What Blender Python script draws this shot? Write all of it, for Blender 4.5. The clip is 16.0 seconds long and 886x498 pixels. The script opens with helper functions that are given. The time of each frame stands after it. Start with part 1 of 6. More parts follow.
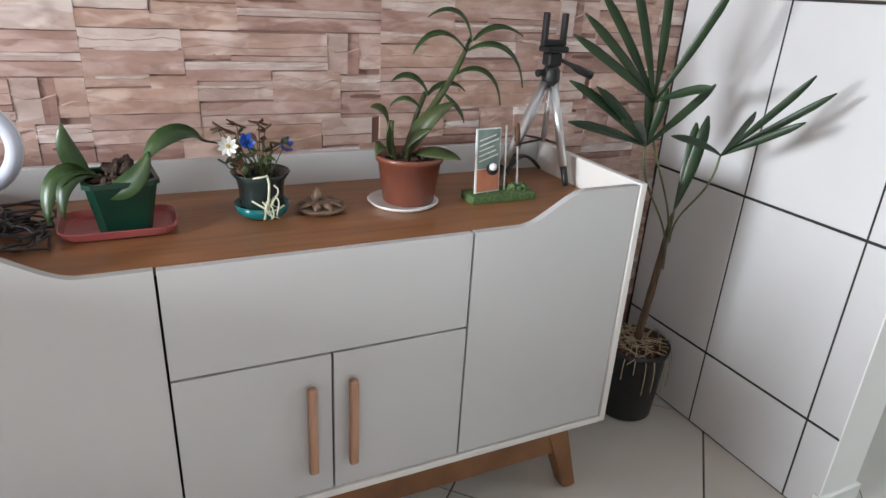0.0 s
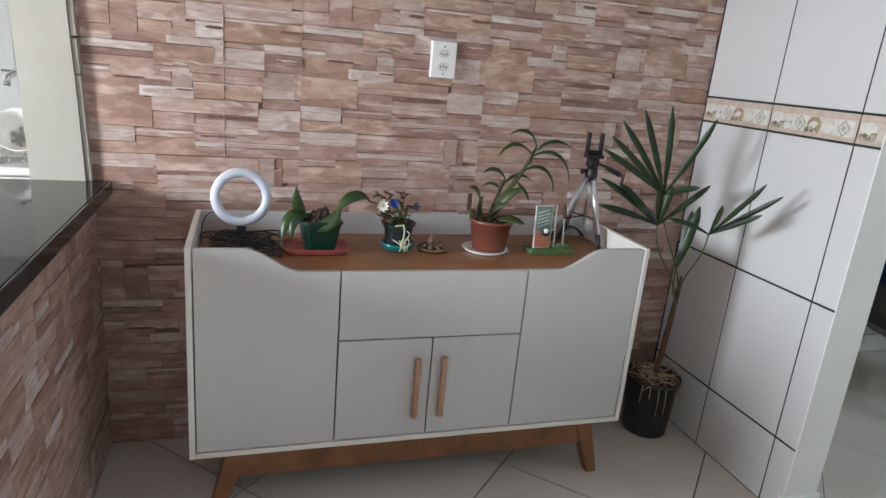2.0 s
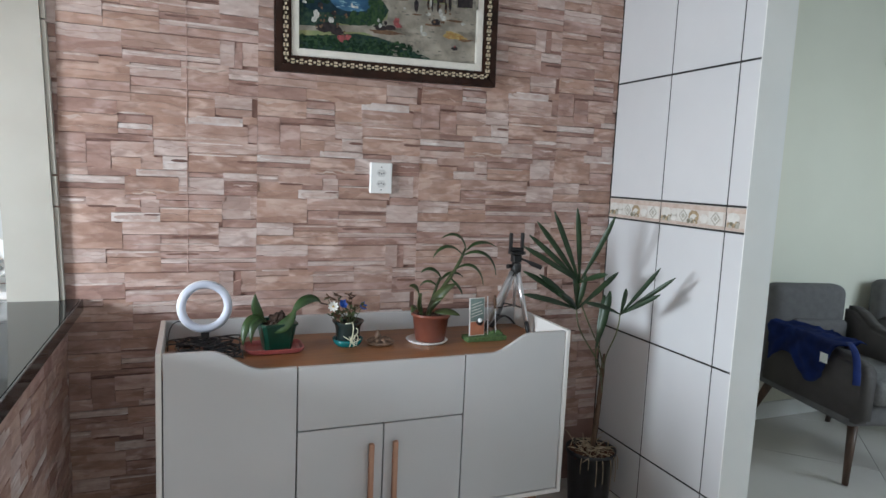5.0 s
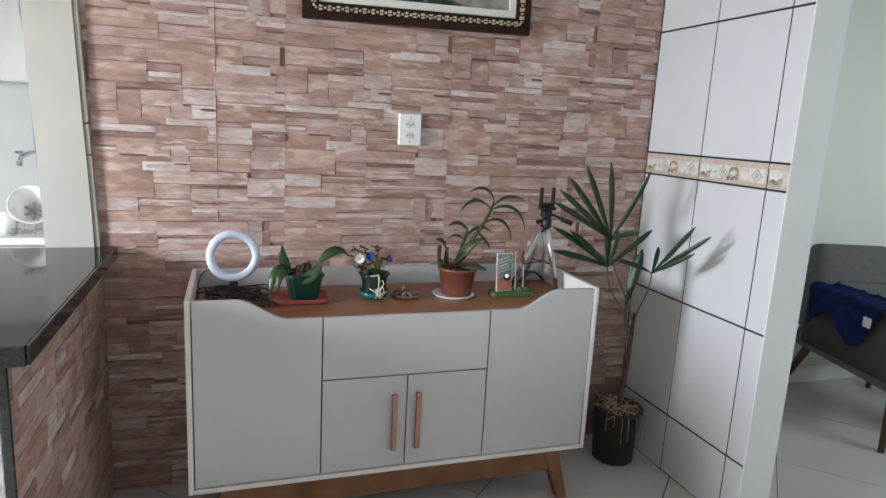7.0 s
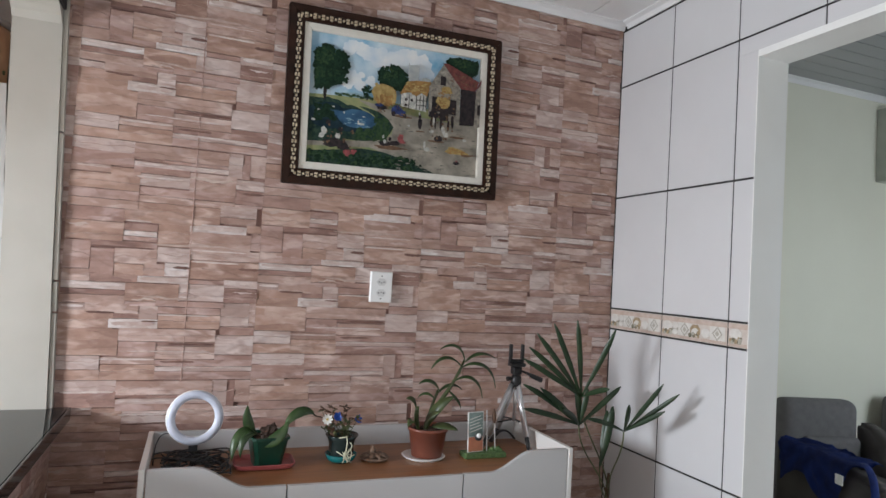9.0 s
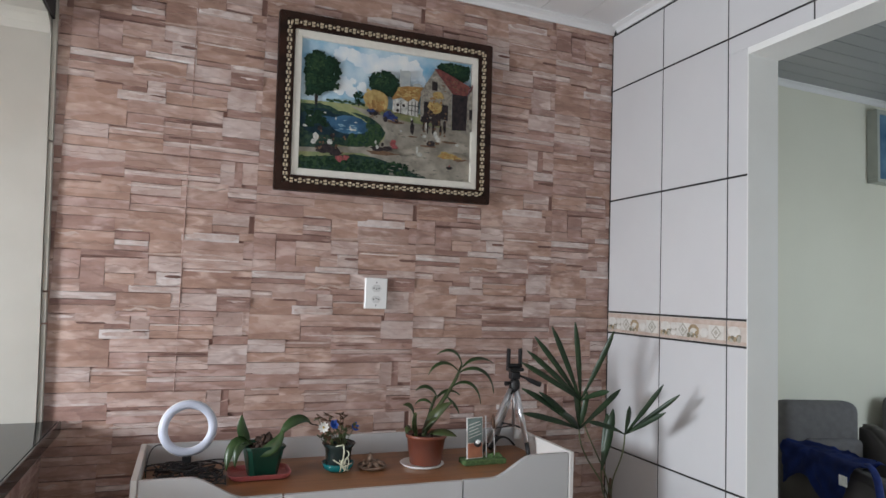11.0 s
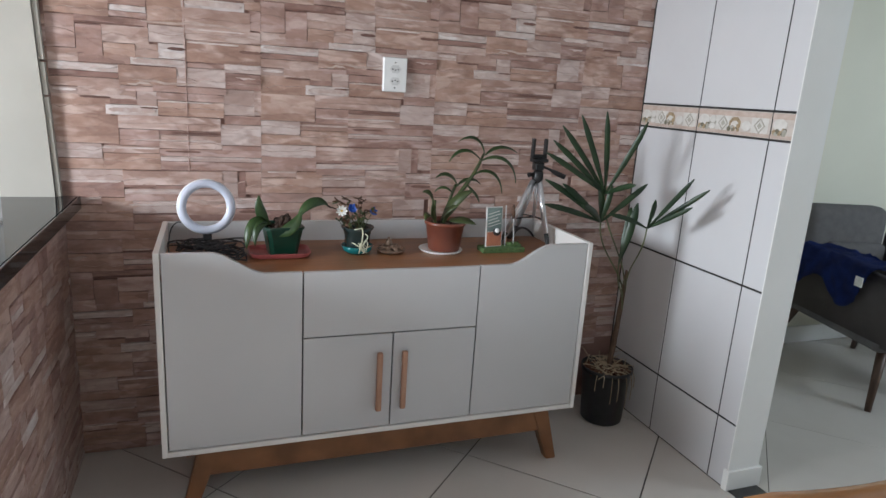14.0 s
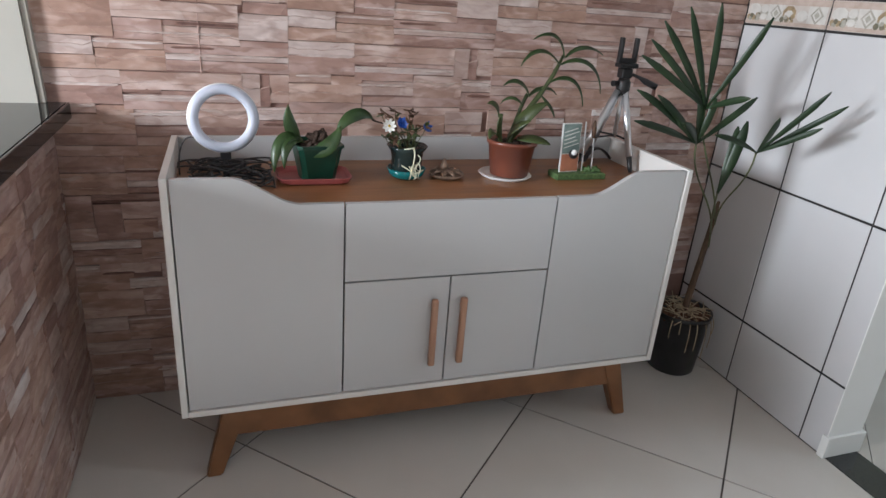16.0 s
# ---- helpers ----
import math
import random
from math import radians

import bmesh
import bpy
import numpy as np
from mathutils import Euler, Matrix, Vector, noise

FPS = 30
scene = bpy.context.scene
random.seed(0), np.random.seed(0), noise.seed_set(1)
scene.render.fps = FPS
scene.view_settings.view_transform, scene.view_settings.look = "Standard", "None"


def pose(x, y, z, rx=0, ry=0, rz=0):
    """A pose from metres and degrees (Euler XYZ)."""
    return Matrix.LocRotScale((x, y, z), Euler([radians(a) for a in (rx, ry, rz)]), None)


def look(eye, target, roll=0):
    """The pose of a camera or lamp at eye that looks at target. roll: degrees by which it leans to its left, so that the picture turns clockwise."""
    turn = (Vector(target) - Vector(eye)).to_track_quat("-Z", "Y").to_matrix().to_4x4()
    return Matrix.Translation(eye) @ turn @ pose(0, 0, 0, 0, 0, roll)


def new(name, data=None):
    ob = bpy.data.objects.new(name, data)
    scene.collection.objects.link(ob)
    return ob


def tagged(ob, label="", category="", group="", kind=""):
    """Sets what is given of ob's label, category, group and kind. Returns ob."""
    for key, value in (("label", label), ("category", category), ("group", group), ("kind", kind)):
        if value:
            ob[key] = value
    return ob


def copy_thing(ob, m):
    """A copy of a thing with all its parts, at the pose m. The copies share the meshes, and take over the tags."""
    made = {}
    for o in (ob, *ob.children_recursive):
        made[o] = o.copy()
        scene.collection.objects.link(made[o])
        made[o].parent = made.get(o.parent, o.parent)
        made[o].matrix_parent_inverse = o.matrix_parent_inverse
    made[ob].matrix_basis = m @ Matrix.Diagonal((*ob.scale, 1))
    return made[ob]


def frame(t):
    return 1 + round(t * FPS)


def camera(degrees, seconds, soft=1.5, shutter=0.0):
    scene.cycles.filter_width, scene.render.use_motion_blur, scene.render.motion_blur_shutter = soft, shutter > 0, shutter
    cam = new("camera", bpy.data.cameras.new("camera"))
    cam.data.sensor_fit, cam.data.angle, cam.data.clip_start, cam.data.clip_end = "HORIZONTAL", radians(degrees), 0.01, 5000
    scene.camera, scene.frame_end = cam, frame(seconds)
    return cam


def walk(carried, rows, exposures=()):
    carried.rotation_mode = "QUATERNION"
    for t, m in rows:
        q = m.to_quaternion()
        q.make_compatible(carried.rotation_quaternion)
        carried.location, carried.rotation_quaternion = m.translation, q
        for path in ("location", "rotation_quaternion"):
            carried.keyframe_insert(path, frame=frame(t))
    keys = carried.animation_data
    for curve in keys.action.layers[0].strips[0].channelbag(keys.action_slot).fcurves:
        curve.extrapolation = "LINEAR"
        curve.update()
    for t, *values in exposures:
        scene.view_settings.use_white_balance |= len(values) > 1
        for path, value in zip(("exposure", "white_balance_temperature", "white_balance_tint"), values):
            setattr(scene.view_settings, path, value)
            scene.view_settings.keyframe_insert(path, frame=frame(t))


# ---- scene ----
cam = camera(70.2, 16.0)
PATH = [
    (0, (-1.414, -1.424, 1.184), (-0.599, 0.234, 0.42), 3.4),
    (0.5, (-1.484, -1.61, 1.236), (-0.522, 0.035, 0.63), 8.4),
    (1, (-1.566, -1.791, 1.305), (-0.864, 0.026, 0.852), 5.8),
    (1.5, (-1.655, -1.899, 1.315), (-0.941, -0.093, 0.836), 3.4),
    (2, (-1.673, -2.065, 1.319), (-1.075, -0.24, 0.761), 5.3),
    (2.5, (-1.663, -2.182, 1.337), (-1.051, -0.322, 0.926), 6.2),
    (3, (-1.595, -2.302, 1.425), (-1.019, -0.388, 1.341), 5.8),
    (3.5, (-1.695, -2.281, 1.419), (-0.933, -0.436, 1.549), 3.9),
    (4, (-1.666, -2.301, 1.45), (-0.939, -0.438, 1.464), 2.0),
    (4.5, (-1.731, -2.326, 1.358), (-0.98, -0.477, 1.232), 2.1),
    (7, (-1.681, -2.315, 1.352), (-1.053, -0.455, 0.972), 3.1),
    (7.5, (-1.678, -2.321, 1.368), (-1.051, -0.439, 1.113), 3.6),
    (8, (-1.7, -2.318, 1.378), (-1.006, -0.447, 1.249), 4.1),
    (8.5, (-1.712, -2.321, 1.38), (-1.036, -0.439, 1.377), 4.2),
    (9, (-1.718, -2.322, 1.389), (-0.991, -0.46, 1.476), 3.4),
    (9.5, (-1.718, -2.322, 1.38), (-1.023, -0.452, 1.516), 3.0),
    (12, (-1.703, -2.294, 1.332), (-0.939, -0.452, 1.482), 1.7),
    (12.5, (-1.726, -2.305, 1.343), (-0.966, -0.464, 1.522), 1.4),
    (13, (-1.679, -2.289, 1.328), (-0.993, -0.411, 1.296), 0.2),
    (13.5, (-1.657, -2.258, 1.321), (-1.019, -0.385, 1.027), 1.3),
    (14, (-1.664, -2.217, 1.286), (-0.983, -0.399, 0.805), 3.7),
    (14.5, (-1.672, -2.196, 1.267), (-0.993, -0.401, 0.704), 4.2),
    (15, (-1.672, -2.147, 1.25), (-1.113, -0.336, 0.611), 4.8),
    (15.5, (-1.69, -1.968, 1.251), (-1.139, -0.171, 0.565), 5.1),
    (16, (-1.672, -1.837, 1.229), (-1.049, -0.092, 0.477), 4.5),
]
walk(cam, [(t, look(eye, target, roll)) for t, eye, target, roll in PATH],
     [(0, 0.26, 6400, 10), (0.5, 0.1, 6400, 10), (1, 0.0, 6500, 11), (1.5, -0.08, 6450, 10), (2.5, -0.22, 6200, 7), (3.5, -0.48, 6050, 4), (4.5, -0.25, 6050, 6), (7, -0.05, 6150, 8),
      (7.4, -0.18, 6200, 8), (8, -0.28, 6250, 10), (9, -0.30, 6350, 12), (9.5, -0.36, 6350, 12), (12.5, -0.36, 6300, 11), (13.2, -0.38, 6300, 11), (14, -0.22, 6200, 10), (15, -0.14, 6200, 10), (16, -0.1, 6250, 11)])

# ---- world, sun and window light ----
world = bpy.data.worlds.new("sky")
scene.world = world
world.use_nodes = True
wn = world.node_tree
sky = wn.nodes.new("ShaderNodeTexSky")
sky.sky_type, sky.sun_disc = "NISHITA", False
sky.sun_elevation, sky.sun_rotation = radians(48), radians(20)
wn.nodes["Background"].inputs["Strength"].default_value = 0.12
wn.links.new(sky.outputs["Color"], wn.nodes["Background"].inputs["Color"])
sun = new("sun", bpy.data.lights.new("sun", "SUN"))
sun.data.energy, sun.data.angle, sun.data.color = 3.0, radians(0.5), (1.0, 0.95, 0.88)
sun.matrix_world = look((0, 0, 0), (-math.sin(radians(20)), -math.cos(radians(20)), -1.1))


def window_lamp(name, eye, target, w, h, power, colour):
    """An area lamp set in the opening of a window out of view."""
    la = bpy.data.lights.new(name, "AREA")
    la.shape, la.size, la.size_y, la.energy, la.color = "RECTANGLE", w, h, power, colour
    ob = new(name, la)
    ob.matrix_world = look(eye, target)
    return ob


window_lamp("kitchen_daylight", (-4.12, -1.15, 1.33), (0, -2.65, -2.6), 0.72, 0.66, 190, (0.91, 0.96, 1.0))
# Fill lamp added in an unseen window, tilted up to brighten the ceiling.
window_lamp("front_fill", (-2.85, -3.92, 1.6), (-1.7, -2.6, 3.5), 1.2, 1.2, 16, (0.95, 0.97, 0.97))
# Fill lamp added in an unseen window to brighten sitting room and door jamb.
window_lamp("living_fill", (2.4, -2.02, 1.55), (1.1, 0.0, 0.5), 1.2, 1.0, 31, (0.84, 0.93, 1.0))


# ---- materials ----
def mat(name, c1, c2=None, rough=0.5, scale=8.0, stretch=(1, 1, 1), metal=0.0, bump=0.0, bscale=60.0, rvar=0.0, piece=0.0, island=0.0,
        detail=5.0, spec=0.5, coat=0.0):
    """Two tones blended by noise, fine relief, and a shift of tone from piece to piece."""
    m = bpy.data.materials.new(name)
    m.use_nodes = True
    nt = m.node_tree
    b = nt.nodes["Principled BSDF"]
    b.inputs["Roughness"].default_value, b.inputs["Metallic"].default_value = rough, metal
    b.inputs["Specular IOR Level"].default_value = spec
    b.inputs["Coat Weight"].default_value = coat
    b.inputs["Coat Roughness"].default_value = 0.08
    co = nt.nodes.new("ShaderNodeTexCoord")
    mp = nt.nodes.new("ShaderNodeMapping")
    mp.inputs["Scale"].default_value = stretch
    nt.links.new(co.outputs["Object"], mp.inputs["Vector"])
    c2 = c2 or tuple(v * 0.85 for v in c1)
    no = nt.nodes.new("ShaderNodeTexNoise")
    no.inputs["Scale"].default_value, no.inputs["Detail"].default_value = scale, detail
    nt.links.new(mp.outputs["Vector"], no.inputs["Vector"])
    fac = no.outputs["Fac"]
    if piece or island:
        if piece:
            src = nt.nodes.new("ShaderNodeObjectInfo").outputs["Random"]
        else:
            src = nt.nodes.new("ShaderNodeNewGeometry").outputs["Random Per Island"]
        ad = nt.nodes.new("ShaderNodeMath")
        ad.operation = "MULTIPLY_ADD"
        nt.links.new(src, ad.inputs[0])
        ad.inputs[1].default_value = piece or island
        nt.links.new(fac, ad.inputs[2])
        sb = nt.nodes.new("ShaderNodeMath")
        sb.operation = "SUBTRACT"
        nt.links.new(ad.outputs[0], sb.inputs[0])
        sb.inputs[1].default_value = (piece or island) / 2
        fac = sb.outputs[0]
    rp = nt.nodes.new("ShaderNodeValToRGB")
    rp.color_ramp.elements[0].position, rp.color_ramp.elements[1].position = 0.32, 0.68
    rp.color_ramp.elements[0].color, rp.color_ramp.elements[1].color = (*c2, 1), (*c1, 1)
    nt.links.new(fac, rp.inputs["Fac"])
    nt.links.new(rp.outputs["Color"], b.inputs["Base Color"])
    if rvar:
        mr = nt.nodes.new("ShaderNodeMapRange")
        mr.inputs["To Min"].default_value, mr.inputs["To Max"].default_value = max(rough - rvar, 0.02), rough + rvar
        nt.links.new(no.outputs["Fac"], mr.inputs["Value"])
        nt.links.new(mr.outputs["Result"], b.inputs["Roughness"])
    if bump:
        n2 = nt.nodes.new("ShaderNodeTexNoise")
        n2.inputs["Scale"].default_value, n2.inputs["Detail"].default_value = bscale, 6.0
        nt.links.new(mp.outputs["Vector"], n2.inputs["Vector"])
        bp = nt.nodes.new("ShaderNodeBump")
        bp.inputs["Strength"].default_value, bp.inputs["Distance"].default_value = bump, 0.004
        nt.links.new(n2.outputs["Fac"], bp.inputs["Height"])
        nt.links.new(bp.outputs["Normal"], b.inputs["Normal"])
    return m


def stone_mat(name, c1, c2, c3, island):
    """Split stone: flat beds of streaks over broad stains, a pale vein here and there, whitish painted glare, and a
    tone of its own for each piece.
    """
    m = mat(name, c1, c2, rough=0.44, bump=0.0, spec=0.35)
    nt = m.node_tree
    b = nt.nodes["Principled BSDF"]
    co = nt.nodes.new("ShaderNodeTexCoord")
    if island:
        rnd = nt.nodes.new("ShaderNodeNewGeometry").outputs["Random Per Island"]
    else:
        rnd = nt.nodes.new("ShaderNodeObjectInfo").outputs["Random"]
    mp = nt.nodes.new("ShaderNodeVectorMath")
    mp.operation = "ADD"
    ml = nt.nodes.new("ShaderNodeMath")
    ml.operation = "MULTIPLY"
    nt.links.new(rnd, ml.inputs[0])
    ml.inputs[1].default_value = 3.0
    nt.links.new(co.outputs["Object"], mp.inputs[0])
    nt.links.new(ml.outputs[0], mp.inputs[1])

    def layer(stretch, scale, detail, rough_n=0.55):
        q = nt.nodes.new("ShaderNodeMapping")
        q.inputs["Scale"].default_value = stretch
        nt.links.new(mp.outputs[0], q.inputs["Vector"])
        n = nt.nodes.new("ShaderNodeTexNoise")
        n.inputs["Scale"].default_value, n.inputs["Detail"].default_value, n.inputs["Roughness"].default_value = scale, detail, rough_n
        n.inputs["Distortion"].default_value = 0.6
        nt.links.new(q.outputs["Vector"], n.inputs["Vector"])
        return n.outputs["Fac"]

    def math_node(op, a, v, c=None):
        q = nt.nodes.new("ShaderNodeMath")
        q.operation = op
        nt.links.new(a, q.inputs[0])
        for i, x in ((1, v), (2, c)):
            if x is None:
                continue
            if isinstance(x, float):
                q.inputs[i].default_value = x
            else:
                nt.links.new(x, q.inputs[i])
        return q.outputs[0]

    broad, bed, grit, patch = layer((1, 1, 1.3), 10, 4, 0.55), layer((0.7, 0.7, 2.0), 18, 3, 0.5), layer((1, 1, 1.4), 70, 5, 0.65), layer((1, 1, 1), 14, 2)
    # flakes: flat plates with torn outlines
    wob = nt.nodes.new("ShaderNodeTexNoise")
    wob.inputs["Scale"].default_value, wob.inputs["Detail"].default_value = 38, 4
    nt.links.new(mp.outputs[0], wob.inputs["Vector"])
    torn = nt.nodes.new("ShaderNodeVectorMath")
    torn.operation = "MULTIPLY_ADD"
    nt.links.new(wob.outputs["Color"], torn.inputs[0])
    torn.inputs[1].default_value = (0.022, 0.022, 0.014)
    nt.links.new(mp.outputs[0], torn.inputs[2])
    fl = nt.nodes.new("ShaderNodeMapping")
    fl.inputs["Scale"].default_value = (8.0, 8.0, 36)
    nt.links.new(torn.outputs[0], fl.inputs["Vector"])
    cell, rim = nt.nodes.new("ShaderNodeTexVoronoi"), nt.nodes.new("ShaderNodeTexVoronoi")
    rim.feature = "DISTANCE_TO_EDGE"
    for q in (cell, rim):
        q.inputs["Scale"].default_value = 1.0
        nt.links.new(fl.outputs["Vector"], q.inputs["Vector"])
    sep = nt.nodes.new("ShaderNodeSeparateColor")
    nt.links.new(cell.outputs["Color"], sep.inputs["Color"])
    plate = sep.outputs["Red"]
    f = math_node("MULTIPLY_ADD", bed, 0.34, math_node("MULTIPLY_ADD", broad, 0.46, math_node("MULTIPLY", rnd, 0.16)))
    f = math_node("MULTIPLY_ADD", plate, 0.24, f)
    f = math_node("SUBTRACT", math_node("MULTIPLY_ADD", grit, 0.10, f), 0.145)
    rp = nt.nodes.new("ShaderNodeValToRGB")
    e = rp.color_ramp.elements
    e[0].position, e[0].color = 0.33, (*c2, 1)
    e[1].position, e[1].color = 0.72, (*c3, 1)
    mid = rp.color_ramp.elements.new(0.52)
    mid.color = (*c1, 1)
    nt.links.new(f, rp.inputs["Fac"])

    def span(src, lo, hi, to_lo, to_hi):
        q = nt.nodes.new("ShaderNodeMapRange")
        for k, v in (("From Min", lo), ("From Max", hi), ("To Min", to_lo), ("To Max", to_hi)):
            q.inputs[k].default_value = v
        nt.links.new(src, q.inputs["Value"])
        return q.outputs["Result"]

    colour = rp.outputs["Color"]
    # Whitish streaks put a soft glare into the stone's colour.
    glare_streak, glare_patch = layer((1.2, 1.2, 4.0), 9, 2, 0.45), layer((1, 1, 1.6), 7, 2, 0.5)
    # Darker streaks across the stone.
    dark_streak = layer((0.9, 0.9, 3.2), 8, 2, 0.5)
    for fac, tone in ((math_node("MULTIPLY", span(glare_streak, 0.50, 0.66, 0.0, 0.75), span(glare_patch, 0.42, 0.60, 0.15, 1.0)), tuple(min(v * 1.12 + 0.07, 0.82) for v in c3)),
                      (span(dark_streak, 0.56, 0.70, 0.0, 0.55), tuple(v * 0.80 for v in c2))):
        mx = nt.nodes.new("ShaderNodeMix")
        mx.data_type = "RGBA"
        nt.links.new(fac, mx.inputs["Factor"])
        nt.links.new(colour, mx.inputs["A"])
        mx.inputs["B"].default_value = (*tone, 1)
        colour = mx.outputs["Result"]
    for lo, hi, wide, deep, tone in ((0.54, 0.62, 0.05, 0.16, tuple(min(v * 1.25, 0.8) for v in c3)), (0.50, 0.42, 0.14, 0.34, tuple(v * 0.72 for v in c2))):
        fac = math_node("MULTIPLY", span(rim.outputs["Distance"], 0.0, wide, deep, 0.0), span(patch, lo, hi, 0.0, 1.0))
        mx = nt.nodes.new("ShaderNodeMix")
        mx.data_type = "RGBA"
        nt.links.new(fac, mx.inputs["Factor"])
        nt.links.new(colour, mx.inputs["A"])
        mx.inputs["B"].default_value = (*tone, 1)
        colour = mx.outputs["Result"]
    nt.links.new(colour, b.inputs["Base Color"])
    bp = nt.nodes.new("ShaderNodeBump")
    bp.inputs["Strength"].default_value, bp.inputs["Distance"].default_value = 0.6, 0.005
    nt.links.new(math_node("MULTIPLY_ADD", grit, 0.22, math_node("MULTIPLY_ADD", plate, 0.7, bed)), bp.inputs["Height"])
    nt.links.new(bp.outputs["Normal"], b.inputs["Normal"])
    return m


STONE_TONES = {"t": ((0.406, 0.257, 0.200), (0.293, 0.174, 0.135), (0.520, 0.377, 0.320)),
               "l": ((0.491, 0.377, 0.340), (0.387, 0.272, 0.235), (0.586, 0.490, 0.460)),
               "L": ((0.576, 0.490, 0.460), (0.463, 0.358, 0.320), (0.699, 0.637, 0.620)),
               "m": ((0.373, 0.235, 0.195), (0.265, 0.157, 0.130), (0.472, 0.338, 0.305)),
               "d": ((0.298, 0.176, 0.145), (0.208, 0.118, 0.096), (0.397, 0.265, 0.230)),
               "p": ((0.439, 0.299, 0.250), (0.331, 0.208, 0.168), (0.548, 0.421, 0.380))}
STONE = {k: stone_mat("stone_" + k, *v, False) for k, v in STONE_TONES.items()}
STONE_FAR = {k: stone_mat("stone_far_" + k, *v, True) for k, v in STONE_TONES.items()}
# Pale highlight along stone edges and ledges, put into their colour.
M_EDGE_LIGHT = mat("highlit_stone_edge", (0.55, 0.41, 0.355), (0.33, 0.21, 0.17), rough=0.5, scale=45)
M_JOINT = mat("stone_joint", (0.30, 0.18, 0.15), (0.23, 0.13, 0.108), rough=0.8, bump=0.3)
# Pale strips: white highlights on the stones, put into colour.
M_FLAKE_LIT = mat("highlight_flake", (0.66, 0.575, 0.545), (0.46, 0.34, 0.30), rough=0.42, scale=26, bump=0.35, bscale=90, island=0.3)
# Dark strips: the shadow in crevices, put into colour.
M_CREVICE_SHADE = mat("crevice_shade_strip", (0.20, 0.105, 0.082), (0.12, 0.06, 0.048), rough=0.6, scale=30, bump=0.3, island=0.3)
M_VEIN = mat("tan_split_ledge", (0.53, 0.42, 0.37), (0.40, 0.285, 0.24), rough=0.5, scale=30, bump=0.3, island=0.3)
M_TILE = mat("white_glazed_tile", (0.63, 0.63, 0.64), (0.595, 0.595, 0.606), rough=0.16, scale=3, bump=0.03, bscale=14, rvar=0.04, piece=0.2)
M_GROUT = mat("dark_grout", (0.03, 0.028, 0.028), (0.018, 0.018, 0.018), rough=0.85, bump=0.3)
M_FLOOR = mat("floor_tile", (0.62, 0.59, 0.55), (0.56, 0.53, 0.485), rough=0.17, scale=2.4, bump=0.02, bscale=9, rvar=0.05, piece=0.25)
M_FGROUT = mat("floor_grout", (0.12, 0.105, 0.095), (0.08, 0.07, 0.065), rough=0.9)
M_PLASTER = mat("white_plaster", (0.82, 0.825, 0.81), (0.77, 0.775, 0.755), rough=0.6, scale=4, bump=0.12, bscale=40)
# Mid beige for unseen walls, added so that they bounce less light.
M_REAR = mat("bounce_damping_beige", (0.40, 0.37, 0.32), (0.34, 0.315, 0.27), rough=0.7, scale=2, bump=0.1, bscale=40)
M_STUB = mat("cream_painted_plaster", (0.47, 0.45, 0.40), (0.41, 0.385, 0.335), rough=0.55, scale=3, bump=0.15, bscale=30)
M_GREEN = mat("pale_green_paint", (0.75, 0.74, 0.63), (0.71, 0.70, 0.59), rough=0.6, scale=2, bump=0.05, bscale=70)
# Grey that puts the low light on this ceiling into its colour.
M_LCEIL = mat("low_light_grey_boards", (0.36, 0.37, 0.375), (0.31, 0.32, 0.325), rough=0.5, scale=3, stretch=(0.2, 1, 1), bump=0.03)
M_PVC = mat("white_pvc", (0.80, 0.80, 0.80), (0.76, 0.76, 0.77), rough=0.28, scale=3, stretch=(1, 0.2, 1), bump=0.02)
M_GRANITE = mat("black_granite", (0.012, 0.013, 0.013), (0.03, 0.032, 0.032), rough=0.06, scale=140, detail=3, rvar=0.02)
M_SLATE = mat("grey_lacquer", (0.515, 0.515, 0.515), (0.485, 0.485, 0.485), rough=0.30, scale=2.5, bump=0.015, bscale=120, coat=0.3)
M_EDGE = mat("white_lacquer_edge", (0.74, 0.72, 0.69), (0.69, 0.67, 0.64), rough=0.4, scale=6)
M_WOODTOP = mat("brown_wood_top", (0.32, 0.145, 0.062), (0.20, 0.085, 0.036), rough=0.36, scale=7, stretch=(0.6, 7, 7), bump=0.08, bscale=40, rvar=0.06)
M_WOODLEG = mat("brown_solid_wood", (0.235, 0.105, 0.042), (0.14, 0.06, 0.024), rough=0.42, scale=9, stretch=(1, 3, 1), bump=0.1, bscale=40)
M_HANDLE = mat("light_wood_handle", (0.42, 0.235, 0.155), (0.32, 0.165, 0.10), rough=0.45, scale=18, stretch=(5, 5, 0.6), bump=0.06)
# Near-black that puts the shade of gaps and holes into the colour.
M_GAP = mat("dark_gap", (0.03, 0.03, 0.03), rough=0.9)
M_BLACK = mat("black_plastic", (0.014, 0.014, 0.015), (0.022, 0.022, 0.024), rough=0.38, scale=30, bump=0.05)
M_ALU = mat("silver_aluminium", (0.78, 0.79, 0.81), (0.70, 0.71, 0.73), rough=0.28, metal=0.85, scale=20, stretch=(1, 1, 0.1))
M_CHROME = mat("chrome", (0.8, 0.8, 0.82), rough=0.08, metal=1.0)
M_KITCHEN = mat("off_white_kitchen_paint", (0.60, 0.60, 0.59), (0.55, 0.55, 0.54), rough=0.4, scale=5, bump=0.03)
M_WHITE = mat("white_plastic", (0.80, 0.80, 0.79), (0.76, 0.76, 0.75), rough=0.3, scale=10)
M_RING = mat("milky_diffuser", (0.56, 0.59, 0.68), (0.52, 0.55, 0.65), rough=0.35, scale=6)


# ---- mesh helpers ----
ORIGIN = {}


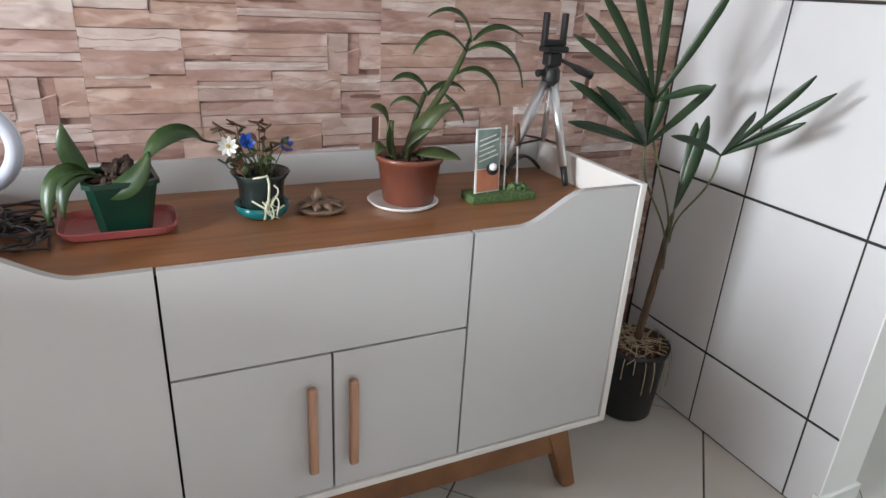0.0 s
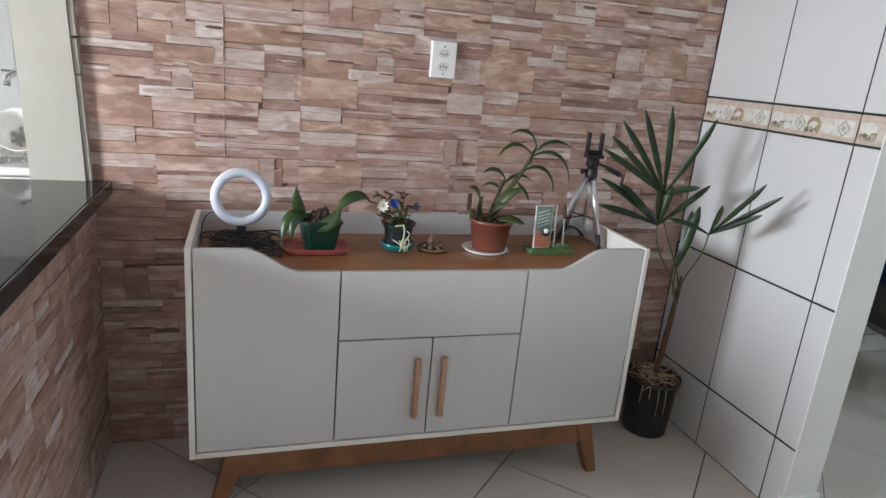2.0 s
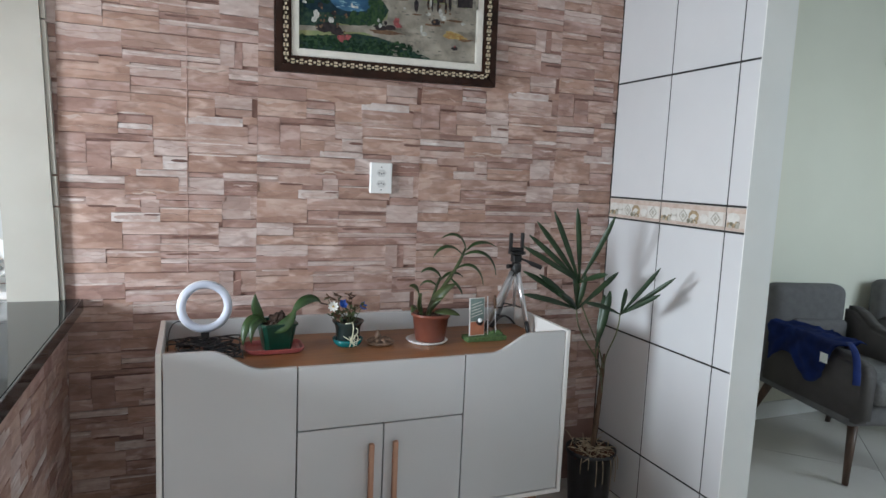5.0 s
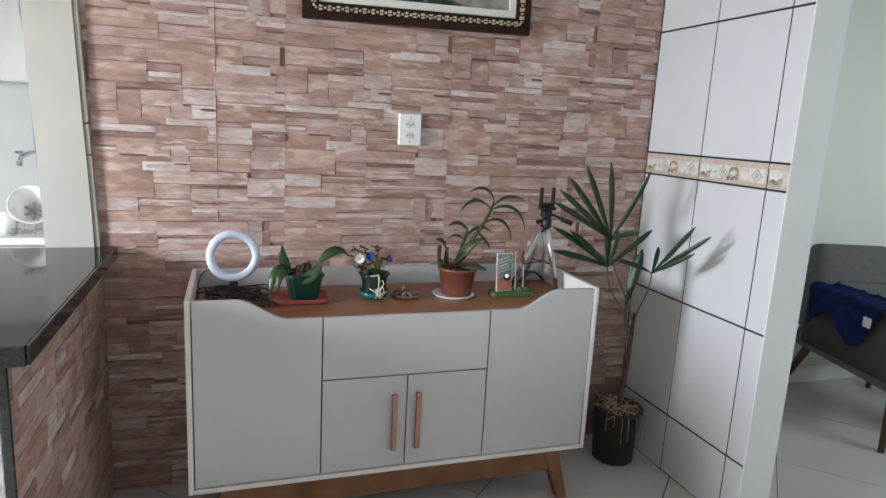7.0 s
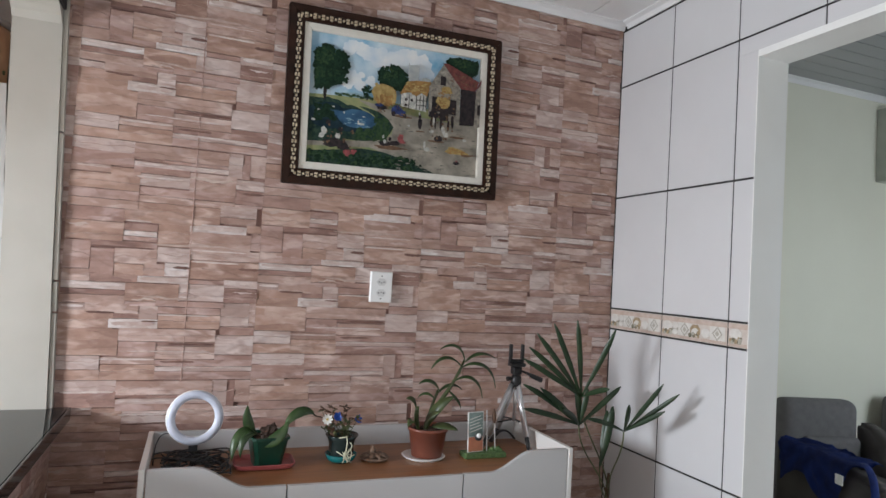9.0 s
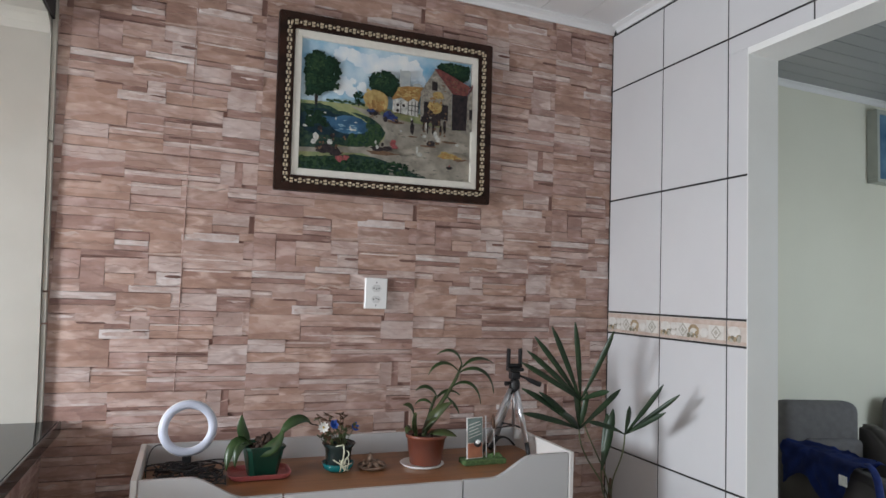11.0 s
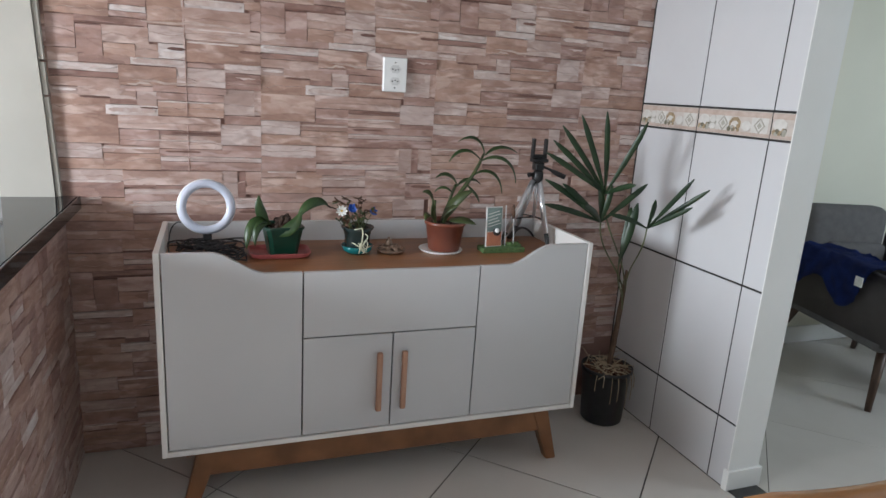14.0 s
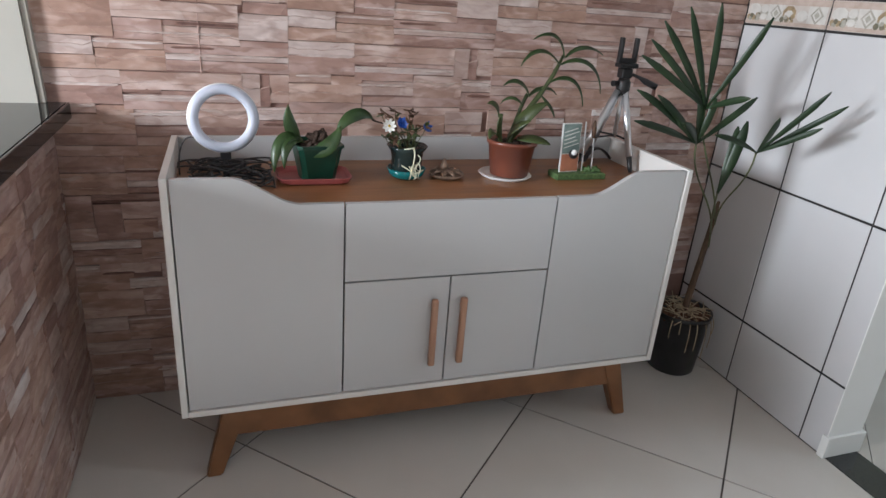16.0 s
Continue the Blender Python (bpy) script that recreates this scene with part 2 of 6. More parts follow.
def thing(name, at, label, category, group="", kind=""):
    ob = new(name)
    ob.empty_display_size = 0.05
    ob.location = at
    ORIGIN[ob] = Vector(at)
    return tagged(ob, label, category, group, kind)


def part(name, bm, material, parent=None, label="", smooth=False):
    """Links a bmesh given in world metres as one mesh object under a thing or a part."""
    me = bpy.data.meshes.new(name)
    if parent is not None:
        bmesh.ops.translate(bm, verts=bm.verts, vec=-ORIGIN[parent])
    if smooth:
        for f in bm.faces:
            f.smooth = True
    bm.normal_update()
    bm.to_mesh(me)
    bm.free()
    for m in material if isinstance(material, (list, tuple)) else (material,):
        me.materials.append(m)
    ob = new(name, me)
    if parent is not None:
        ob.parent = parent
        ORIGIN[ob] = ORIGIN[parent]
    if label:
        ob["label"] = label
    return ob


def structure(name, bm, material, label, category):
    ob = part(name, bm, material)
    ORIGIN[ob] = Vector((0, 0, 0))
    return tagged(ob, label, category, kind="structure")


def box(x0, x1, y0, y1, z0, z1, bevel=0.0, bm=None, segs=2, mi=0):
    own = bm or bmesh.new()
    r = bmesh.ops.create_cube(own, size=1.0)
    vs = r["verts"]
    for v in vs:
        v.co = Vector((x0 + (v.co.x + 0.5) * (x1 - x0), y0 + (v.co.y + 0.5) * (y1 - y0), z0 + (v.co.z + 0.5) * (z1 - z0)))
    fs = {f for v in vs for f in v.link_faces}
    if bevel:
        es = list({e for v in vs for e in v.link_edges})
        out = bmesh.ops.bevel(own, geom=es, offset=bevel, segments=segs, affect="EDGES", profile=0.5)
        fs |= set(out["faces"])
    if mi:
        for f in fs:
            if f.is_valid:
                f.material_index = mi
    return own


def boxes(rows, bevel=0.0):
    bm = bmesh.new()
    for r in rows:
        box(*r, bevel=bevel, bm=bm)
    return bm


def frames_along(pts):
    """Directions and two side vectors along a line of points."""
    pts = [Vector(p) for p in pts]
    out, side = [], None
    for i, p in enumerate(pts):
        d = (pts[min(i + 1, len(pts) - 1)] - pts[max(i - 1, 0)]).normalized()
        if side is None:
            side = d.cross(Vector((0, 0, 1)) if abs(d.z) < 0.9 else Vector((1, 0, 0))).normalized()
        side = (side - d * side.dot(d)).normalized()
        out.append((p, d, side, d.cross(side)))
    return out


def tube(pts, radii, segs=10, bm=None, flat=1.0):
    own = bm or bmesh.new()
    radii = radii if isinstance(radii, (list, tuple)) else [radii] * len(pts)
    rings = []
    for (p, d, s, u), r in zip(frames_along(pts), radii):
        rings.append([own.verts.new(p + s * r * math.cos(2 * math.pi * k / segs) + u * r * flat * math.sin(2 * math.pi * k / segs)) for k in range(segs)])
    for a, b in zip(rings, rings[1:]):
        for k in range(segs):
            own.faces.new((a[k], a[(k + 1) % segs], b[(k + 1) % segs], b[k]))
    own.faces.new(rings[0][::-1])
    own.faces.new(rings[-1])
    return own


def curve_pts(a, b, c, d, n=10):
    a, b, c, d = map(Vector, (a, b, c, d))
    return [a * (1 - t) ** 3 + b * 3 * t * (1 - t) ** 2 + c * 3 * t * t * (1 - t) + d * t ** 3 for t in (i / (n - 1) for i in range(n))]


def lathe(profile, at, segs=32, bm=None, sides=None):
    """Turns (radius, height) pairs round an upright axis; a closed skin where the ends have radius 0."""
    own = bm or bmesh.new()
    rings = []
    for r, z in profile:
        if r < 1e-5:
            rings.append([own.verts.new((at[0], at[1], at[2] + z))])
        else:
            rings.append([own.verts.new((at[0] + r * math.cos(2 * math.pi * k / segs), at[1] + r * math.sin(2 * math.pi * k / segs), at[2] + z)) for k in range(segs)])
    for a, b in zip(rings, rings[1:]):
        for k in range(segs):
            j = (k + 1) % segs
            q = [a[k % len(a)], a[j % len(a)], b[j % len(b)], b[k % len(b)]]
            q = list(dict.fromkeys(q))
            if len(q) > 2:
                own.faces.new(q)
    bmesh.ops.recalc_face_normals(own, faces=own.faces)
    return own


def prism(poly, depth, along):
    """A plate from a flat polygon of world points, pushed by depth along a vector."""
    bm = bmesh.new()
    along = Vector(along) * depth
    a = [bm.verts.new(p) for p in poly]
    b = [bm.verts.new(Vector(p) + along) for p in poly]
    bm.faces.new(a[::-1])
    bm.faces.new(b)
    for i in range(len(a)):
        j = (i + 1) % len(a)
        bm.faces.new((a[i], a[j], b[j], b[i]))
    bmesh.ops.recalc_face_normals(bm, faces=bm.faces)
    return bm


def leaf(pts, widths, thick=0.0012, fold=0.25, side=None, bm=None):
    """A leaf blade along a line: folded at its midrib, with a thickness."""
    own = bm or bmesh.new()
    rows = []
    for (p, d, s, u), w in zip(frames_along(pts), widths):
        if side is not None:
            s = (Vector(side) - d * Vector(side).dot(d)).normalized()
            u = s.cross(d)
        up = u * thick
        rows.append([own.verts.new(q) for q in (p - s * w + u * w * fold, p - up, p + s * w + u * w * fold, p + s * w + u * w * fold + up, p + up, p - s * w + u * w * fold + up)])
    for a, b in zip(rows, rows[1:]):
        for k in range(6):
            own.faces.new((a[k], a[(k + 1) % 6], b[(k + 1) % 6], b[k]))
    own.faces.new(rows[0][::-1])
    own.faces.new(rows[-1])
    return own


# ---- the rooms ----
CEIL = 2.565
WEST, SOUTH, NORTH = -4.2, -4.0, 0.9
LCEIL = 2.66
floor = structure("floor", boxes([(WEST - 0.1, 0.0, SOUTH - 0.1, NORTH + 0.1, -0.12, -0.003)]), M_FGROUT, "pale glazed floor laid diagonally with dark joints", "floor")
floor_living = structure("floor_living", boxes([(0.13, 4.2, -2.1, 0.5, -0.12, -0.003)]), M_FGROUT, "pale glossy floor of the sitting room", "floor")
structure("ceiling", boxes([(WEST - 0.1, 0.13, SOUTH - 0.1, NORTH + 0.1, CEIL + 0.012, CEIL + 0.1)]
          + [(WEST + i * 0.2, WEST + i * 0.2 + 0.196, SOUTH, NORTH, CEIL, CEIL + 0.012) for i in range(21)]), M_PVC, "white plastic slatted ceiling", "ceiling")
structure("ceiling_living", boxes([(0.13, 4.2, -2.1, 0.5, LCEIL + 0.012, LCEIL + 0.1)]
          + [(0.13, 4.2, -2.1 + i * 0.1, -2.1 + i * 0.1 + 0.094, LCEIL, LCEIL + 0.012) for i in range(25)]), M_LCEIL, "slatted sitting room ceiling, greyed for its low light", "ceiling")


def crown(name, a, b, inward, z, r=0.032):
    """A white ceiling moulding from a to b, stepped and hollowed towards the room."""
    a, b, n = Vector((*a, 0)), Vector((*b, 0)), Vector((*inward, 0))
    prof = [(0.0, -r), (0.006, -r), (0.008, -r * 0.8), (r * 0.45, -r * 0.42), (r * 0.85, -0.008), (r, -0.006), (r, 0.0), (0.0, 0.0)]
    bm = prism([a + n * o + Vector((0, 0, z + h)) for o, h in prof], (b - a).length, (b - a).normalized())
    return structure(name, bm, M_PVC, "white plastic ceiling moulding", "moulding")


M_PINE = mat("orange_varnished_boards", (0.46, 0.17, 0.06), (0.33, 0.11, 0.038), rough=0.35, scale=6, stretch=(6, 0.6, 6), bump=0.1, bscale=40)
structure("ceiling_kitchen", boxes([(-4.19 + i * 0.1, -4.19 + i * 0.1 + 0.095, SOUTH, NORTH, CEIL - 0.02, CEIL - 0.002) for i in range(18)]), M_PINE, "orange varnished board ceiling over the kitchen", "ceiling")
crown("trim_north", (-2.165, -0.003), (-0.004, -0.003), (0, -1), CEIL)
crown("trim_east", (-0.004, -0.036), (-0.004, -3.9), (-1, 0), CEIL)
ridge = tube([(-1.735, 0.0012, 0.98), (-1.741, 0.0012, 2.53)], 0.0020, 10)
structure("trim_cable_ridge", ridge, STONE_FAR["m"], "cable ridge papered over on the stone wall", "trim")
crown("trim_living", (0.131, 0.318), (4.19, 0.318), (0, -1), LCEIL)
wall_n = structure("wall_north", boxes([(-2.185, 0.13, 0.008, 0.16, 0, LCEIL)]), M_JOINT, "wall papered in a brown split stone print, built as relief", "wall")
structure("wall_east", boxes([(0.01, 0.13, -0.75, 0.008, 0, LCEIL), (0.01, 0.13, -1.7, -0.75, 2.190, LCEIL), (0.01, 0.13, SOUTH, -1.7, 0, LCEIL),
                              (-0.006, 0.01, -0.75, -0.7465, 0, 2.214), (-0.006, 0.01, -1.7, -0.75, 2.190, 2.214)]), M_PLASTER,
          "white plastered wall with a doorway through it", "wall")
wall_ef = structure("wall_east_face", boxes([(-0.002, 0.01, -0.7465, 0.004, 0, CEIL), (-0.002, 0.01, -1.7, -0.7465, 2.214, CEIL), (-0.002, 0.01, SOUTH, -1.7, 0, CEIL)]), M_GROUT,
                    "wall of white glazed tiles with dark joints", "wall")
structure("wall_living_north", boxes([(0.13, 4.2, 0.32, 0.45, 0, LCEIL + 0.05)]), M_GREEN, "pale green painted sitting room wall", "wall")
structure("wall_living_east", boxes([(4.2, 4.3, -2.1, 0.45, 0, LCEIL + 0.05)]), M_GREEN, "pale green painted sitting room wall", "wall")
structure("wall_living_south", boxes([(0.13, 1.7, -2.2, -2.1, 0, LCEIL + 0.05), (3.1, 4.3, -2.2, -2.1, 0, LCEIL + 0.05), (1.7, 3.1, -2.2, -2.1, 0, 1.0),
                                      (1.7, 3.1, -2.2, -2.1, 2.1, LCEIL + 0.05)]), M_GREEN, "unseen pale green wall with an added window", "wall")
structure("wall_south", boxes([(WEST, -3.5, SOUTH - 0.1, SOUTH, 0, CEIL), (-2.2, 0.01, SOUTH - 0.1, SOUTH, 0, CEIL), (-3.5, -2.2, SOUTH - 0.1, SOUTH, 0, 0.95),
                               (-3.5, -2.2, SOUTH - 0.1, SOUTH, 2.25, CEIL)]), M_REAR, "unseen beige wall with an added window", "wall")
structure("wall_west", boxes([(WEST - 0.1, WEST, SOUTH, -1.6, 0, CEIL), (WEST - 0.1, WEST, -0.7, NORTH, 0, CEIL), (WEST - 0.1, WEST, -1.6, -0.7, 0, 1.05),
                              (WEST - 0.1, WEST, -1.6, -0.7, 1.95, CEIL)]), M_REAR, "unseen beige kitchen wall with a window", "wall")
wall_kn = structure("wall_kitchen_north", boxes([(WEST, -2.25, NORTH, NORTH + 0.1, 0, CEIL)]), M_KITCHEN, "off-white painted kitchen wall", "wall")


def lean_to_view(bm):
    """Shears the partition to the left with height, to fit the camera's view."""
    for v in bm.verts:
        v.co.x -= 0.038 * max(0.0, v.co.z - 0.9)
    return bm


def stub():
    """The plastered end of the partition and the beam over the hatch, with hand-trowelled, slightly uneven edges and a rounded inner corner."""
    bm = boxes([(-2.258, -2.118, -0.024, NORTH, 0.86, CEIL), (-2.258, -2.118, -1.7, -0.024, 2.165, CEIL)])
    bmesh.ops.subdivide_edges(bm, edges=[e for e in bm.edges if e.calc_length() > 0.35], cuts=30)
    for v in bm.verts:
        n = noise.noise(v.co * 6.0) + 0.5 * noise.noise(v.co * 17.0)
        if v.co.y < 0.5:
            v.co.x += 0.005 * n if v.co.x < -2.2 else -0.0025 * abs(n)
    return lean_to_view(bm)


partition = structure("partition", stub(), M_STUB, "cream plastered partition with a serving hatch", "wall")
part("fillet", lean_to_view(prism([(-2.256, -0.026, 2.166), (-2.256, -0.026, 2.118), (-2.256, -0.040, 2.140), (-2.256, -0.062, 2.156), (-2.256, -0.085, 2.166)], 0.136, (1, 0, 0))), M_STUB, partition)
half_wall = structure("half_wall", boxes([(-2.28, -2.108, -0.965, -0.024, 0, 0.866), (-2.25, -2.118, -0.024, NORTH, 0, 0.858)]), M_JOINT,
                      "half wall in the same split stone print, built as relief, under the counter", "wall")
structure("threshold", box(0.0, 0.13, -1.7, -0.75, -0.1, 0.002, 0.001), M_GRANITE, "black granite strip in the doorway", "threshold")
structure("baseboard_jamb", boxes([(-0.004, 0.140, -0.760, -0.7502, 0.002, 0.075), (0.1305, 0.140, -0.7502, 0.0, 0.0, 0.075), (-0.012, -0.004, -0.760, -0.735, 0.0, 0.075)], 0.0015), M_PLASTER,
          "white plinth round the foot of the door jamb", "baseboard")
structure("baseboard_living", box(0.141, 4.19, 0.306, 0.3195, 0.0, 0.1, 0.003), M_PLASTER, "white baseboard in the sitting room", "baseboard")


# ---- sideboard ----
SX0, SX1, SF, SB, SZ0, SZ1, TOPZ = -1.82, -0.462, -0.450, -0.035, 0.215, 0.826, 0.757
sb = thing("sideboard", ((SX0 + SX1) / 2, -0.24, 0), "light grey lacquered sideboard with wooden top and splayed legs", "sideboard")
part("side_panel", box(SX0, SX0 + 0.016, SF, SB, SZ0, SZ1, 0.002), M_EDGE, sb)
part("side_panel", box(SX1 - 0.016, SX1, SF, SB, SZ0, SZ1, 0.002), M_EDGE, sb)
part("bottom_panel", box(SX0 + 0.016, SX1 - 0.016, SF, SB, SZ0, SZ0 + 0.016, 0.002), M_EDGE, sb)
part("back_panel", box(SX0 + 0.016, SX1 - 0.016, SB - 0.016, SB, SZ0 + 0.016, SZ1, 0.0015), M_SLATE, sb)
# Carcass coloured near-black, so the door gaps' shade is painted on it.
part("carcass", box(SX0 + 0.016, SX1 - 0.016, SF + 0.042, SB - 0.016, SZ0 + 0.016, TOPZ - 0.016), M_GAP, sb)
part("top", box(SX0 + 0.016, SX1 - 0.016, SF + 0.022, SB - 0.016, TOPZ - 0.016, TOPZ, 0.001), M_WOODTOP, sb, "brown wood grain top")
DF, DB = SF + 0.004, SF + 0.020
XA, XB, XC, ZD = -1.425, -0.868, -1.147, 0.553
G = 0.0022


def wave(x0, x1, flip):
    """Front outline of an outer door: its top edge sweeps from the raised end down to the level of the top."""
    n, pts = 16, []
    a, b = (x0, x1)
    s0, s1 = (-1.680, -1.525) if not flip else (-0.610, -0.765)
    for i in range(n + 1):
        t = i / n
        e = t * t * (3 - 2 * t)
        pts.append((s0 + (s1 - s0) * t, DF, SZ1 - 0.004 - e * (SZ1 - 0.004 - TOPZ - 0.001)))
    z0 = SZ0 + 0.0200
    if not flip:
        return [(a, DF, z0), (b, DF, z0), (b, DF, TOPZ + 0.001)] + pts[::-1] + [(a, DF, SZ1 - 0.004)]
    return [(a, DF, z0), (b, DF, z0), (b, DF, SZ1 - 0.004)] + pts + [(a, DF, TOPZ + 0.001)]


part("door", prism(wave(SX0 + 0.0200, XA - G, False), 0.016, (0, 1, 0)), M_SLATE, sb)
part("door", prism(wave(XB + G, SX1 - 0.0200, True), 0.016, (0, 1, 0)), M_SLATE, sb)
part("drawer_front", box(XA + G, XB - G, DF, DB, ZD + G, TOPZ, 0.001), M_SLATE, sb)
for x0, x1, hx in ((XA + G, XC - G, -1.190), (XC + G, XB - G, -1.110)):
    d = part("door", box(x0, x1, DF, DB, SZ0 + 0.0200, ZD - G, 0.001), M_SLATE, sb)
    hb = bmesh.new()
    box(hx - 0.009, hx + 0.009, DF - 0.022, DF - 0.006, 0.296, 0.494, 0.005, hb, 3)
    box(hx - 0.006, hx + 0.006, DF - 0.007, DF, 0.31, 0.325, 0, hb)
    box(hx - 0.006, hx + 0.006, DF - 0.007, DF, 0.465, 0.48, 0, hb)
    part("handle", hb, M_HANDLE, d, "light wooden bar handle")
def splay_leg(xt, xb, yt, yb):
    bm = bmesh.new()
    wt, wb = 0.033, 0.020
    lo = [bm.verts.new((xb + a * wb, yb + b * wb, 0.0)) for a, b in ((-1, -1), (1, -1), (1, 1), (-1, 1))]
    hi = [bm.verts.new((xt + a * wt, yt + b * 0.022, SZ0)) for a, b in ((-1, -1), (1, -1), (1, 1), (-1, 1))]
    bm.faces.new(lo[::-1])
    bm.faces.new(hi)
    for i in range(4):
        bm.faces.new((lo[i], lo[(i + 1) % 4], hi[(i + 1) % 4], hi[i]))
    bmesh.ops.bevel(bm, geom=bm.edges[:], offset=0.004, segments=2, affect="EDGES")
    return bm


for xt, xb in ((-1.690, -1.757), (-0.580, -0.515)):
    for yt, yb in ((-0.392, -0.405), (-0.105, -0.085)):
        part("leg", splay_leg(xt, xb, yt, yb), M_WOODLEG, sb)
for y, z in ((-0.402, 0.118), (-0.105, 0.165)):
    part("stretcher", box(-1.695, -0.575, y - 0.011, y + 0.011, z, SZ0, 0.002), M_WOODLEG, sb)
for x in (-1.69, -0.58):
    part("stretcher", box(x - 0.011, x + 0.011, -0.363, -0.127, SZ0 - 0.05, SZ0, 0.002), M_WOODLEG, sb)

# ---- counter ----
ct = thing("counter_top", (-2.25, -0.5, 0.87), "polished black granite counter top on a half wall", "counter")
part("slab", prism([(-2.062, -0.99, 0.868), (-2.062, -0.004, 0.868), (-2.112, -0.004, 0.868), (-2.112, -0.026, 0.868), (-2.52, -0.026, 0.868), (-2.52, -0.99, 0.868)], 0.034, (0, 0, 1)), M_GRANITE, ct)
part("edge", boxes([(-2.060, -2.054, -0.992, -0.004, 0.862, 0.902), (-2.518, -2.060, -0.998, -0.9905, 0.862, 0.902)], 0.0015), M_GRANITE, ct, "polished black edge strip")


# ---- framed picture ----
M_FRAME = mat("dark_brown_frame", (0.036, 0.014, 0.008), (0.014, 0.006, 0.004), rough=0.42, scale=20, bump=0.25, bscale=80, spec=0.22)
M_GILT = mat("worn_gilt", (0.92, 0.82, 0.62), (0.34, 0.24, 0.13), rough=0.35, metal=0.3, scale=140, bump=0.3, bscale=120)
M_LINER = mat("cream_linen_liner", (0.74, 0.71, 0.64), (0.68, 0.65, 0.58), rough=0.7, scale=40, bump=0.2, bscale=300)
PW, PH, PR = 0.846, 0.648, 0.084
pic = thing("framed_picture", (-1.039, -0.004, 2.024), "painted farmyard scene in a dark frame with gilt beading", "picture")
pic.rotation_euler = (radians(1.2), radians(-1.3), 0)


def at_picture(bm):
    """From the picture's own plane (x right, z up, y out of the wall) to its hook on the wall."""
    bmesh.ops.translate(bm, verts=bm.verts, vec=ORIGIN[pic])
    return bm


def mitred(inner, outer, y0, y1, side):
    """One bar of a frame between two rectangles (half sizes), mitred at its ends."""
    (a, b), (c, d) = inner, outer
    q = [[(-c, -d), (c, -d), (a, -b), (-a, -b)], [(c, -d), (c, d), (a, b), (a, -b)], [(c, d), (-c, d), (-a, b), (a, b)], [(-c, d), (-c, -d), (-a, -b), (-a, b)]][side]
    bm = prism([(x, y0, z) for x, z in q], y1 - y0, (0, 1, 0))
    bmesh.ops.bevel(bm, geom=bm.edges[:], offset=0.0025, segments=2, affect="EDGES")
    return bm


def rim(d):
    return (PW / 2 - d, PH / 2 - d)


for k in range(4):
    bar = part("frame_bar", at_picture(mitred(rim(0.028), rim(0.0), -0.034, -0.002, k)), M_FRAME, pic)
    inner = part("inner_moulding", at_picture(mitred(rim(0.057), rim(0.028), -0.030, -0.006, k)), M_FRAME, bar)
    lin = part("liner", at_picture(mitred(rim(PR), rim(0.057), -0.024, -0.008, k)), M_LINER, bar, "cream linen liner")
    gb = bmesh.new()
    a, b = rim(0.037)
    length = (2 * a if k % 2 == 0 else 2 * b)
    n = int(length / 0.0150)
    for i in range(n):
        o = -length / 2 + (i + 0.5) * length / n
        w = 0.0058 if i % 2 else 0.0036
        h = 0.0088 if i % 2 else 0.0036
        x, z = ((o, -b), (a, o), (o, b), (-a, o))[k]
        hx, hz = (w, h) if k % 2 == 0 else (h, w)
        if i % 2:
            for s in (-1, 1):
                cx, cz = (x, z + s * h * 0.6) if k % 2 == 0 else (x + s * h * 0.6, z)
                ex, ez = (w, h * 0.35) if k % 2 == 0 else (h * 0.35, w)
                box(cx - ex, cx + ex, -0.0365, -0.030, cz - ez, cz + ez, 0, gb)
        else:
            box(x - hx, x + hx, -0.0375, -0.030, z - hz, z + hz, 0, gb)
    part("gilt_beading", at_picture(gb), M_GILT, bar, "worn gilt beading")

CW, CH = PW - 2 * PR, PH - 2 * PR


def paint(name, c1, c2, scale=40):
    return mat("paint_" + name, c1, c2, rough=0.6, scale=scale, bump=0.1, bscale=200, spec=0.15)


P_SKY = paint("sky", (0.62, 0.72, 0.76), (0.15, 0.36, 0.54), 9)
P_CLOUD = paint("cloud", (0.80, 0.81, 0.80), (0.50, 0.62, 0.72), 12)
P_FIELD = paint("field", (0.36, 0.35, 0.17), (0.20, 0.25, 0.12), 24)
P_DARKG = paint("dark_leaves", (0.016, 0.040, 0.020), (0.004, 0.014, 0.009), 90)
P_LEAF = paint("lit_leaves", (0.045, 0.085, 0.034), (0.014, 0.038, 0.020), 90)
P_GRASS = paint("grass", (0.040, 0.072, 0.046), (0.008, 0.026, 0.026), 70)
P_POND = paint("pond", (0.075, 0.18, 0.30), (0.015, 0.05, 0.10), 14)
P_PATH = paint("path", (0.40, 0.36, 0.30), (0.21, 0.195, 0.165), 22)
P_STRAW = paint("straw", (0.46, 0.34, 0.14), (0.27, 0.18, 0.065), 60)
P_THATCH = paint("thatch", (0.38, 0.22, 0.08), (0.20, 0.11, 0.04), 50)
P_STONE = paint("masonry", (0.34, 0.31, 0.26), (0.15, 0.14, 0.12), 90)
P_ROOF = paint("roof", (0.20, 0.065, 0.056), (0.10, 0.035, 0.035), 60)
P_DARK = paint("shade", (0.045, 0.034, 0.034), (0.012, 0.012, 0.015), 60)
P_WHITE = paint("white", (0.60, 0.59, 0.54), (0.30, 0.30, 0.28), 90)
P_RED = paint("red", (0.38, 0.10, 0.10), (0.16, 0.05, 0.05), 90)
P_BLUE = paint("blue", (0.035, 0.06, 0.18), (0.015, 0.02, 0.07), 60)
P_TOWER = paint("tower", (0.42, 0.44, 0.42), (0.32, 0.35, 0.36), 50)
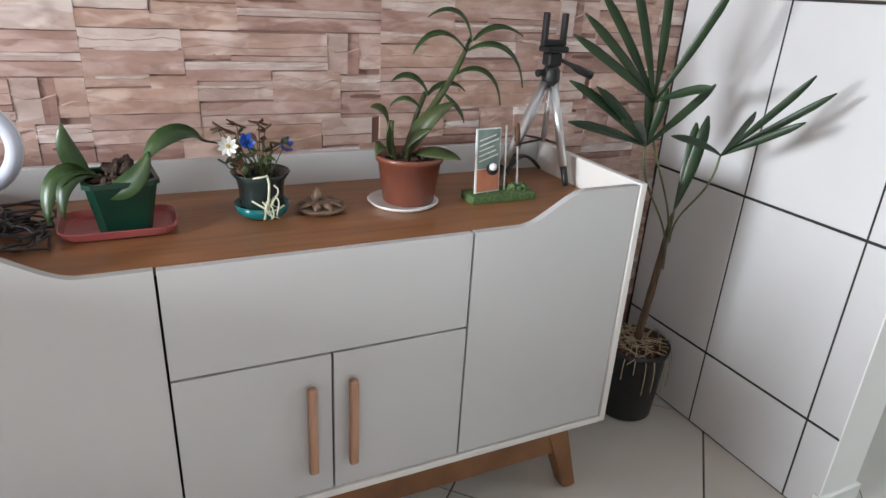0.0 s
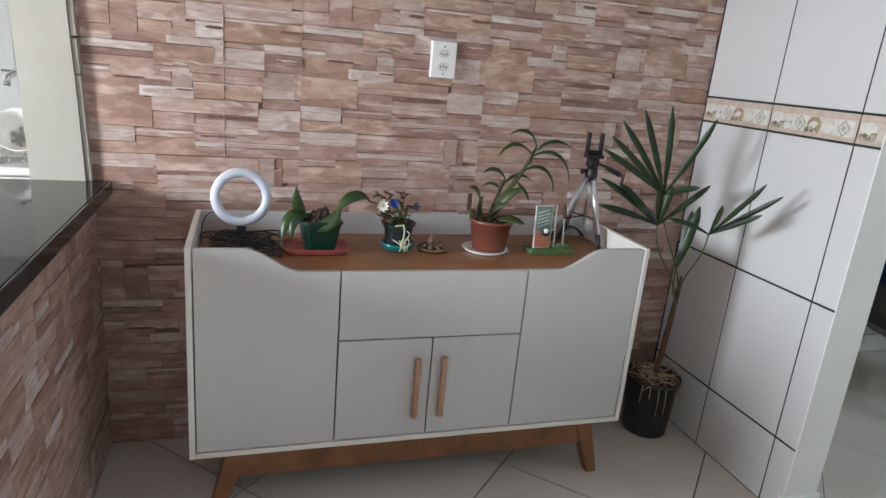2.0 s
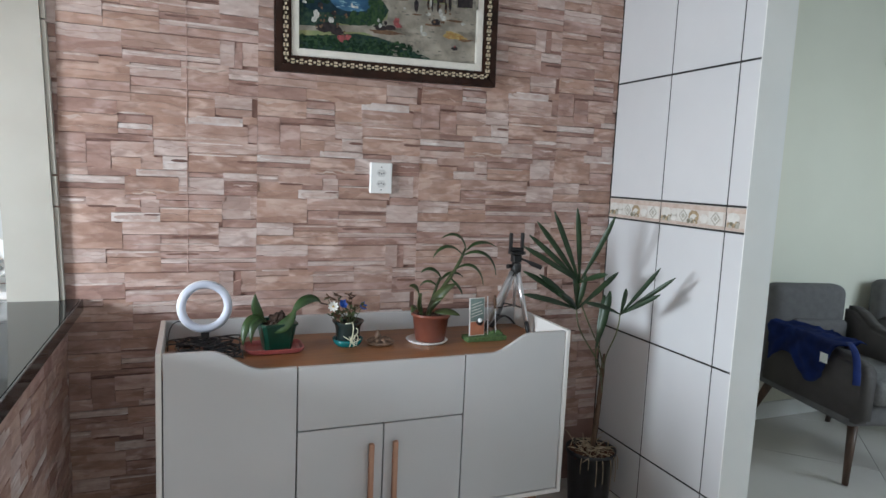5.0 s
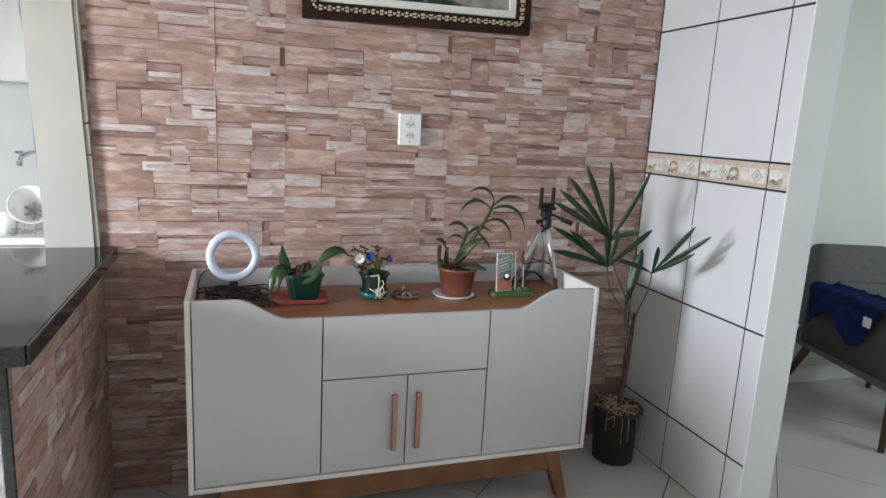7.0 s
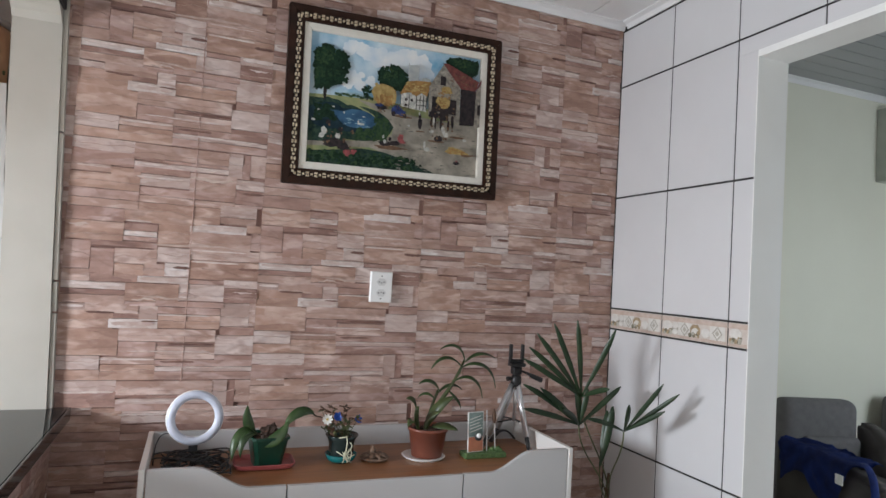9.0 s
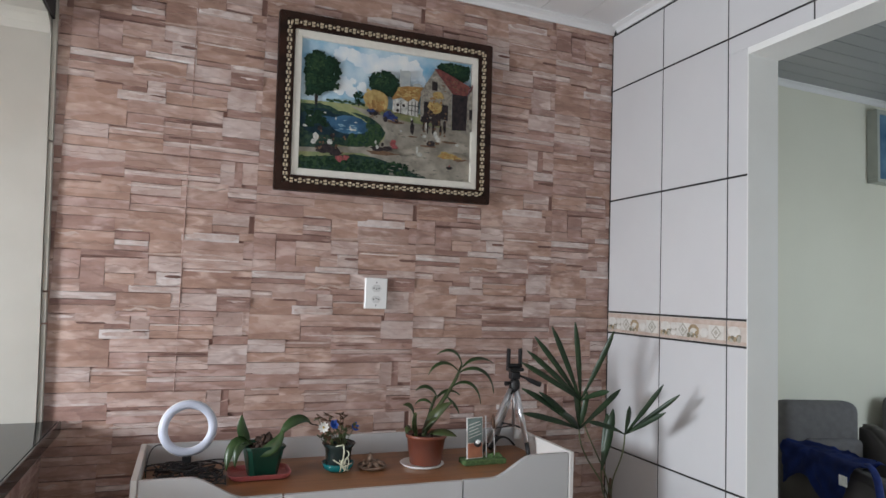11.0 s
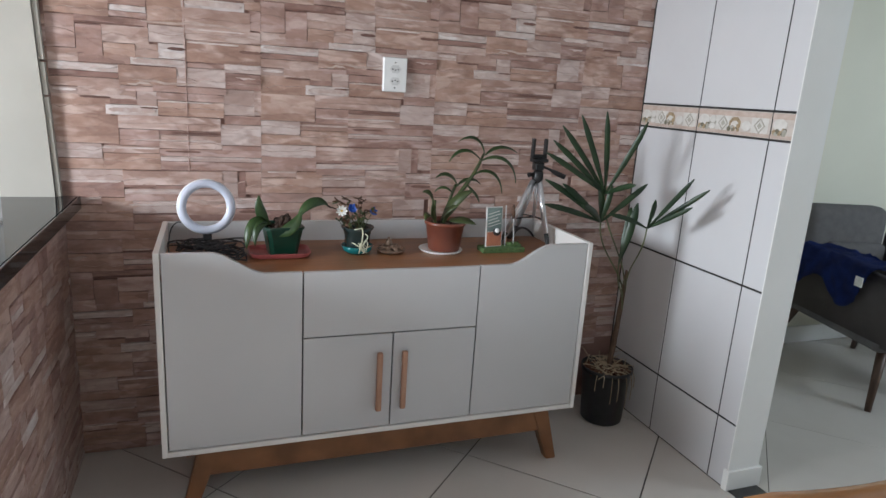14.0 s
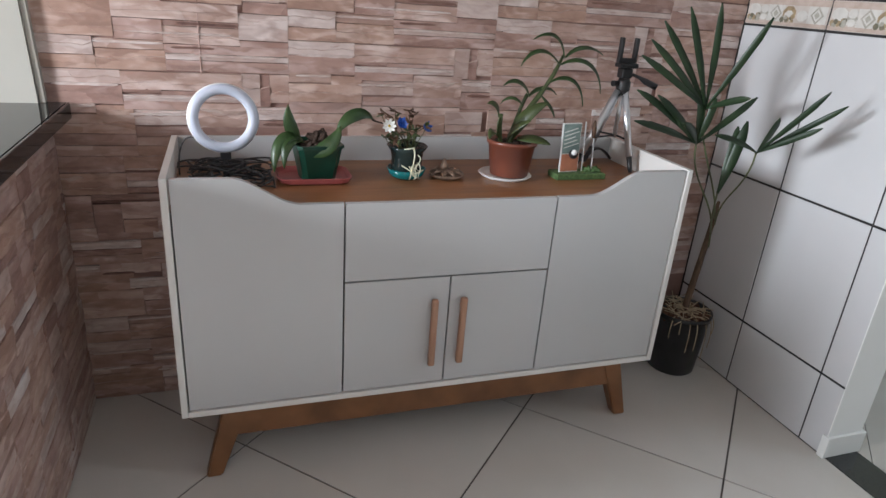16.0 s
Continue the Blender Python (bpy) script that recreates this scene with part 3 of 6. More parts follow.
P_WARM = paint("warm_brown", (0.20, 0.12, 0.07), (0.10, 0.06, 0.04), 60)
LAYER = [0]
rng = random.Random(11)


def on_canvas(u, v, layer):
    return Vector((-CW / 2 + u * CW, -0.0102 - 0.00022 * layer, CH / 2 - v * CH))


def dab(bm, u, v, ru, rv, layer, rough=0.12, n=14, turn=0.0):
    """A flat patch of paint with an uneven rim."""
    vs = []
    for k in range(n):
        a = 2 * math.pi * k / n
        r = 1 + rng.uniform(-rough, rough)
        x, y = ru * r * math.cos(a), rv * r * math.sin(a)
        vs.append(bm.verts.new(on_canvas(u + x * math.cos(turn) - y * math.sin(turn), v + x * math.sin(turn) + y * math.cos(turn), layer)))
    bm.faces.new(vs)


def patch(bm, pts, layer):
    bm.faces.new([bm.verts.new(on_canvas(u, v, layer)) for u, v in pts])


def painted(name, material, dabs=(), patches=(), rough=0.12, joined=False):
    LAYER[0] += 1
    bm = bmesh.new()

    def finish(b):
        b.normal_update()
        for f in b.faces:
            if f.normal.y > 0:
                f.normal_flip()
        return part(name, at_picture(b), material, canvas)

    for d in dabs:
        LAYER[0] += 0.02
        dab(bm, *d[:4], LAYER[0], rough, turn=d[4] if len(d) > 4 else 0.0)
        if not joined:
            finish(bm)
            bm = bmesh.new()
    for p in patches:
        LAYER[0] += 0.02
        patch(bm, p, LAYER[0])
        finish(bm)
        bm = bmesh.new()
    if joined:
        finish(bm)["kind"] = "stuff"
    else:
        bm.free()


def crown_dabs(u, v, ru, rv, n, size):
    out = []
    while len(out) < n:
        a, r = rng.uniform(0, 6.28), math.sqrt(rng.random())
        x, y, q = u + ru * r * math.cos(a), v + rv * r * math.sin(a), size * rng.uniform(0.6, 1.2)
        if 0.03 < x < 0.97 and y > 0.04:
            out.append((x, y, min(q, x - 0.005, 0.995 - x), q * 1.3))
    return out


canvas = part("canvas", at_picture(box(-CW / 2 - 0.003, CW / 2 + 0.003, -0.0101, -0.007, -CH / 2 - 0.003, CH / 2 + 0.003)), P_SKY, pic, "painted farmyard with pond, barn and trees")
def strew(n, u0, u1, v0, v1, r, squash=1.0):
    """Many small touches of the brush over a stretch of the canvas."""
    out = []
    for _ in range(n):
        q = r * rng.uniform(0.5, 1.3)
        out.append((rng.uniform(u0 + q, u1 - q), rng.uniform(v0, v1), q, q * squash))
    return out


P_HAZE = paint("far_haze", (0.30, 0.42, 0.48), (0.20, 0.32, 0.37), 40)
P_MID = paint("mid_leaves", (0.020, 0.050, 0.026), (0.008, 0.026, 0.016), 120)
P_DEEP = paint("deep_water", (0.020, 0.045, 0.060), (0.008, 0.020, 0.030), 30)
painted("painted_cloud", P_CLOUD, crown_dabs(0.29, 0.08, 0.11, 0.05, 26, 0.032) + crown_dabs(0.55, 0.13, 0.12, 0.085, 46, 0.034) + crown_dabs(0.26, 0.33, 0.10, 0.055, 24, 0.03) + crown_dabs(0.40, 0.13, 0.07, 0.04, 14, 0.025)
        + crown_dabs(0.66, 0.22, 0.05, 0.04, 12, 0.025), rough=0.18, joined=True)
painted("painted_hill", P_HAZE, [], [[(0.14, 0.445), (0.25, 0.425), (0.36, 0.44), (0.45, 0.43), (0.45, 0.50), (0.14, 0.50)]])
painted("painted_field", P_FIELD, [], [[(0, 0.475), (0.16, 0.465), (0.36, 0.46), (0.6, 0.47), (1, 0.50), (1, 1), (0, 1)]])
painted("painted_hedge", P_LEAF, [(0.15 + 0.02 * i, 0.452 + 0.006 * math.sin(i * 2.0), 0.013, 0.010) for i in range(12)], rough=0.3, joined=True)
painted("painted_path", P_PATH, [], [[(0.27, 0.475), (0.36, 0.49), (0.5, 0.53), (0.62, 0.55), (1, 0.58), (1, 1), (0.62, 1), (0.50, 0.90), (0.35, 0.84), (0.0, 0.87), (0.0, 0.83), (0.34, 0.79), (0.47, 0.73), (0.48, 0.66), (0.42, 0.57)]])
painted("painted_bank", P_GRASS, [(0.13, 0.66, 0.130, 0.175), (0.27, 0.66, 0.205, 0.140)], rough=0.04)
painted("painted_bank_corner", P_GRASS, [], [[(0, 0.50), (0.14, 0.495), (0.2, 0.56), (0.2, 0.82), (0.0, 0.835)]])
painted("painted_bank_light", P_FIELD, [(0.13 + 0.028 * i, 0.485 + 0.0035 * i + 0.0011 * i * i, 0.022, 0.008, 0.3 + 0.05 * i) for i in range(9)], rough=0.3, joined=True)
painted("painted_pond", P_DEEP, [(0.11, 0.625, 0.107, 0.105), (0.24, 0.645, 0.145, 0.090)], rough=0.05)
painted("painted_water", P_POND, [(0.265, 0.63, 0.115, 0.072), (0.16, 0.60, 0.05, 0.02)], rough=0.12)
painted("painted_ripple", P_HAZE, strew(16, 0.19, 0.35, 0.59, 0.69, 0.012, 0.25), rough=0.2, joined=True)
painted("painted_reflection", P_DARKG, strew(26, 0.02, 0.16, 0.53, 0.66, 0.020, 0.8), rough=0.25, joined=True)
painted("painted_reed_bank", P_LEAF, strew(60, 0.26, 0.46, 0.70, 0.78, 0.010, 1.8) + strew(40, 0.36, 0.465, 0.58, 0.72, 0.010, 1.4), rough=0.35, joined=True)
painted("painted_grass", P_GRASS, [], [[(0, 0.91), (0.16, 0.885), (0.3, 0.855), (0.42, 0.865), (0.56, 0.91), (0.72, 0.985), (0.73, 1), (0, 1)]])
painted("painted_meadow", P_LEAF, strew(120, 0.0, 0.62, 0.895, 0.99, 0.010, 1.4), rough=0.35, joined=True)
painted("painted_undergrowth", P_DARKG, strew(150, 0.02, 0.68, 0.90, 0.99, 0.009, 1.2), rough=0.35, joined=True)
painted("painted_gravel", P_STONE, strew(110, 0.45, 1.0, 0.60, 0.99, 0.015, 0.3), rough=0.3, joined=True)
painted("painted_trunk", P_DARK, [(0.085, 0.45, 0.010, 0.06), (0.47, 0.41, 0.006, 0.04), (0.32, 0.45, 0.004, 0.03)], rough=0.2)
for cu, cv, ru, rv, n, size in ((0.10, 0.22, 0.105, 0.12, 190, 0.016), (0.06, 0.34, 0.075, 0.09, 110, 0.015), (0.145, 0.32, 0.06, 0.06, 60, 0.013), (0.465, 0.275, 0.088, 0.095, 170, 0.014), (0.89, 0.085, 0.105, 0.095, 190, 0.015), (0.315, 0.41, 0.024, 0.045, 30, 0.009)):
    painted("painted_tree", P_DARKG, crown_dabs(cu, cv, ru, rv, n, size), rough=0.4, joined=True)
    painted("painted_tree_light", P_MID, crown_dabs(cu - ru * 0.12, cv - rv * 0.15, ru * 0.85, rv * 0.8, n // 2, size * 0.6), rough=0.4, joined=True)
    painted("painted_tree_gleam", P_LEAF, crown_dabs(cu - ru * 0.25, cv - rv * 0.3, ru * 0.6, rv * 0.5, n // 4, size * 0.4), rough=0.4, joined=True)
painted("painted_tower", P_TOWER, [(0.655, 0.265, 0.03, 0.03)], [[(0.550, 0.135), (0.556, 0.15), (0.585, 0.145), (0.600, 0.14), (0.612, 0.15), (0.612, 0.30), (0.550, 0.30)]])
painted("painted_haystack", P_STRAW, [(0.415, 0.405, 0.072, 0.072), (0.415, 0.45, 0.066, 0.045)], rough=0.06)
painted("painted_hay_shade", P_THATCH, strew(40, 0.36, 0.48, 0.42, 0.495, 0.008, 1.6), rough=0.35, joined=True)
painted("painted_hay_light", P_STRAW, strew(30, 0.35, 0.46, 0.34, 0.42, 0.007, 1.6), rough=0.35, joined=True)
painted("painted_cottage", P_WHITE, [], [[(0.510, 0.385), (0.665, 0.37), (0.665, 0.51), (0.510, 0.49)]])
painted("painted_beam", P_DARK, [(0.540, 0.43, 0.009, 0.012), (0.575, 0.43, 0.009, 0.012), (0.54, 0.475, 0.008, 0.012)], [[(x, 0.385), (x + 0.0045, 0.385), (x + 0.0045, 0.50), (x, 0.50)] for x in (0.556, 0.60, 0.622, 0.642, 0.660)])
painted("painted_beam", P_DARK, [], [[(0.60, z), (0.665, z), (0.665, z + 0.006), (0.60, z + 0.006)] for z in (0.42, 0.46)])
painted("painted_thatch", P_THATCH, [], [[(0.500, 0.395), (0.545, 0.285), (0.60, 0.268), (0.69, 0.262), (0.665, 0.385), (0.63, 0.365), (0.60, 0.395), (0.56, 0.37)]])
painted("painted_thatch_light", P_STRAW, strew(36, 0.53, 0.67, 0.285, 0.36, 0.008, 0.8), rough=0.35, joined=True)
painted("painted_barn", P_STONE, [], [[(0.675, 0.30), (0.760, 0.10), (0.870, 0.27), (0.870, 0.58), (0.675, 0.53)], [(0.965, 0.30), (1.0, 0.20), (1.0, 0.58), (0.93, 0.60), (0.93, 0.53), (0.965, 0.52)]])
painted("painted_masonry", P_PATH, strew(90, 0.685, 0.868, 0.27, 0.56, 0.0075, 0.55) + strew(26, 0.73, 0.80, 0.16, 0.28, 0.0065, 0.55), rough=0.2, joined=True)
painted("painted_masonry_dark", P_STONE, strew(70, 0.685, 0.868, 0.25, 0.56, 0.006, 0.55), rough=0.2, joined=True)
painted("painted_barn_shade", P_DARK, [], [[(0.870, 0.26), (0.968, 0.285), (0.962, 0.575), (0.870, 0.585)], [(0.742, 0.20), (0.776, 0.205), (0.776, 0.275), (0.742, 0.275)],
                                           [(0.695, 0.375), (0.845, 0.385), (0.845, 0.51), (0.695, 0.49)], [(0.98, 0.40), (1.0, 0.39), (1.0, 0.48), (0.98, 0.48)]])
painted("painted_roof", P_ROOF, [], [[(0.753, 0.095), (0.79, 0.095), (0.985, 0.205), (0.965, 0.285), (0.872, 0.285)], [(0.958, 0.30), (1.0, 0.175), (1.0, 0.215)]])
painted("painted_roof_wear", P_WARM, strew(40, 0.80, 0.97, 0.17, 0.27, 0.008, 0.5), rough=0.3, joined=True)
painted("painted_straw", P_STRAW, [(0.765, 0.415, 0.044, 0.045), (0.785, 0.315, 0.036, 0.028), (0.85, 0.80, 0.058, 0.030), (0.885, 0.815, 0.055, 0.014)], rough=0.3)
painted("painted_straw_wisps", P_THATCH, strew(22, 0.73, 0.81, 0.30, 0.45, 0.006, 1.2) + strew(24, 0.80, 0.93, 0.785, 0.83, 0.008, 0.6), rough=0.35, joined=True)
painted("painted_shadow", P_WARM, [(0.93, 0.83, 0.045, 0.010, -0.1), (0.46, 0.83, 0.09, 0.016), (0.53, 0.575, 0.055, 0.010), (0.86, 0.69, 0.045, 0.008), (0.73, 0.74, 0.05, 0.008), (0.63, 0.675, 0.03, 0.006)], rough=0.25)
painted("painted_cart", P_DARK, [(0.705, 0.52, 0.030, 0.036), (0.695, 0.585, 0.006, 0.045), (0.72, 0.59, 0.006, 0.045), (0.77, 0.53, 0.038, 0.045), (0.755, 0.60, 0.008, 0.05), (0.80, 0.60, 0.008, 0.05), (0.745, 0.715, 0.024, 0.028),
                                 (0.625, 0.55, 0.008, 0.022), (0.627, 0.61, 0.013, 0.055), (0.825, 0.57, 0.010, 0.05), (0.105, 0.685, 0.015, 0.018), (0.175, 0.735, 0.015, 0.018), (0.14, 0.84, 0.055, 0.036), (0.19, 0.855, 0.04, 0.032),
                                 (0.425, 0.80, 0.038, 0.018), (0.485, 0.795, 0.030, 0.018), (0.455, 0.765, 0.010, 0.014), (0.86, 0.90, 0.020, 0.014), (0.40, 0.52, 0.035, 0.020)], rough=0.25)
painted("painted_wagon", P_BLUE, [(0.485, 0.525, 0.034, 0.034), (0.515, 0.545, 0.026, 0.024), (0.385, 0.505, 0.025, 0.014)], rough=0.25)
painted("painted_wheel", P_DARK, [(0.468, 0.560, 0.012, 0.022), (0.535, 0.565, 0.011, 0.019)], rough=0.1)
painted("painted_touch", P_WARM, strew(40, 0.68, 0.84, 0.44, 0.72, 0.006, 1.2) + strew(18, 0.37, 0.54, 0.49, 0.56, 0.005, 1.2) + strew(18, 0.07, 0.26, 0.70, 0.90, 0.006, 1.3), rough=0.3, joined=True)
painted("painted_light_patch", P_WHITE, [(0.085, 0.755, 0.016, 0.030), (0.072, 0.795, 0.014, 0.018), (0.16, 0.785, 0.014, 0.022), (0.622, 0.535, 0.005, 0.012), (0.77, 0.64, 0.012, 0.028), (0.785, 0.68, 0.016, 0.02), (0.71, 0.58, 0.005, 0.035),
                                         (0.660, 0.775, 0.007, 0.030), (0.672, 0.815, 0.018, 0.017), (0.70, 0.665, 0.013, 0.014), (0.025, 0.68, 0.013, 0.008), (0.05, 0.60, 0.007, 0.006), (0.13, 0.565, 0.008, 0.006), (0.19, 0.60, 0.005, 0.010),
                                         (0.285, 0.675, 0.020, 0.009), (0.27, 0.66, 0.005, 0.012), (0.30, 0.615, 0.008, 0.005), (0.905, 0.705, 0.013, 0.011), (0.415, 0.75, 0.006, 0.014), (0.425, 0.785, 0.008, 0.016), (0.56, 0.64, 0.007, 0.009)], rough=0.25)
painted("painted_red_patch", P_RED, [(0.215, 0.905, 0.026, 0.026), (0.25, 0.895, 0.016, 0.018), (0.515, 0.745, 0.016, 0.028), (0.525, 0.775, 0.018, 0.014), (0.86, 0.885, 0.006, 0.008)], rough=0.3)

# ---- wall socket ----
socket = thing("wall_socket", (-1.058, 0, 1.335), "white double socket plate on the stone wall", "socket")
part("plate", box(-1.100, -1.015, -0.014, 0.006, 1.277, 1.393, 0.004, segs=3), M_WHITE, socket)
for zc in (1.354, 1.313):
    hexa = [(-1.058 + 0.019 * math.cos(math.pi * k / 3) * 1.05, -0.014, zc + 0.0155 * math.sin(math.pi * k / 3)) for k in range(6)]
    insert = part("insert", prism(hexa, 0.0015, (0, -1, 0)), mat("socket_insert", (0.66, 0.66, 0.65), rough=0.35), socket)
    for dx, dz in ((-0.0095, 0.0), (0.0095, 0.0), (0.0, -0.003 if zc > 1.33 else 0.003)):
        hb = bmesh.new()
        r = bmesh.ops.create_circle(hb, cap_ends=True, radius=0.0026, segments=10)
        bmesh.ops.transform(hb, matrix=pose(-1.058 + dx, -0.0159, zc + dz, 90), verts=r["verts"])
        part("pin_hole", hb, M_GAP, insert)
for zc in (1.376, 1.291):
    sb2 = lathe([(0, 0), (0.0025, 0), (0.0025, 0.001), (0, 0.001)], (0, 0, 0), 10)
    bmesh.ops.transform(sb2, matrix=pose(-1.058, -0.014, zc, 90), verts=sb2.verts)
    part("screw", sb2, M_GAP, socket)

# ---- ring light with its cables ----
ring = thing("ring_light", (-1.684, -0.19, TOPZ), "small unlit ring light on a black mini tripod", "lamp")


def torus(R, r, m, flat=1.0, n=56, k=14):
    bm = bmesh.new()
    rows = [[bm.verts.new(((R + r * math.cos(b)) * math.cos(a), (R + r * math.cos(b)) * math.sin(a), r * flat * math.sin(b))) for b in (2 * math.pi * j / k for j in range(k))] for a in (2 * math.pi * i / n for i in range(n))]
    for i in range(n):
        for j in range(k):
            bm.faces.new((rows[i][j], rows[(i + 1) % n][j], rows[(i + 1) % n][(j + 1) % k], rows[i][(j + 1) % k]))
    bmesh.ops.transform(bm, matrix=m, verts=bm.verts)
    return bm


RM = pose(-1.684, -0.200, 0.9035, 84, 0, 4)
part("diffuser", torus(0.0705, 0.0125, RM, 0.8), M_RING, ring, "milky white ring diffuser", smooth=True)
part("back_shell", torus(0.0715, 0.0135, RM @ pose(0, 0, -0.007), 0.6), M_WHITE, ring, smooth=True)
nb = box(-1.697, -1.671, -0.205, -0.183, 0.800, 0.826, 0.003)
part("ball_joint", nb, M_BLACK, ring, "black plastic joint")
part("post", tube([(-1.684, -0.194, 0.772), (-1.684, -0.194, 0.805)], 0.007), M_BLACK, ring)
for a in (30, 150, 270):
    c, s = math.cos(radians(a)), math.sin(radians(a))
    part("leg", tube(curve_pts((-1.684, -0.194, 0.785), (-1.684 + 0.02 * c, -0.194 + 0.02 * s, 0.787), (-1.684 + 0.045 * c, -0.194 + 0.045 * s, 0.777), (-1.684 + 0.075 * c, -0.194 + 0.075 * s, 0.7615), 8), 0.0045, 8), M_BLACK, ring, smooth=True)
cab = thing("cable_tangle", (-1.69, -0.22, TOPZ), "tangled black cables on the sideboard top", "cable")
crng = random.Random(5)
for i in range(20):
    c0 = Vector((-1.685 + crng.uniform(-0.06, 0.07), -0.225 + crng.uniform(-0.07, 0.05), 0))
    a0, n = crng.uniform(0, 6.28), 36
    ra, rb = crng.uniform(0.04, 0.09), crng.uniform(0.025, 0.055)
    pts = []
    for j in range(n):
        a = a0 + 5.2 * j / (n - 1)
        x = min(max(c0.x + ra * math.cos(a), -1.797), -1.575)
        pts.append((x, c0.y + rb * math.sin(a), TOPZ + 0.003 + 0.012 * abs(math.sin(a * 1.5 + i)) + 0.0016 * i))
    part("cable", tube(pts, 0.0024, 6), M_BLACK, cab, smooth=True)
part("cable", tube(curve_pts((-1.72, -0.20, 0.83), (-1.76, -0.17, 0.87), (-1.80, -0.15, 0.86), (-1.795, -0.20, 0.762), 14), 0.002, 6), M_BLACK, cab, smooth=True)
part("cable", tube(curve_pts((-1.66, -0.24, 0.775), (-1.62, -0.26, 0.80), (-1.585, -0.27, 0.775), (-1.60, -0.29, 0.762), 12), 0.002, 6), M_BLACK, cab, smooth=True)
ub = thing("power_adapter", (-1.735, -0.25, TOPZ), "black power adapter among cables", "adapter")
part("case", box(-1.76, -1.715, -0.275, -0.235, TOPZ, TOPZ + 0.022, 0.004), M_BLACK, ub)

# ---- green pot on a pink tray ----
M_GPOT = mat("dark_green_plastic", (0.005, 0.045, 0.027), (0.003, 0.030, 0.018), rough=0.32, scale=12, bump=0.04)
M_PINK = mat("pink_plastic", (0.40, 0.105, 0.10), (0.33, 0.08, 0.08), rough=0.4, scale=12, bump=0.04)
M_SOIL = mat("bark_soil", (0.07, 0.04, 0.028), (0.025, 0.015, 0.01), rough=0.95, scale=60, bump=1.0, bscale=90)
M_ORCHID = mat("orchid_leaf", (0.040, 0.078, 0.020), (0.016, 0.036, 0.010), rough=0.38, scale=16, bump=0.1, bscale=60)
M_OLIVE = mat("olive_leaf", (0.062, 0.085, 0.026), (0.030, 0.040, 0.014), rough=0.4, scale=20, bump=0.1, bscale=60)
M_PALM = mat("palm_leaf", (0.024, 0.052, 0.018), (0.009, 0.025, 0.010), rough=0.42, scale=10, stretch=(1, 1, 1), bump=0.15, bscale=90)


def square_pot(cx, cy, z0, z1, w0, w1, turn, wall=0.003):
    bm = bmesh.new()
    rows = []
    for w, z in ((w0, z0), (w1, z1 - 0.008), (w1 + 0.004, z1 - 0.008), (w1 + 0.004, z1), (w1 - wall, z1), (w1 - wall, z1 - 0.02), (w0 - wall, z0 + 0.05)):
        ring_pts = []
        for sx, sy in ((-1, -1), (1, -1), (1, 1), (-1, 1)):
            k = 0.012
            for dx, dy in (((0, k), (k, 0)) if sx * sy > 0 else ((k, 0), (0, k))):
                ring_pts.append((sx * (w - dx), sy * (w - dy)))
        c, s = math.cos(turn), math.sin(turn)
        rows.append([bm.verts.new((cx + x * c - y * s, cy + x * s + y * c, z)) for x, y in ring_pts])
    for a, b in zip(rows, rows[1:]):
        for i in range(8):
            bm.faces.new((a[i], a[(i + 1) % 8], b[(i + 1) % 8], b[i]))
    bm.faces.new(rows[0][::-1])
    bm.faces.new(rows[-1])
    bmesh.ops.recalc_face_normals(bm, faces=bm.faces)
    return bm


def lumps(cx, cy, z, r, n, seed, size=0.009):
    g = random.Random(seed)
    bm = bmesh.new()
    for _ in range(n):
        a, q = g.uniform(0, 6.28), r * math.sqrt(g.random())
        v = bmesh.ops.create_icosphere(bm, subdivisions=1, radius=size * g.uniform(0.6, 1.3))["verts"]
        bmesh.ops.transform(bm, matrix=pose(cx + q * math.cos(a), cy + q * math.sin(a), z + g.uniform(-0.003, 0.006), g.uniform(0, 180), g.uniform(0, 180), 0) @ Matrix.Diagonal((1.5, 0.8, 0.6, 1)), verts=v)
    return bm


def blade(a, b, c, d, w, n=12, tip=0.06, base=0.35, side=None, fold=0.25):
    """A leaf along a bent line: narrow at its foot, widest in the middle, drawn out to a point."""
    pts = curve_pts(a, b, c, d, n)
    ws = [w * (base + (1 - base) * math.sin(math.pi * min(t * 1.15, 0.5))) if t < 0.43 else w * max(tip, max(0.0, math.cos((t - 0.43) / 0.57 * math.pi / 2)) ** 0.75) for t in (i / (n - 1) for i in range(n))]
    return leaf(pts, ws, side=side, fold=fold)


tray = thing("plant_tray", (-1.472, -0.236, TOPZ), "pink plastic plant tray with raised rim", "tray")


def rounded_tray(cx, cy, hx, hy, z):
    bm = bmesh.new()
    rows = []
    for k, h in ((0.80, 0.0), (0.92, 0.004), (1.0, 0.017), (0.975, 0.018), (0.90, 0.007), (0.78, 0.004)):
        pts = []
        for q in range(4):
            for j in range(5):
                a = math.pi / 2 * (q + j / 4)
                r = 0.03
                sx, sy = 1 if q in (0, 3) else -1, 1 if q in (0, 1) else -1
                pts.append((cx + (sx * (hx - r) + r * math.cos(a)) * k, cy + (sy * (hy - r) + r * math.sin(a)) * k, z + h))
        rows.append([bm.verts.new(p) for p in pts])
    for a, b in zip(rows, rows[1:]):
        m = len(a)
        for i in range(m):
            bm.faces.new((a[i], a[(i + 1) % m], b[(i + 1) % m], b[i]))
    bm.faces.new(rows[0][::-1])
    bm.faces.new(rows[-1])
    bmesh.ops.recalc_face_normals(bm, faces=bm.faces)
    return bm


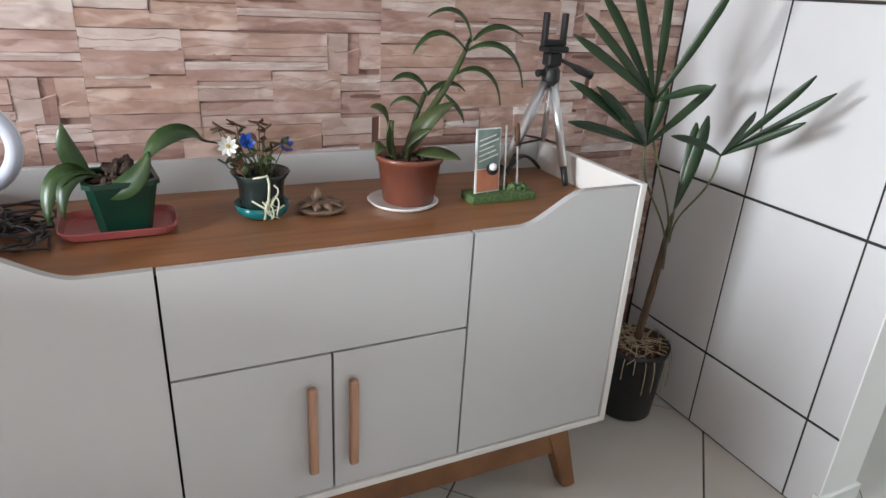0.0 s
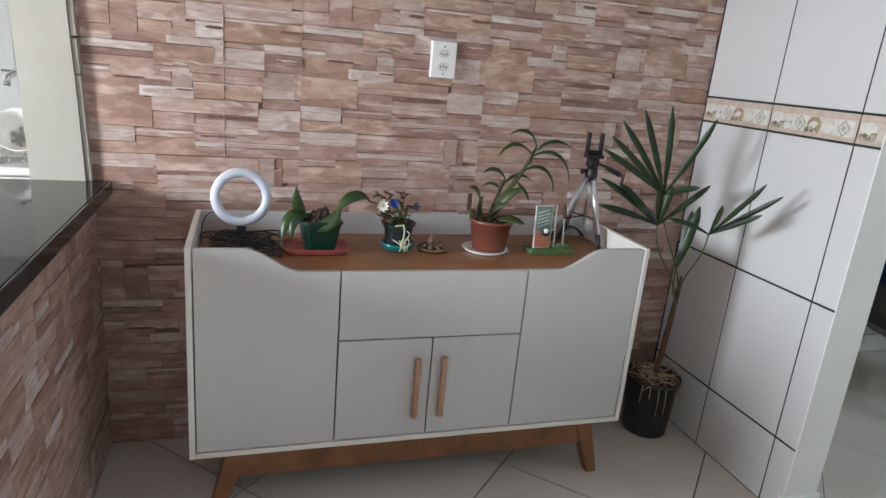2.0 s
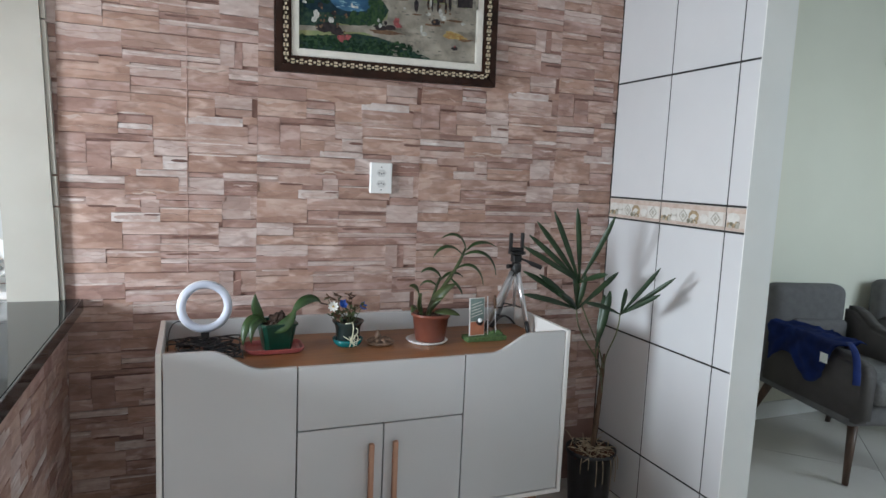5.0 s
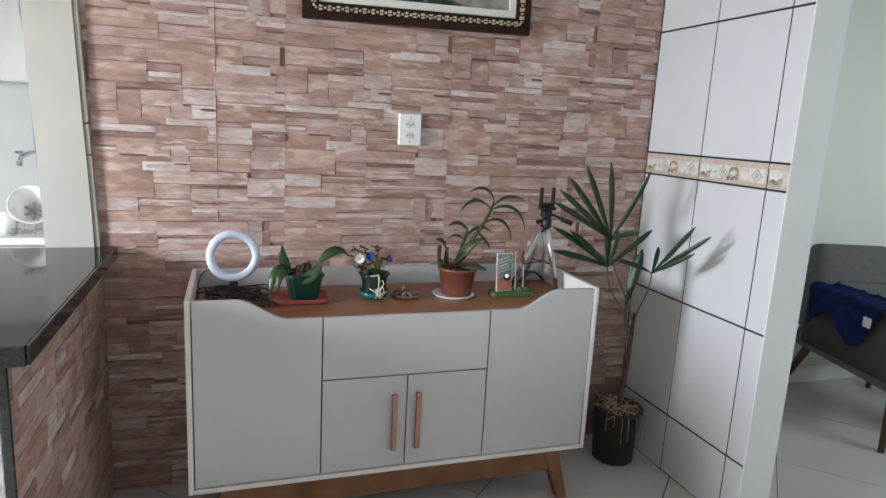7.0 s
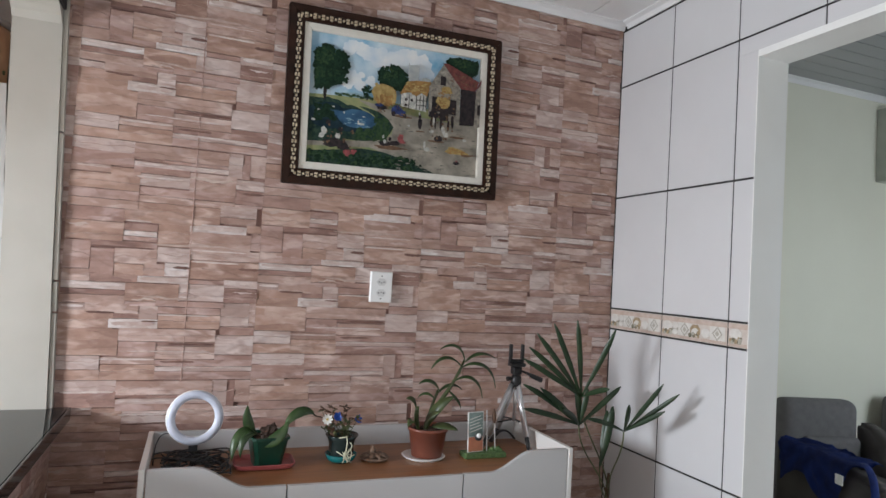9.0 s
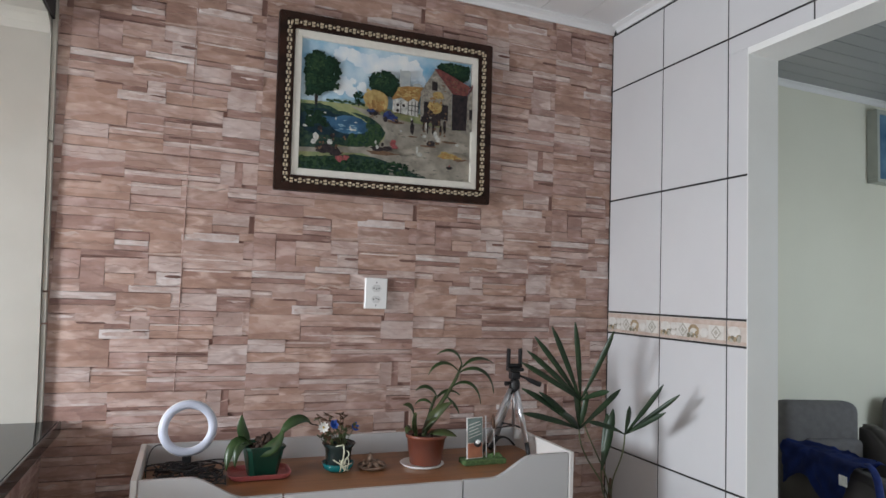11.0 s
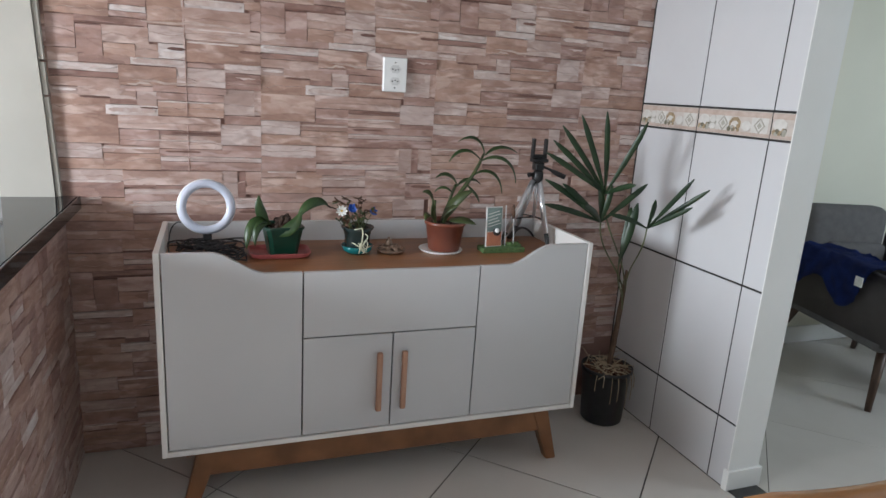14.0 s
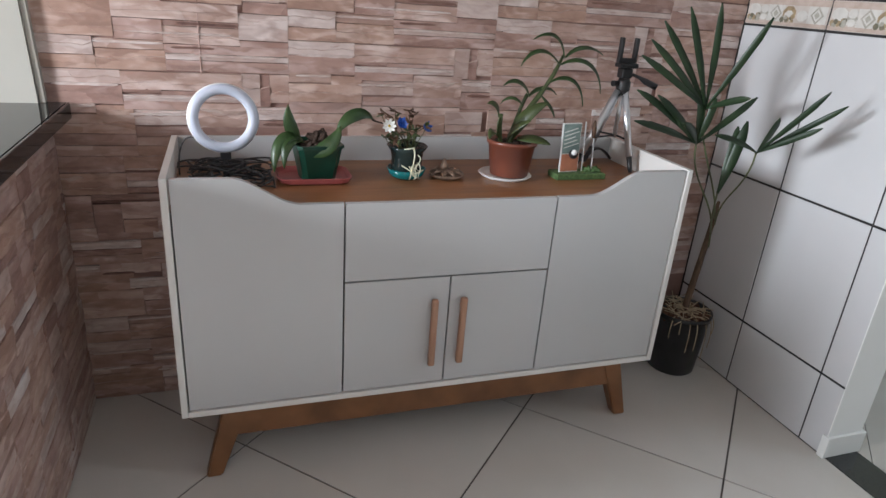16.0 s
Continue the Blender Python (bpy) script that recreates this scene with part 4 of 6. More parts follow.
def tray_at(cx, cy, hx, hy, z):
    bm = rounded_tray(0, 0, hx, hy, z)
    bmesh.ops.translate(bm, verts=bm.verts, vec=(cx, cy, 0))
    return bm


part("dish", tray_at(-1.472, -0.236, 0.095, 0.066, TOPZ), M_PINK, tray)
gp = thing("potted_orchid", (-1.464, -0.236, TOPZ + 0.004), "broad-leaved orchid in a square dark green plastic pot", "potted plant")
part("pot", square_pot(-1.464, -0.236, TOPZ + 0.0045, 0.856, 0.041, 0.0555, radians(6)), M_GPOT, gp, "dark green plastic pot")
part("soil", lumps(-1.464, -0.236, 0.846, 0.042, 60, 3), M_SOIL, gp)
part("stump", lumps(-1.458, -0.236, 0.866, 0.016, 22, 8, 0.012), M_SOIL, gp, "dark bark lump")
GL = [((-1.505, -0.24, 0.850), (-1.528, -0.245, 0.885), (-1.537, -0.25, 0.910), (-1.534, -0.252, 0.950), 0.0165),
      ((-1.498, -0.245, 0.858), (-1.545, -0.26, 0.895), (-1.573, -0.275, 0.850), (-1.572, -0.285, 0.790), 0.0160),
      ((-1.495, -0.25, 0.855), (-1.530, -0.27, 0.880), (-1.552, -0.285, 0.850), (-1.548, -0.29, 0.800), 0.0130),
      ((-1.490, -0.275, 0.838), (-1.450, -0.30, 0.835), (-1.420, -0.295, 0.870), (-1.412, -0.285, 0.905), 0.0195),
      ((-1.416, -0.285, 0.893), (-1.395, -0.282, 0.933), (-1.350, -0.275, 0.946), (-1.326, -0.27, 0.918), 0.0165)]
# Direction towards the camera; leaf blades are turned to fit its view.
VIEW_DIR = Vector((-0.15, -0.85, 0.50))
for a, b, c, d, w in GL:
    part("leaf", blade(a, b, c, d, w, side=(Vector(d) - Vector(a)).cross(VIEW_DIR).normalized(), fold=0.3), M_ORCHID, gp, smooth=True)
part("leaf_tip", tube(curve_pts((-1.33, -0.27, 0.922), (-1.322, -0.268, 0.912), (-1.31, -0.265, 0.914), (-1.298, -0.262, 0.908), 6), [0.003, 0.003, 0.0025, 0.002, 0.002, 0.001], 6), M_SOIL, gp, "withered brown leaf tip")

# ---- dark pot with blue and white flowers ----
M_TEAL = mat("teal_glaze", (0.01, 0.16, 0.16), (0.008, 0.11, 0.12), rough=0.15, scale=10)
M_DPOT = mat("black_green_glaze", (0.012, 0.02, 0.022), (0.02, 0.032, 0.03), rough=0.18, scale=16)
M_ROOT = mat("pale_root", (0.62, 0.62, 0.48), (0.48, 0.50, 0.34), rough=0.6, scale=40, bump=0.2)
M_PETALB = mat("blue_petal", (0.02, 0.10, 0.45), (0.012, 0.055, 0.28), rough=0.5, scale=60)
M_PETALW = mat("white_petal", (0.80, 0.80, 0.78), (0.70, 0.70, 0.66), rough=0.5, scale=60)
M_DRY = mat("dry_brown_leaf", (0.13, 0.065, 0.035), (0.06, 0.03, 0.018), rough=0.7, scale=40, bump=0.2)
FX, FY = -1.224, -0.236
fp = thing("flower_pot", (FX, FY, TOPZ), "dark glazed pot in a teal saucer with blue and white flowers", "potted plant")
part("saucer", lathe([(0, 0), (0.032, 0), (0.046, 0.010), (0.053, 0.028), (0.050, 0.028), (0.042, 0.012), (0, 0.006)], (FX, FY, TOPZ), 32), M_TEAL, fp, "teal glazed saucer", smooth=True)
part("pot", lathe([(0, 0), (0.038, 0), (0.041, 0.012), (0.0415, 0.05), (0.045, 0.068), (0.055, 0.082), (0.053, 0.084), (0.042, 0.07), (0.038, 0.06), (0, 0.06)], (FX, FY, TOPZ + 0.0065), 32), M_DPOT, fp, smooth=True)
part("soil", lumps(FX, FY, TOPZ + 0.070, 0.034, 30, 14, 0.008), M_SOIL, fp)
g = random.Random(21)
for i in range(26):
    a, r = g.uniform(0, 6.28), g.uniform(0.02, 0.065)
    p0 = Vector((FX + 0.02 * math.cos(a), FY + 0.02 * math.sin(a), TOPZ + 0.07))
    p3 = Vector((FX + r * math.cos(a) - 0.012, FY + r * math.sin(a) * 0.8, TOPZ + g.uniform(0.095, 0.165)))
    part("sprig", tube(curve_pts(p0, p0 + Vector((0, 0, 0.03)), p3 - Vector((0, 0, 0.02)), p3, 6), 0.0011, 5), M_OLIVE, fp)
    for _ in range(2):
        d = Vector((g.uniform(-1, 1), g.uniform(-1, 1), g.uniform(-0.4, 0.8))).normalized()
        part("leaf", blade(p3, p3 + d * 0.007, p3 + d * 0.014, p3 + d * 0.021 - Vector((0, 0, 0.004)), 0.0062, 6), M_OLIVE if g.random() < 0.6 else M_DRY, fp)


def flower(at, facing, petals, length, width, material, cup, eye):
    stem = part("flower_stem", tube(curve_pts((FX, FY, TOPZ + 0.07), (FX, FY, TOPZ + 0.11), Vector(at) - Vector(facing) * 0.03, at, 8), 0.0012, 5), M_OLIVE, fp)
    m = Vector(facing).to_track_quat("Z", "Y").to_matrix().to_4x4()
    bm = bmesh.new()
    for k in range(petals):
        a = 2 * math.pi * k / petals
        c, s = math.cos(a), math.sin(a)
        leaf([(c * r * length, s * r * length, cup * length * r * r) for r in (0.05, 0.35, 0.7, 1.0)], [width * 0.4, width, width, width * 0.25], 0.0006, 0.1, bm=bm)
    bmesh.ops.transform(bm, matrix=Matrix.Translation(at) @ m, verts=bm.verts)
    part("blossom", bm, material, stem)
    eb = bmesh.new()
    bmesh.ops.create_icosphere(eb, subdivisions=2, radius=0.0036)
    bmesh.ops.translate(eb, verts=eb.verts, vec=Vector(at) + Vector(facing).normalized() * 0.002)
    part("flower_eye", eb, eye, stem)


M_YEL = mat("yellow_stamen", (0.6, 0.42, 0.06), rough=0.6)
flower((-1.282, -0.262, 0.902), (-0.2, -0.9, 0.3), 9, 0.018, 0.0042, M_PETALW, 0.3, M_YEL)
flower((-1.250, -0.262, 0.908), (0.1, -0.9, 0.45), 6, 0.015, 0.0062, M_PETALB, 0.9, M_PETALB)
flower((-1.183, -0.255, 0.897), (0.5, -0.75, 0.4), 6, 0.0145, 0.0062, M_PETALB, 0.9, M_PETALB)
for tx, tz in ((-1.290, 0.932), (-1.262, 0.936), (-1.222, 0.938), (-1.212, 0.925)):
    for k in range(4):
        d = Vector((g.uniform(-1, 1), g.uniform(-0.6, 0.2), g.uniform(-0.3, 0.4))).normalized()
        part("dry_leaf", blade((tx, -0.235, tz), Vector((tx, -0.235, tz)) + d * 0.006, Vector((tx, -0.235, tz)) + d * 0.012, Vector((tx, -0.235, tz)) + d * 0.019, 0.0055, 6), M_DRY, fp)
    part("sprig", tube(curve_pts((FX, FY, TOPZ + 0.07), (FX, FY, TOPZ + 0.12), (tx, -0.235, tz - 0.03), (tx, -0.235, tz), 7), 0.001, 5), M_DRY, fp)
part("aerial_root", tube(curve_pts((-1.222, -0.288, 0.852), (-1.214, -0.302, 0.83), (-1.226, -0.292, 0.805), (-1.222, -0.297, 0.782), 10), 0.0022, 7), M_ROOT, fp, "pale aerial root", smooth=True)
for a, b in (((-1.250, -0.283, 0.803), (-1.216, -0.300, 0.784)), ((-1.192, -0.288, 0.792), (-1.222, -0.300, 0.784)), ((-1.246, -0.285, 0.846), (-1.220, -0.292, 0.852)), ((-1.212, -0.29, 0.81), (-1.221, -0.298, 0.79))):
    part("aerial_root", blade(a, (Vector(a) * 2 + Vector(b)) / 3 + Vector((0, -0.004, 0.002)), (Vector(a) + 2 * Vector(b)) / 3 + Vector((0, -0.004, 0)), b, 0.0022, 7), M_ROOT, fp)
rg = random.Random(23)
for k in range(7):
    x0, z0 = -1.221 + rg.uniform(-0.012, 0.012), rg.uniform(0.800, 0.835)
    part("aerial_root", tube(curve_pts((x0, -0.292, z0), (x0 + rg.uniform(-0.03, 0.03), -0.306, z0 - 0.012), (x0 + rg.uniform(-0.03, 0.03), -0.308, z0 - 0.03), (x0 + rg.uniform(-0.024, 0.024), -0.300, max(z0 - rg.uniform(0.03, 0.055), 0.770)), 9), [0.0015] * 5 + [0.0013, 0.0011, 0.0009, 0.0007], 6), M_ROOT, fp, smooth=True)

# ---- small bronze incense dish ----
M_BRONZE = mat("tan_bronze", (0.27, 0.18, 0.125), (0.13, 0.085, 0.06), rough=0.5, metal=0.15, scale=50, bump=0.5, bscale=110)
inc = thing("incense_dish", (-1.110, -0.242, TOPZ), "small tan bronze dish with a lotus knob", "ornament")
dish = lathe([(0, 0), (0.035, 0), (0.046, 0.006), (0.050, 0.012), (0.046, 0.014), (0.030, 0.012), (0.022, 0.020), (0.012, 0.026), (0, 0.028)], (-1.110, -0.242, TOPZ), 20)
part("dish", dish, M_BRONZE, inc, smooth=True)
for k in range(9):
    a = 2 * math.pi * k / 9
    c, s = math.cos(a), math.sin(a)
    part("petal", blade((-1.110 + 0.012 * c, -0.242 + 0.012 * s, TOPZ + 0.018), (-1.110 + 0.025 * c, -0.242 + 0.025 * s, TOPZ + 0.026), (-1.110 + 0.036 * c, -0.242 + 0.036 * s, TOPZ + 0.026), (-1.110 + 0.046 * c, -0.242 + 0.046 * s, TOPZ + 0.014), 0.010, 7), M_BRONZE, inc, smooth=True)
part("knob", lathe([(0, 0.024), (0.011, 0.026), (0.012, 0.034), (0.006, 0.044), (0.003, 0.052), (0, 0.054)], (-1.118, -0.242, TOPZ), 14), M_BRONZE, inc, smooth=True)

# ---- terracotta-brown pot with an orchid on a white saucer ----
M_BPOT = mat("red_brown_plastic", (0.20, 0.062, 0.036), (0.145, 0.042, 0.025), rough=0.34, scale=10, bump=0.04)
sc = thing("saucer", (-0.932, -0.236, TOPZ), "white round plastic saucer", "saucer")
part("dish", lathe([(0, 0), (0.066, 0), (0.076, 0.008), (0.0745, 0.0095), (0.062, 0.005), (0, 0.005)], (-0.932, -0.236, TOPZ), 40), M_WHITE, sc, smooth=True)
op = thing("potted_orchid", (-0.920, -0.236, TOPZ + 0.005), "tall orchid cane in a red-brown plastic pot", "potted plant")
part("pot", lathe([(0, 0), (0.052, 0), (0.054, 0.003), (0.066, 0.088), (0.071, 0.089), (0.072, 0.100), (0.069, 0.101), (0.064, 0.090), (0.062, 0.080), (0, 0.080)], (-0.920, -0.236, TOPZ + 0.0055), 36), M_BPOT, op, "red-brown plastic pot", smooth=True)
part("soil", lumps(-0.920, -0.236, TOPZ + 0.089, 0.050, 60, 31), M_SOIL, op)
part("cane", tube(curve_pts((-0.932, -0.236, 0.845), (-0.915, -0.236, 0.93), (-0.830, -0.232, 0.985), (-0.792, -0.228, 1.095), 14), [0.008] * 5 + [0.0075] * 4 + [0.006] * 3 + [0.005, 0.003], 10), M_OLIVE, op, "jointed olive cane", smooth=True)
part("cane", tube(curve_pts((-0.925, -0.225, 0.845), (-0.918, -0.225, 0.89), (-0.905, -0.222, 0.94), (-0.882, -0.218, 0.985), 10), 0.0055, 8), M_OLIVE, op, smooth=True)
part("cane", tube(curve_pts((-0.955, -0.24, 0.845), (-0.965, -0.245, 0.87), (-0.968, -0.247, 0.9), (-0.968, -0.25, 0.935), 8), 0.006, 8), M_OLIVE, op, smooth=True)
OL = [(-0.793, 1.085, -0.804, 1.140, -0.844, 1.162, -0.892, 1.130, 0.0075, 0), (-0.789, 1.088, -0.756, 1.122, -0.708, 1.122, -0.664, 1.098, 0.0075, 0.01),
      (-0.804, 1.068, -0.851, 1.118, -0.900, 1.108, -0.926, 1.062, 0.0075, -0.01), (-0.800, 1.068, -0.760, 1.096, -0.690, 1.085, -0.680, 0.998, 0.0085, -0.02),
      (-0.828, 1.018, -0.785, 1.052, -0.738, 1.030, -0.730, 0.962, 0.0075, -0.02), (-0.884, 0.980, -0.905, 1.022, -0.938, 1.030, -0.964, 1.008, 0.0085, 0.0),
      (-0.886, 0.980, -0.863, 1.008, -0.820, 1.010, -0.794, 0.986, 0.007, 0.01), (-0.925, 0.880, -0.918, 0.935, -0.888, 0.970, -0.846, 0.964, 0.0145, -0.03),
      (-0.962, 0.880, -0.958, 0.930, -0.982, 0.944, -1.000, 0.922, 0.010, -0.01), (-0.968, 0.915, -0.966, 0.960, -0.980, 0.984, -1.008, 0.986, 0.0085, 0.0),
      (-0.905, 0.866, -0.880, 0.884, -0.850, 0.880, -0.834, 0.859, 0.0125, -0.045), (-0.965, 0.882, -0.990, 0.905, -0.992, 0.890, -0.988, 0.868, 0.010, -0.04),
      (-0.90, 0.955, -0.925, 0.985, -0.945, 0.972, -0.955, 0.955, 0.006, 0.02), (-0.85, 0.985, -0.83, 0.965, -0.812, 0.95, -0.806, 0.925, 0.006, -0.01)]
OL = [q for q in OL if q[1] > 0.94] + [
    (-0.925, 0.862, -0.915, 0.905, -0.885, 0.955, -0.842, 0.972, 0.0195, -0.03), (-0.955, 0.862, -0.975, 0.885, -0.990, 0.910, -0.982, 0.940, 0.0165, -0.03),
    (-0.970, 0.925, -0.976, 0.950, -0.992, 0.966, -1.012, 0.962, 0.0115, -0.01), (-0.905, 0.862, -0.885, 0.868, -0.858, 0.868, -0.836, 0.862, 0.0165, -0.05),
    (-0.935, 0.864, -0.932, 0.890, -0.918, 0.915, -0.900, 0.925, 0.0125, -0.045), (-0.968, 0.872, -0.985, 0.890, -1.000, 0.892, -1.008, 0.872, 0.0125, -0.03)]
# Blades here are turned to the camera's view as well.
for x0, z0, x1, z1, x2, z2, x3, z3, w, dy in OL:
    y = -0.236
    part("leaf", blade((x0, y, z0), (x1, y + dy * 0.4, z1), (x2, y + dy, z2), (x3, y + dy * 1.4, z3), w, 14, side=Vector((x3 - x0, dy * 1.4, z3 - z0)).cross(VIEW_DIR + Vector((0.1, 0.2, 0.3))).normalized(), fold=0.3), M_ORCHID if z0 > 0.95 else M_OLIVE, op, smooth=True)

# ---- souvenir card stand ----
M_GRASSY = mat("green_flock", (0.12, 0.20, 0.07), (0.05, 0.095, 0.03), rough=0.95, scale=120, bump=1.0, bscale=220)
M_CARDT = mat("teal_card", (0.26, 0.34, 0.32), (0.15, 0.22, 0.21), rough=0.3, scale=30)
M_CARDO = mat("orange_card", (0.58, 0.24, 0.14), (0.46, 0.18, 0.11), rough=0.3, scale=30)
st = thing("souvenir_stand", (-0.715, -0.262, TOPZ), "small souvenir card standing on a green flocked base", "ornament")
bb = box(-0.795, -0.636, -0.295, -0.235, TOPZ, TOPZ + 0.018, 0.003)
part("base", bb, M_GRASSY, st, "green flocked base")
CM = pose(-0.748, -0.268, TOPZ + 0.018, -4, 0, 8)
def on_card(bm):
    bmesh.ops.transform(bm, matrix=CM, verts=bm.verts)
    return bm
card = part("card", on_card(box(-0.033, 0.033, -0.002, 0.002, 0, 0.140, 0.001)), M_WHITE, st, "white-edged printed card")
part("print", on_card(box(-0.029, 0.030, -0.0032, -0.0018, 0.054, 0.137)), M_CARDT, card, "teal upper print")
part("print", on_card(box(-0.029, 0.030, -0.0032, -0.0018, 0.003, 0.052)), M_CARDO, card, "orange lower print")
for i in range(5):
    wb = bmesh.new()
    box(-0.026, 0.026 - 0.006 * (i % 3), -0.0042, -0.003, 0.075 + i * 0.011, 0.0775 + i * 0.011, 0, wb)
    bmesh.ops.rotate(wb, cent=(0, -0.003, 0.076 + i * 0.011), matrix=Matrix.Rotation(radians(-14), 3, "Y"), verts=wb.verts)
    part("lettering_bar", on_card(wb), M_PETALW, card, "pale unreadable writing")
sb3 = bmesh.new()
bmesh.ops.create_uvsphere(sb3, u_segments=16, v_segments=10, radius=0.0135)
bmesh.ops.transform(sb3, matrix=CM @ pose(0.008, -0.008, 0.052), verts=sb3.verts)
ball = part("ball", sb3, M_BLACK, st, "small black and white ball", smooth=True)
sb4 = bmesh.new()
bmesh.ops.create_uvsphere(sb4, u_segments=12, v_segments=8, radius=0.0085)
bmesh.ops.transform(sb4, matrix=CM @ pose(0.004, -0.0155, 0.058), verts=sb4.verts)
part("spot", sb4, M_WHITE, ball, smooth=True)
part("post", tube([(-0.700, -0.262, TOPZ + 0.015), (-0.704, -0.255, 0.918)], 0.0022, 8), M_ALU, st)
part("post", tube([(-0.667, -0.262, TOPZ + 0.015), (-0.670, -0.252, 0.875)], 0.0022, 8), M_ALU, st)
part("clip", tube([(-0.670, -0.252, 0.870), (-0.671, -0.251, 0.885), (-0.672, -0.250, 0.905), (-0.672, -0.250, 0.920)], [0.004, 0.007, 0.006, 0.003], 10), M_DRY, st, "brown clip", smooth=True)
part("tuft", lumps(-0.668, -0.262, TOPZ + 0.020, 0.024, 40, 17, 0.006), M_GRASSY, st)

# ---- phone tripod ----
tr = thing("phone_tripod", (-0.545, -0.170, TOPZ), "silver phone tripod with black head and clamp", "tripod")
AP = Vector((-0.546, -0.170, 1.010))
for fx, fy in ((-0.690, -0.195), (-0.512, -0.235), (-0.565, -0.050)):
    foot = Vector((fx, fy, TOPZ + 0.004))
    top_pt = AP + (foot - AP) * 0.06 + Vector(((fx - AP.x) * 0.06, (fy - AP.y) * 0.06, 0))
    k = top_pt + (foot - top_pt) * 0.80
    lg = part("leg", tube([top_pt, k], [0.0108, 0.0096], 12), M_ALU, tr, "silver aluminium leg", smooth=True)
    part("foot", tube([k, k + (foot - k) * 0.8, foot], [0.0085, 0.0075, 0.006], 10), M_BLACK, lg, "black rubber foot", smooth=True)
    part("hinge", tube([AP + (top_pt - AP) * 0.3, top_pt + (k - top_pt) * 0.10], [0.011, 0.0105], 10), M_BLACK, lg, "black plastic hinge", smooth=True)
    mid = AP.lerp(foot, 0.62)
    part("brace", tube([mid, (AP.x, AP.y, 0.862)], 0.0028, 6), M_BLACK, lg)
part("centre_column", tube([(AP.x, AP.y, 0.855), (AP.x, AP.y, 1.03)], 0.0065, 12), M_ALU, tr, smooth=True)
part("collar", lathe([(0, -0.022), (0.018, -0.022), (0.021, -0.008), (0.020, 0.012), (0.015, 0.022), (0, 0.024)], AP, 18), M_BLACK, tr, smooth=True)
part("pan_head", box(AP.x - 0.020, AP.x + 0.016, AP.y - 0.016, AP.y + 0.016, 1.032, 1.062, 0.005, segs=3), M_BLACK, tr)
part("platform", box(AP.x - 0.030, AP.x + 0.030, AP.y - 0.019, AP.y + 0.019, 1.062, 1.076, 0.004, segs=2), M_BLACK, tr)
part("pan_handle", tube([(AP.x + 0.012, AP.y, 1.048), (AP.x + 0.045, AP.y - 0.008, 1.036), (AP.x + 0.065, AP.y - 0.013, 1.026), (AP.x + 0.100, AP.y - 0.02, 1.012)], [0.004, 0.005, 0.0095, 0.010], 10), M_BLACK, tr, smooth=True)
for dx in (-0.030, 0.020):
    part("clamp_jaw", box(AP.x + dx - 0.0055, AP.x + dx + 0.0055, AP.y - 0.010, AP.y + 0.006, 1.082, 1.147, 0.003), M_BLACK, tr)
part("clamp_bar", box(AP.x - 0.036, AP.x + 0.026, AP.y - 0.010, AP.y + 0.006, 1.076, 1.090, 0.003), M_BLACK, tr)
part("knob", tube([(AP.x - 0.018, AP.y, 1.018), (AP.x - 0.040, AP.y - 0.004, 1.016)], [0.006, 0.009], 10), M_BLACK, tr)
ad = thing("folded_strap", (-0.515, -0.09, TOPZ), "black curved band lying on the sideboard top", "strap")
part("strap", tube(curve_pts((-0.62, -0.13, TOPZ + 0.012), (-0.58, -0.10, TOPZ + 0.05), (-0.53, -0.07, TOPZ + 0.06), (-0.50, -0.10, TOPZ + 0.010), 12), 0.010, 8, flat=0.4), M_BLACK, ad, smooth=True)

# ---- palm in a black pot ----
M_STRAW = mat("dry_straw", (0.52, 0.42, 0.29), (0.32, 0.24, 0.15), rough=0.85, scale=40, bump=0.3)
M_TRUNK = mat("fibrous_palm_stem", (0.16, 0.10, 0.065), (0.07, 0.042, 0.028), rough=0.9, scale=30, stretch=(3, 3, 0.8), bump=0.9, bscale=60)
M_STALK = mat("olive_stalk", (0.12, 0.15, 0.06), (0.08, 0.08, 0.035), rough=0.5, scale=20, bump=0.1)
BX, BY = -0.150, -0.195
pl = thing("potted_palm", (BX, BY, 0), "slender fan palm in a black plastic pot mulched with straw", "potted plant")
part("pot", lathe([(0, 0), (0.078, 0), (0.084, 0.006), (0.098, 0.215), (0.104, 0.218), (0.105, 0.236), (0.101, 0.237), (0.096, 0.216), (0, 0.205)], (BX, BY, 0), 40), M_BLACK, pl, "black plastic pot", smooth=True)
part("soil", lumps(BX, BY, 0.212, 0.084, 90, 41, 0.014), mat("red_brown_mulch", (0.16, 0.075, 0.045), (0.06, 0.03, 0.02), rough=0.95, scale=60, bump=1.0, bscale=90), pl)
g = random.Random(52)
for i in range(70):
    a, r = g.uniform(0, 6.28), g.uniform(0.0, 0.095)
    p = Vector((BX + r * math.cos(a), BY + r * math.sin(a), 0.225 + g.uniform(0, 0.025) - 0.1 * max(0, r - 0.08)))
    d = Vector((g.uniform(-1, 1), g.uniform(-1, 1), g.uniform(-0.15, 0.25))).normalized() * g.uniform(0.03, 0.07)
    q = p + d
    q.x, q.y = min(q.x, -0.015), min(q.y, -0.02)
    part("straw", tube(curve_pts(p - d * 0.4, p, p + d * 0.5 + Vector((0, 0, 0.008)), q, 5), 0.0016, 4), M_STRAW, pl)
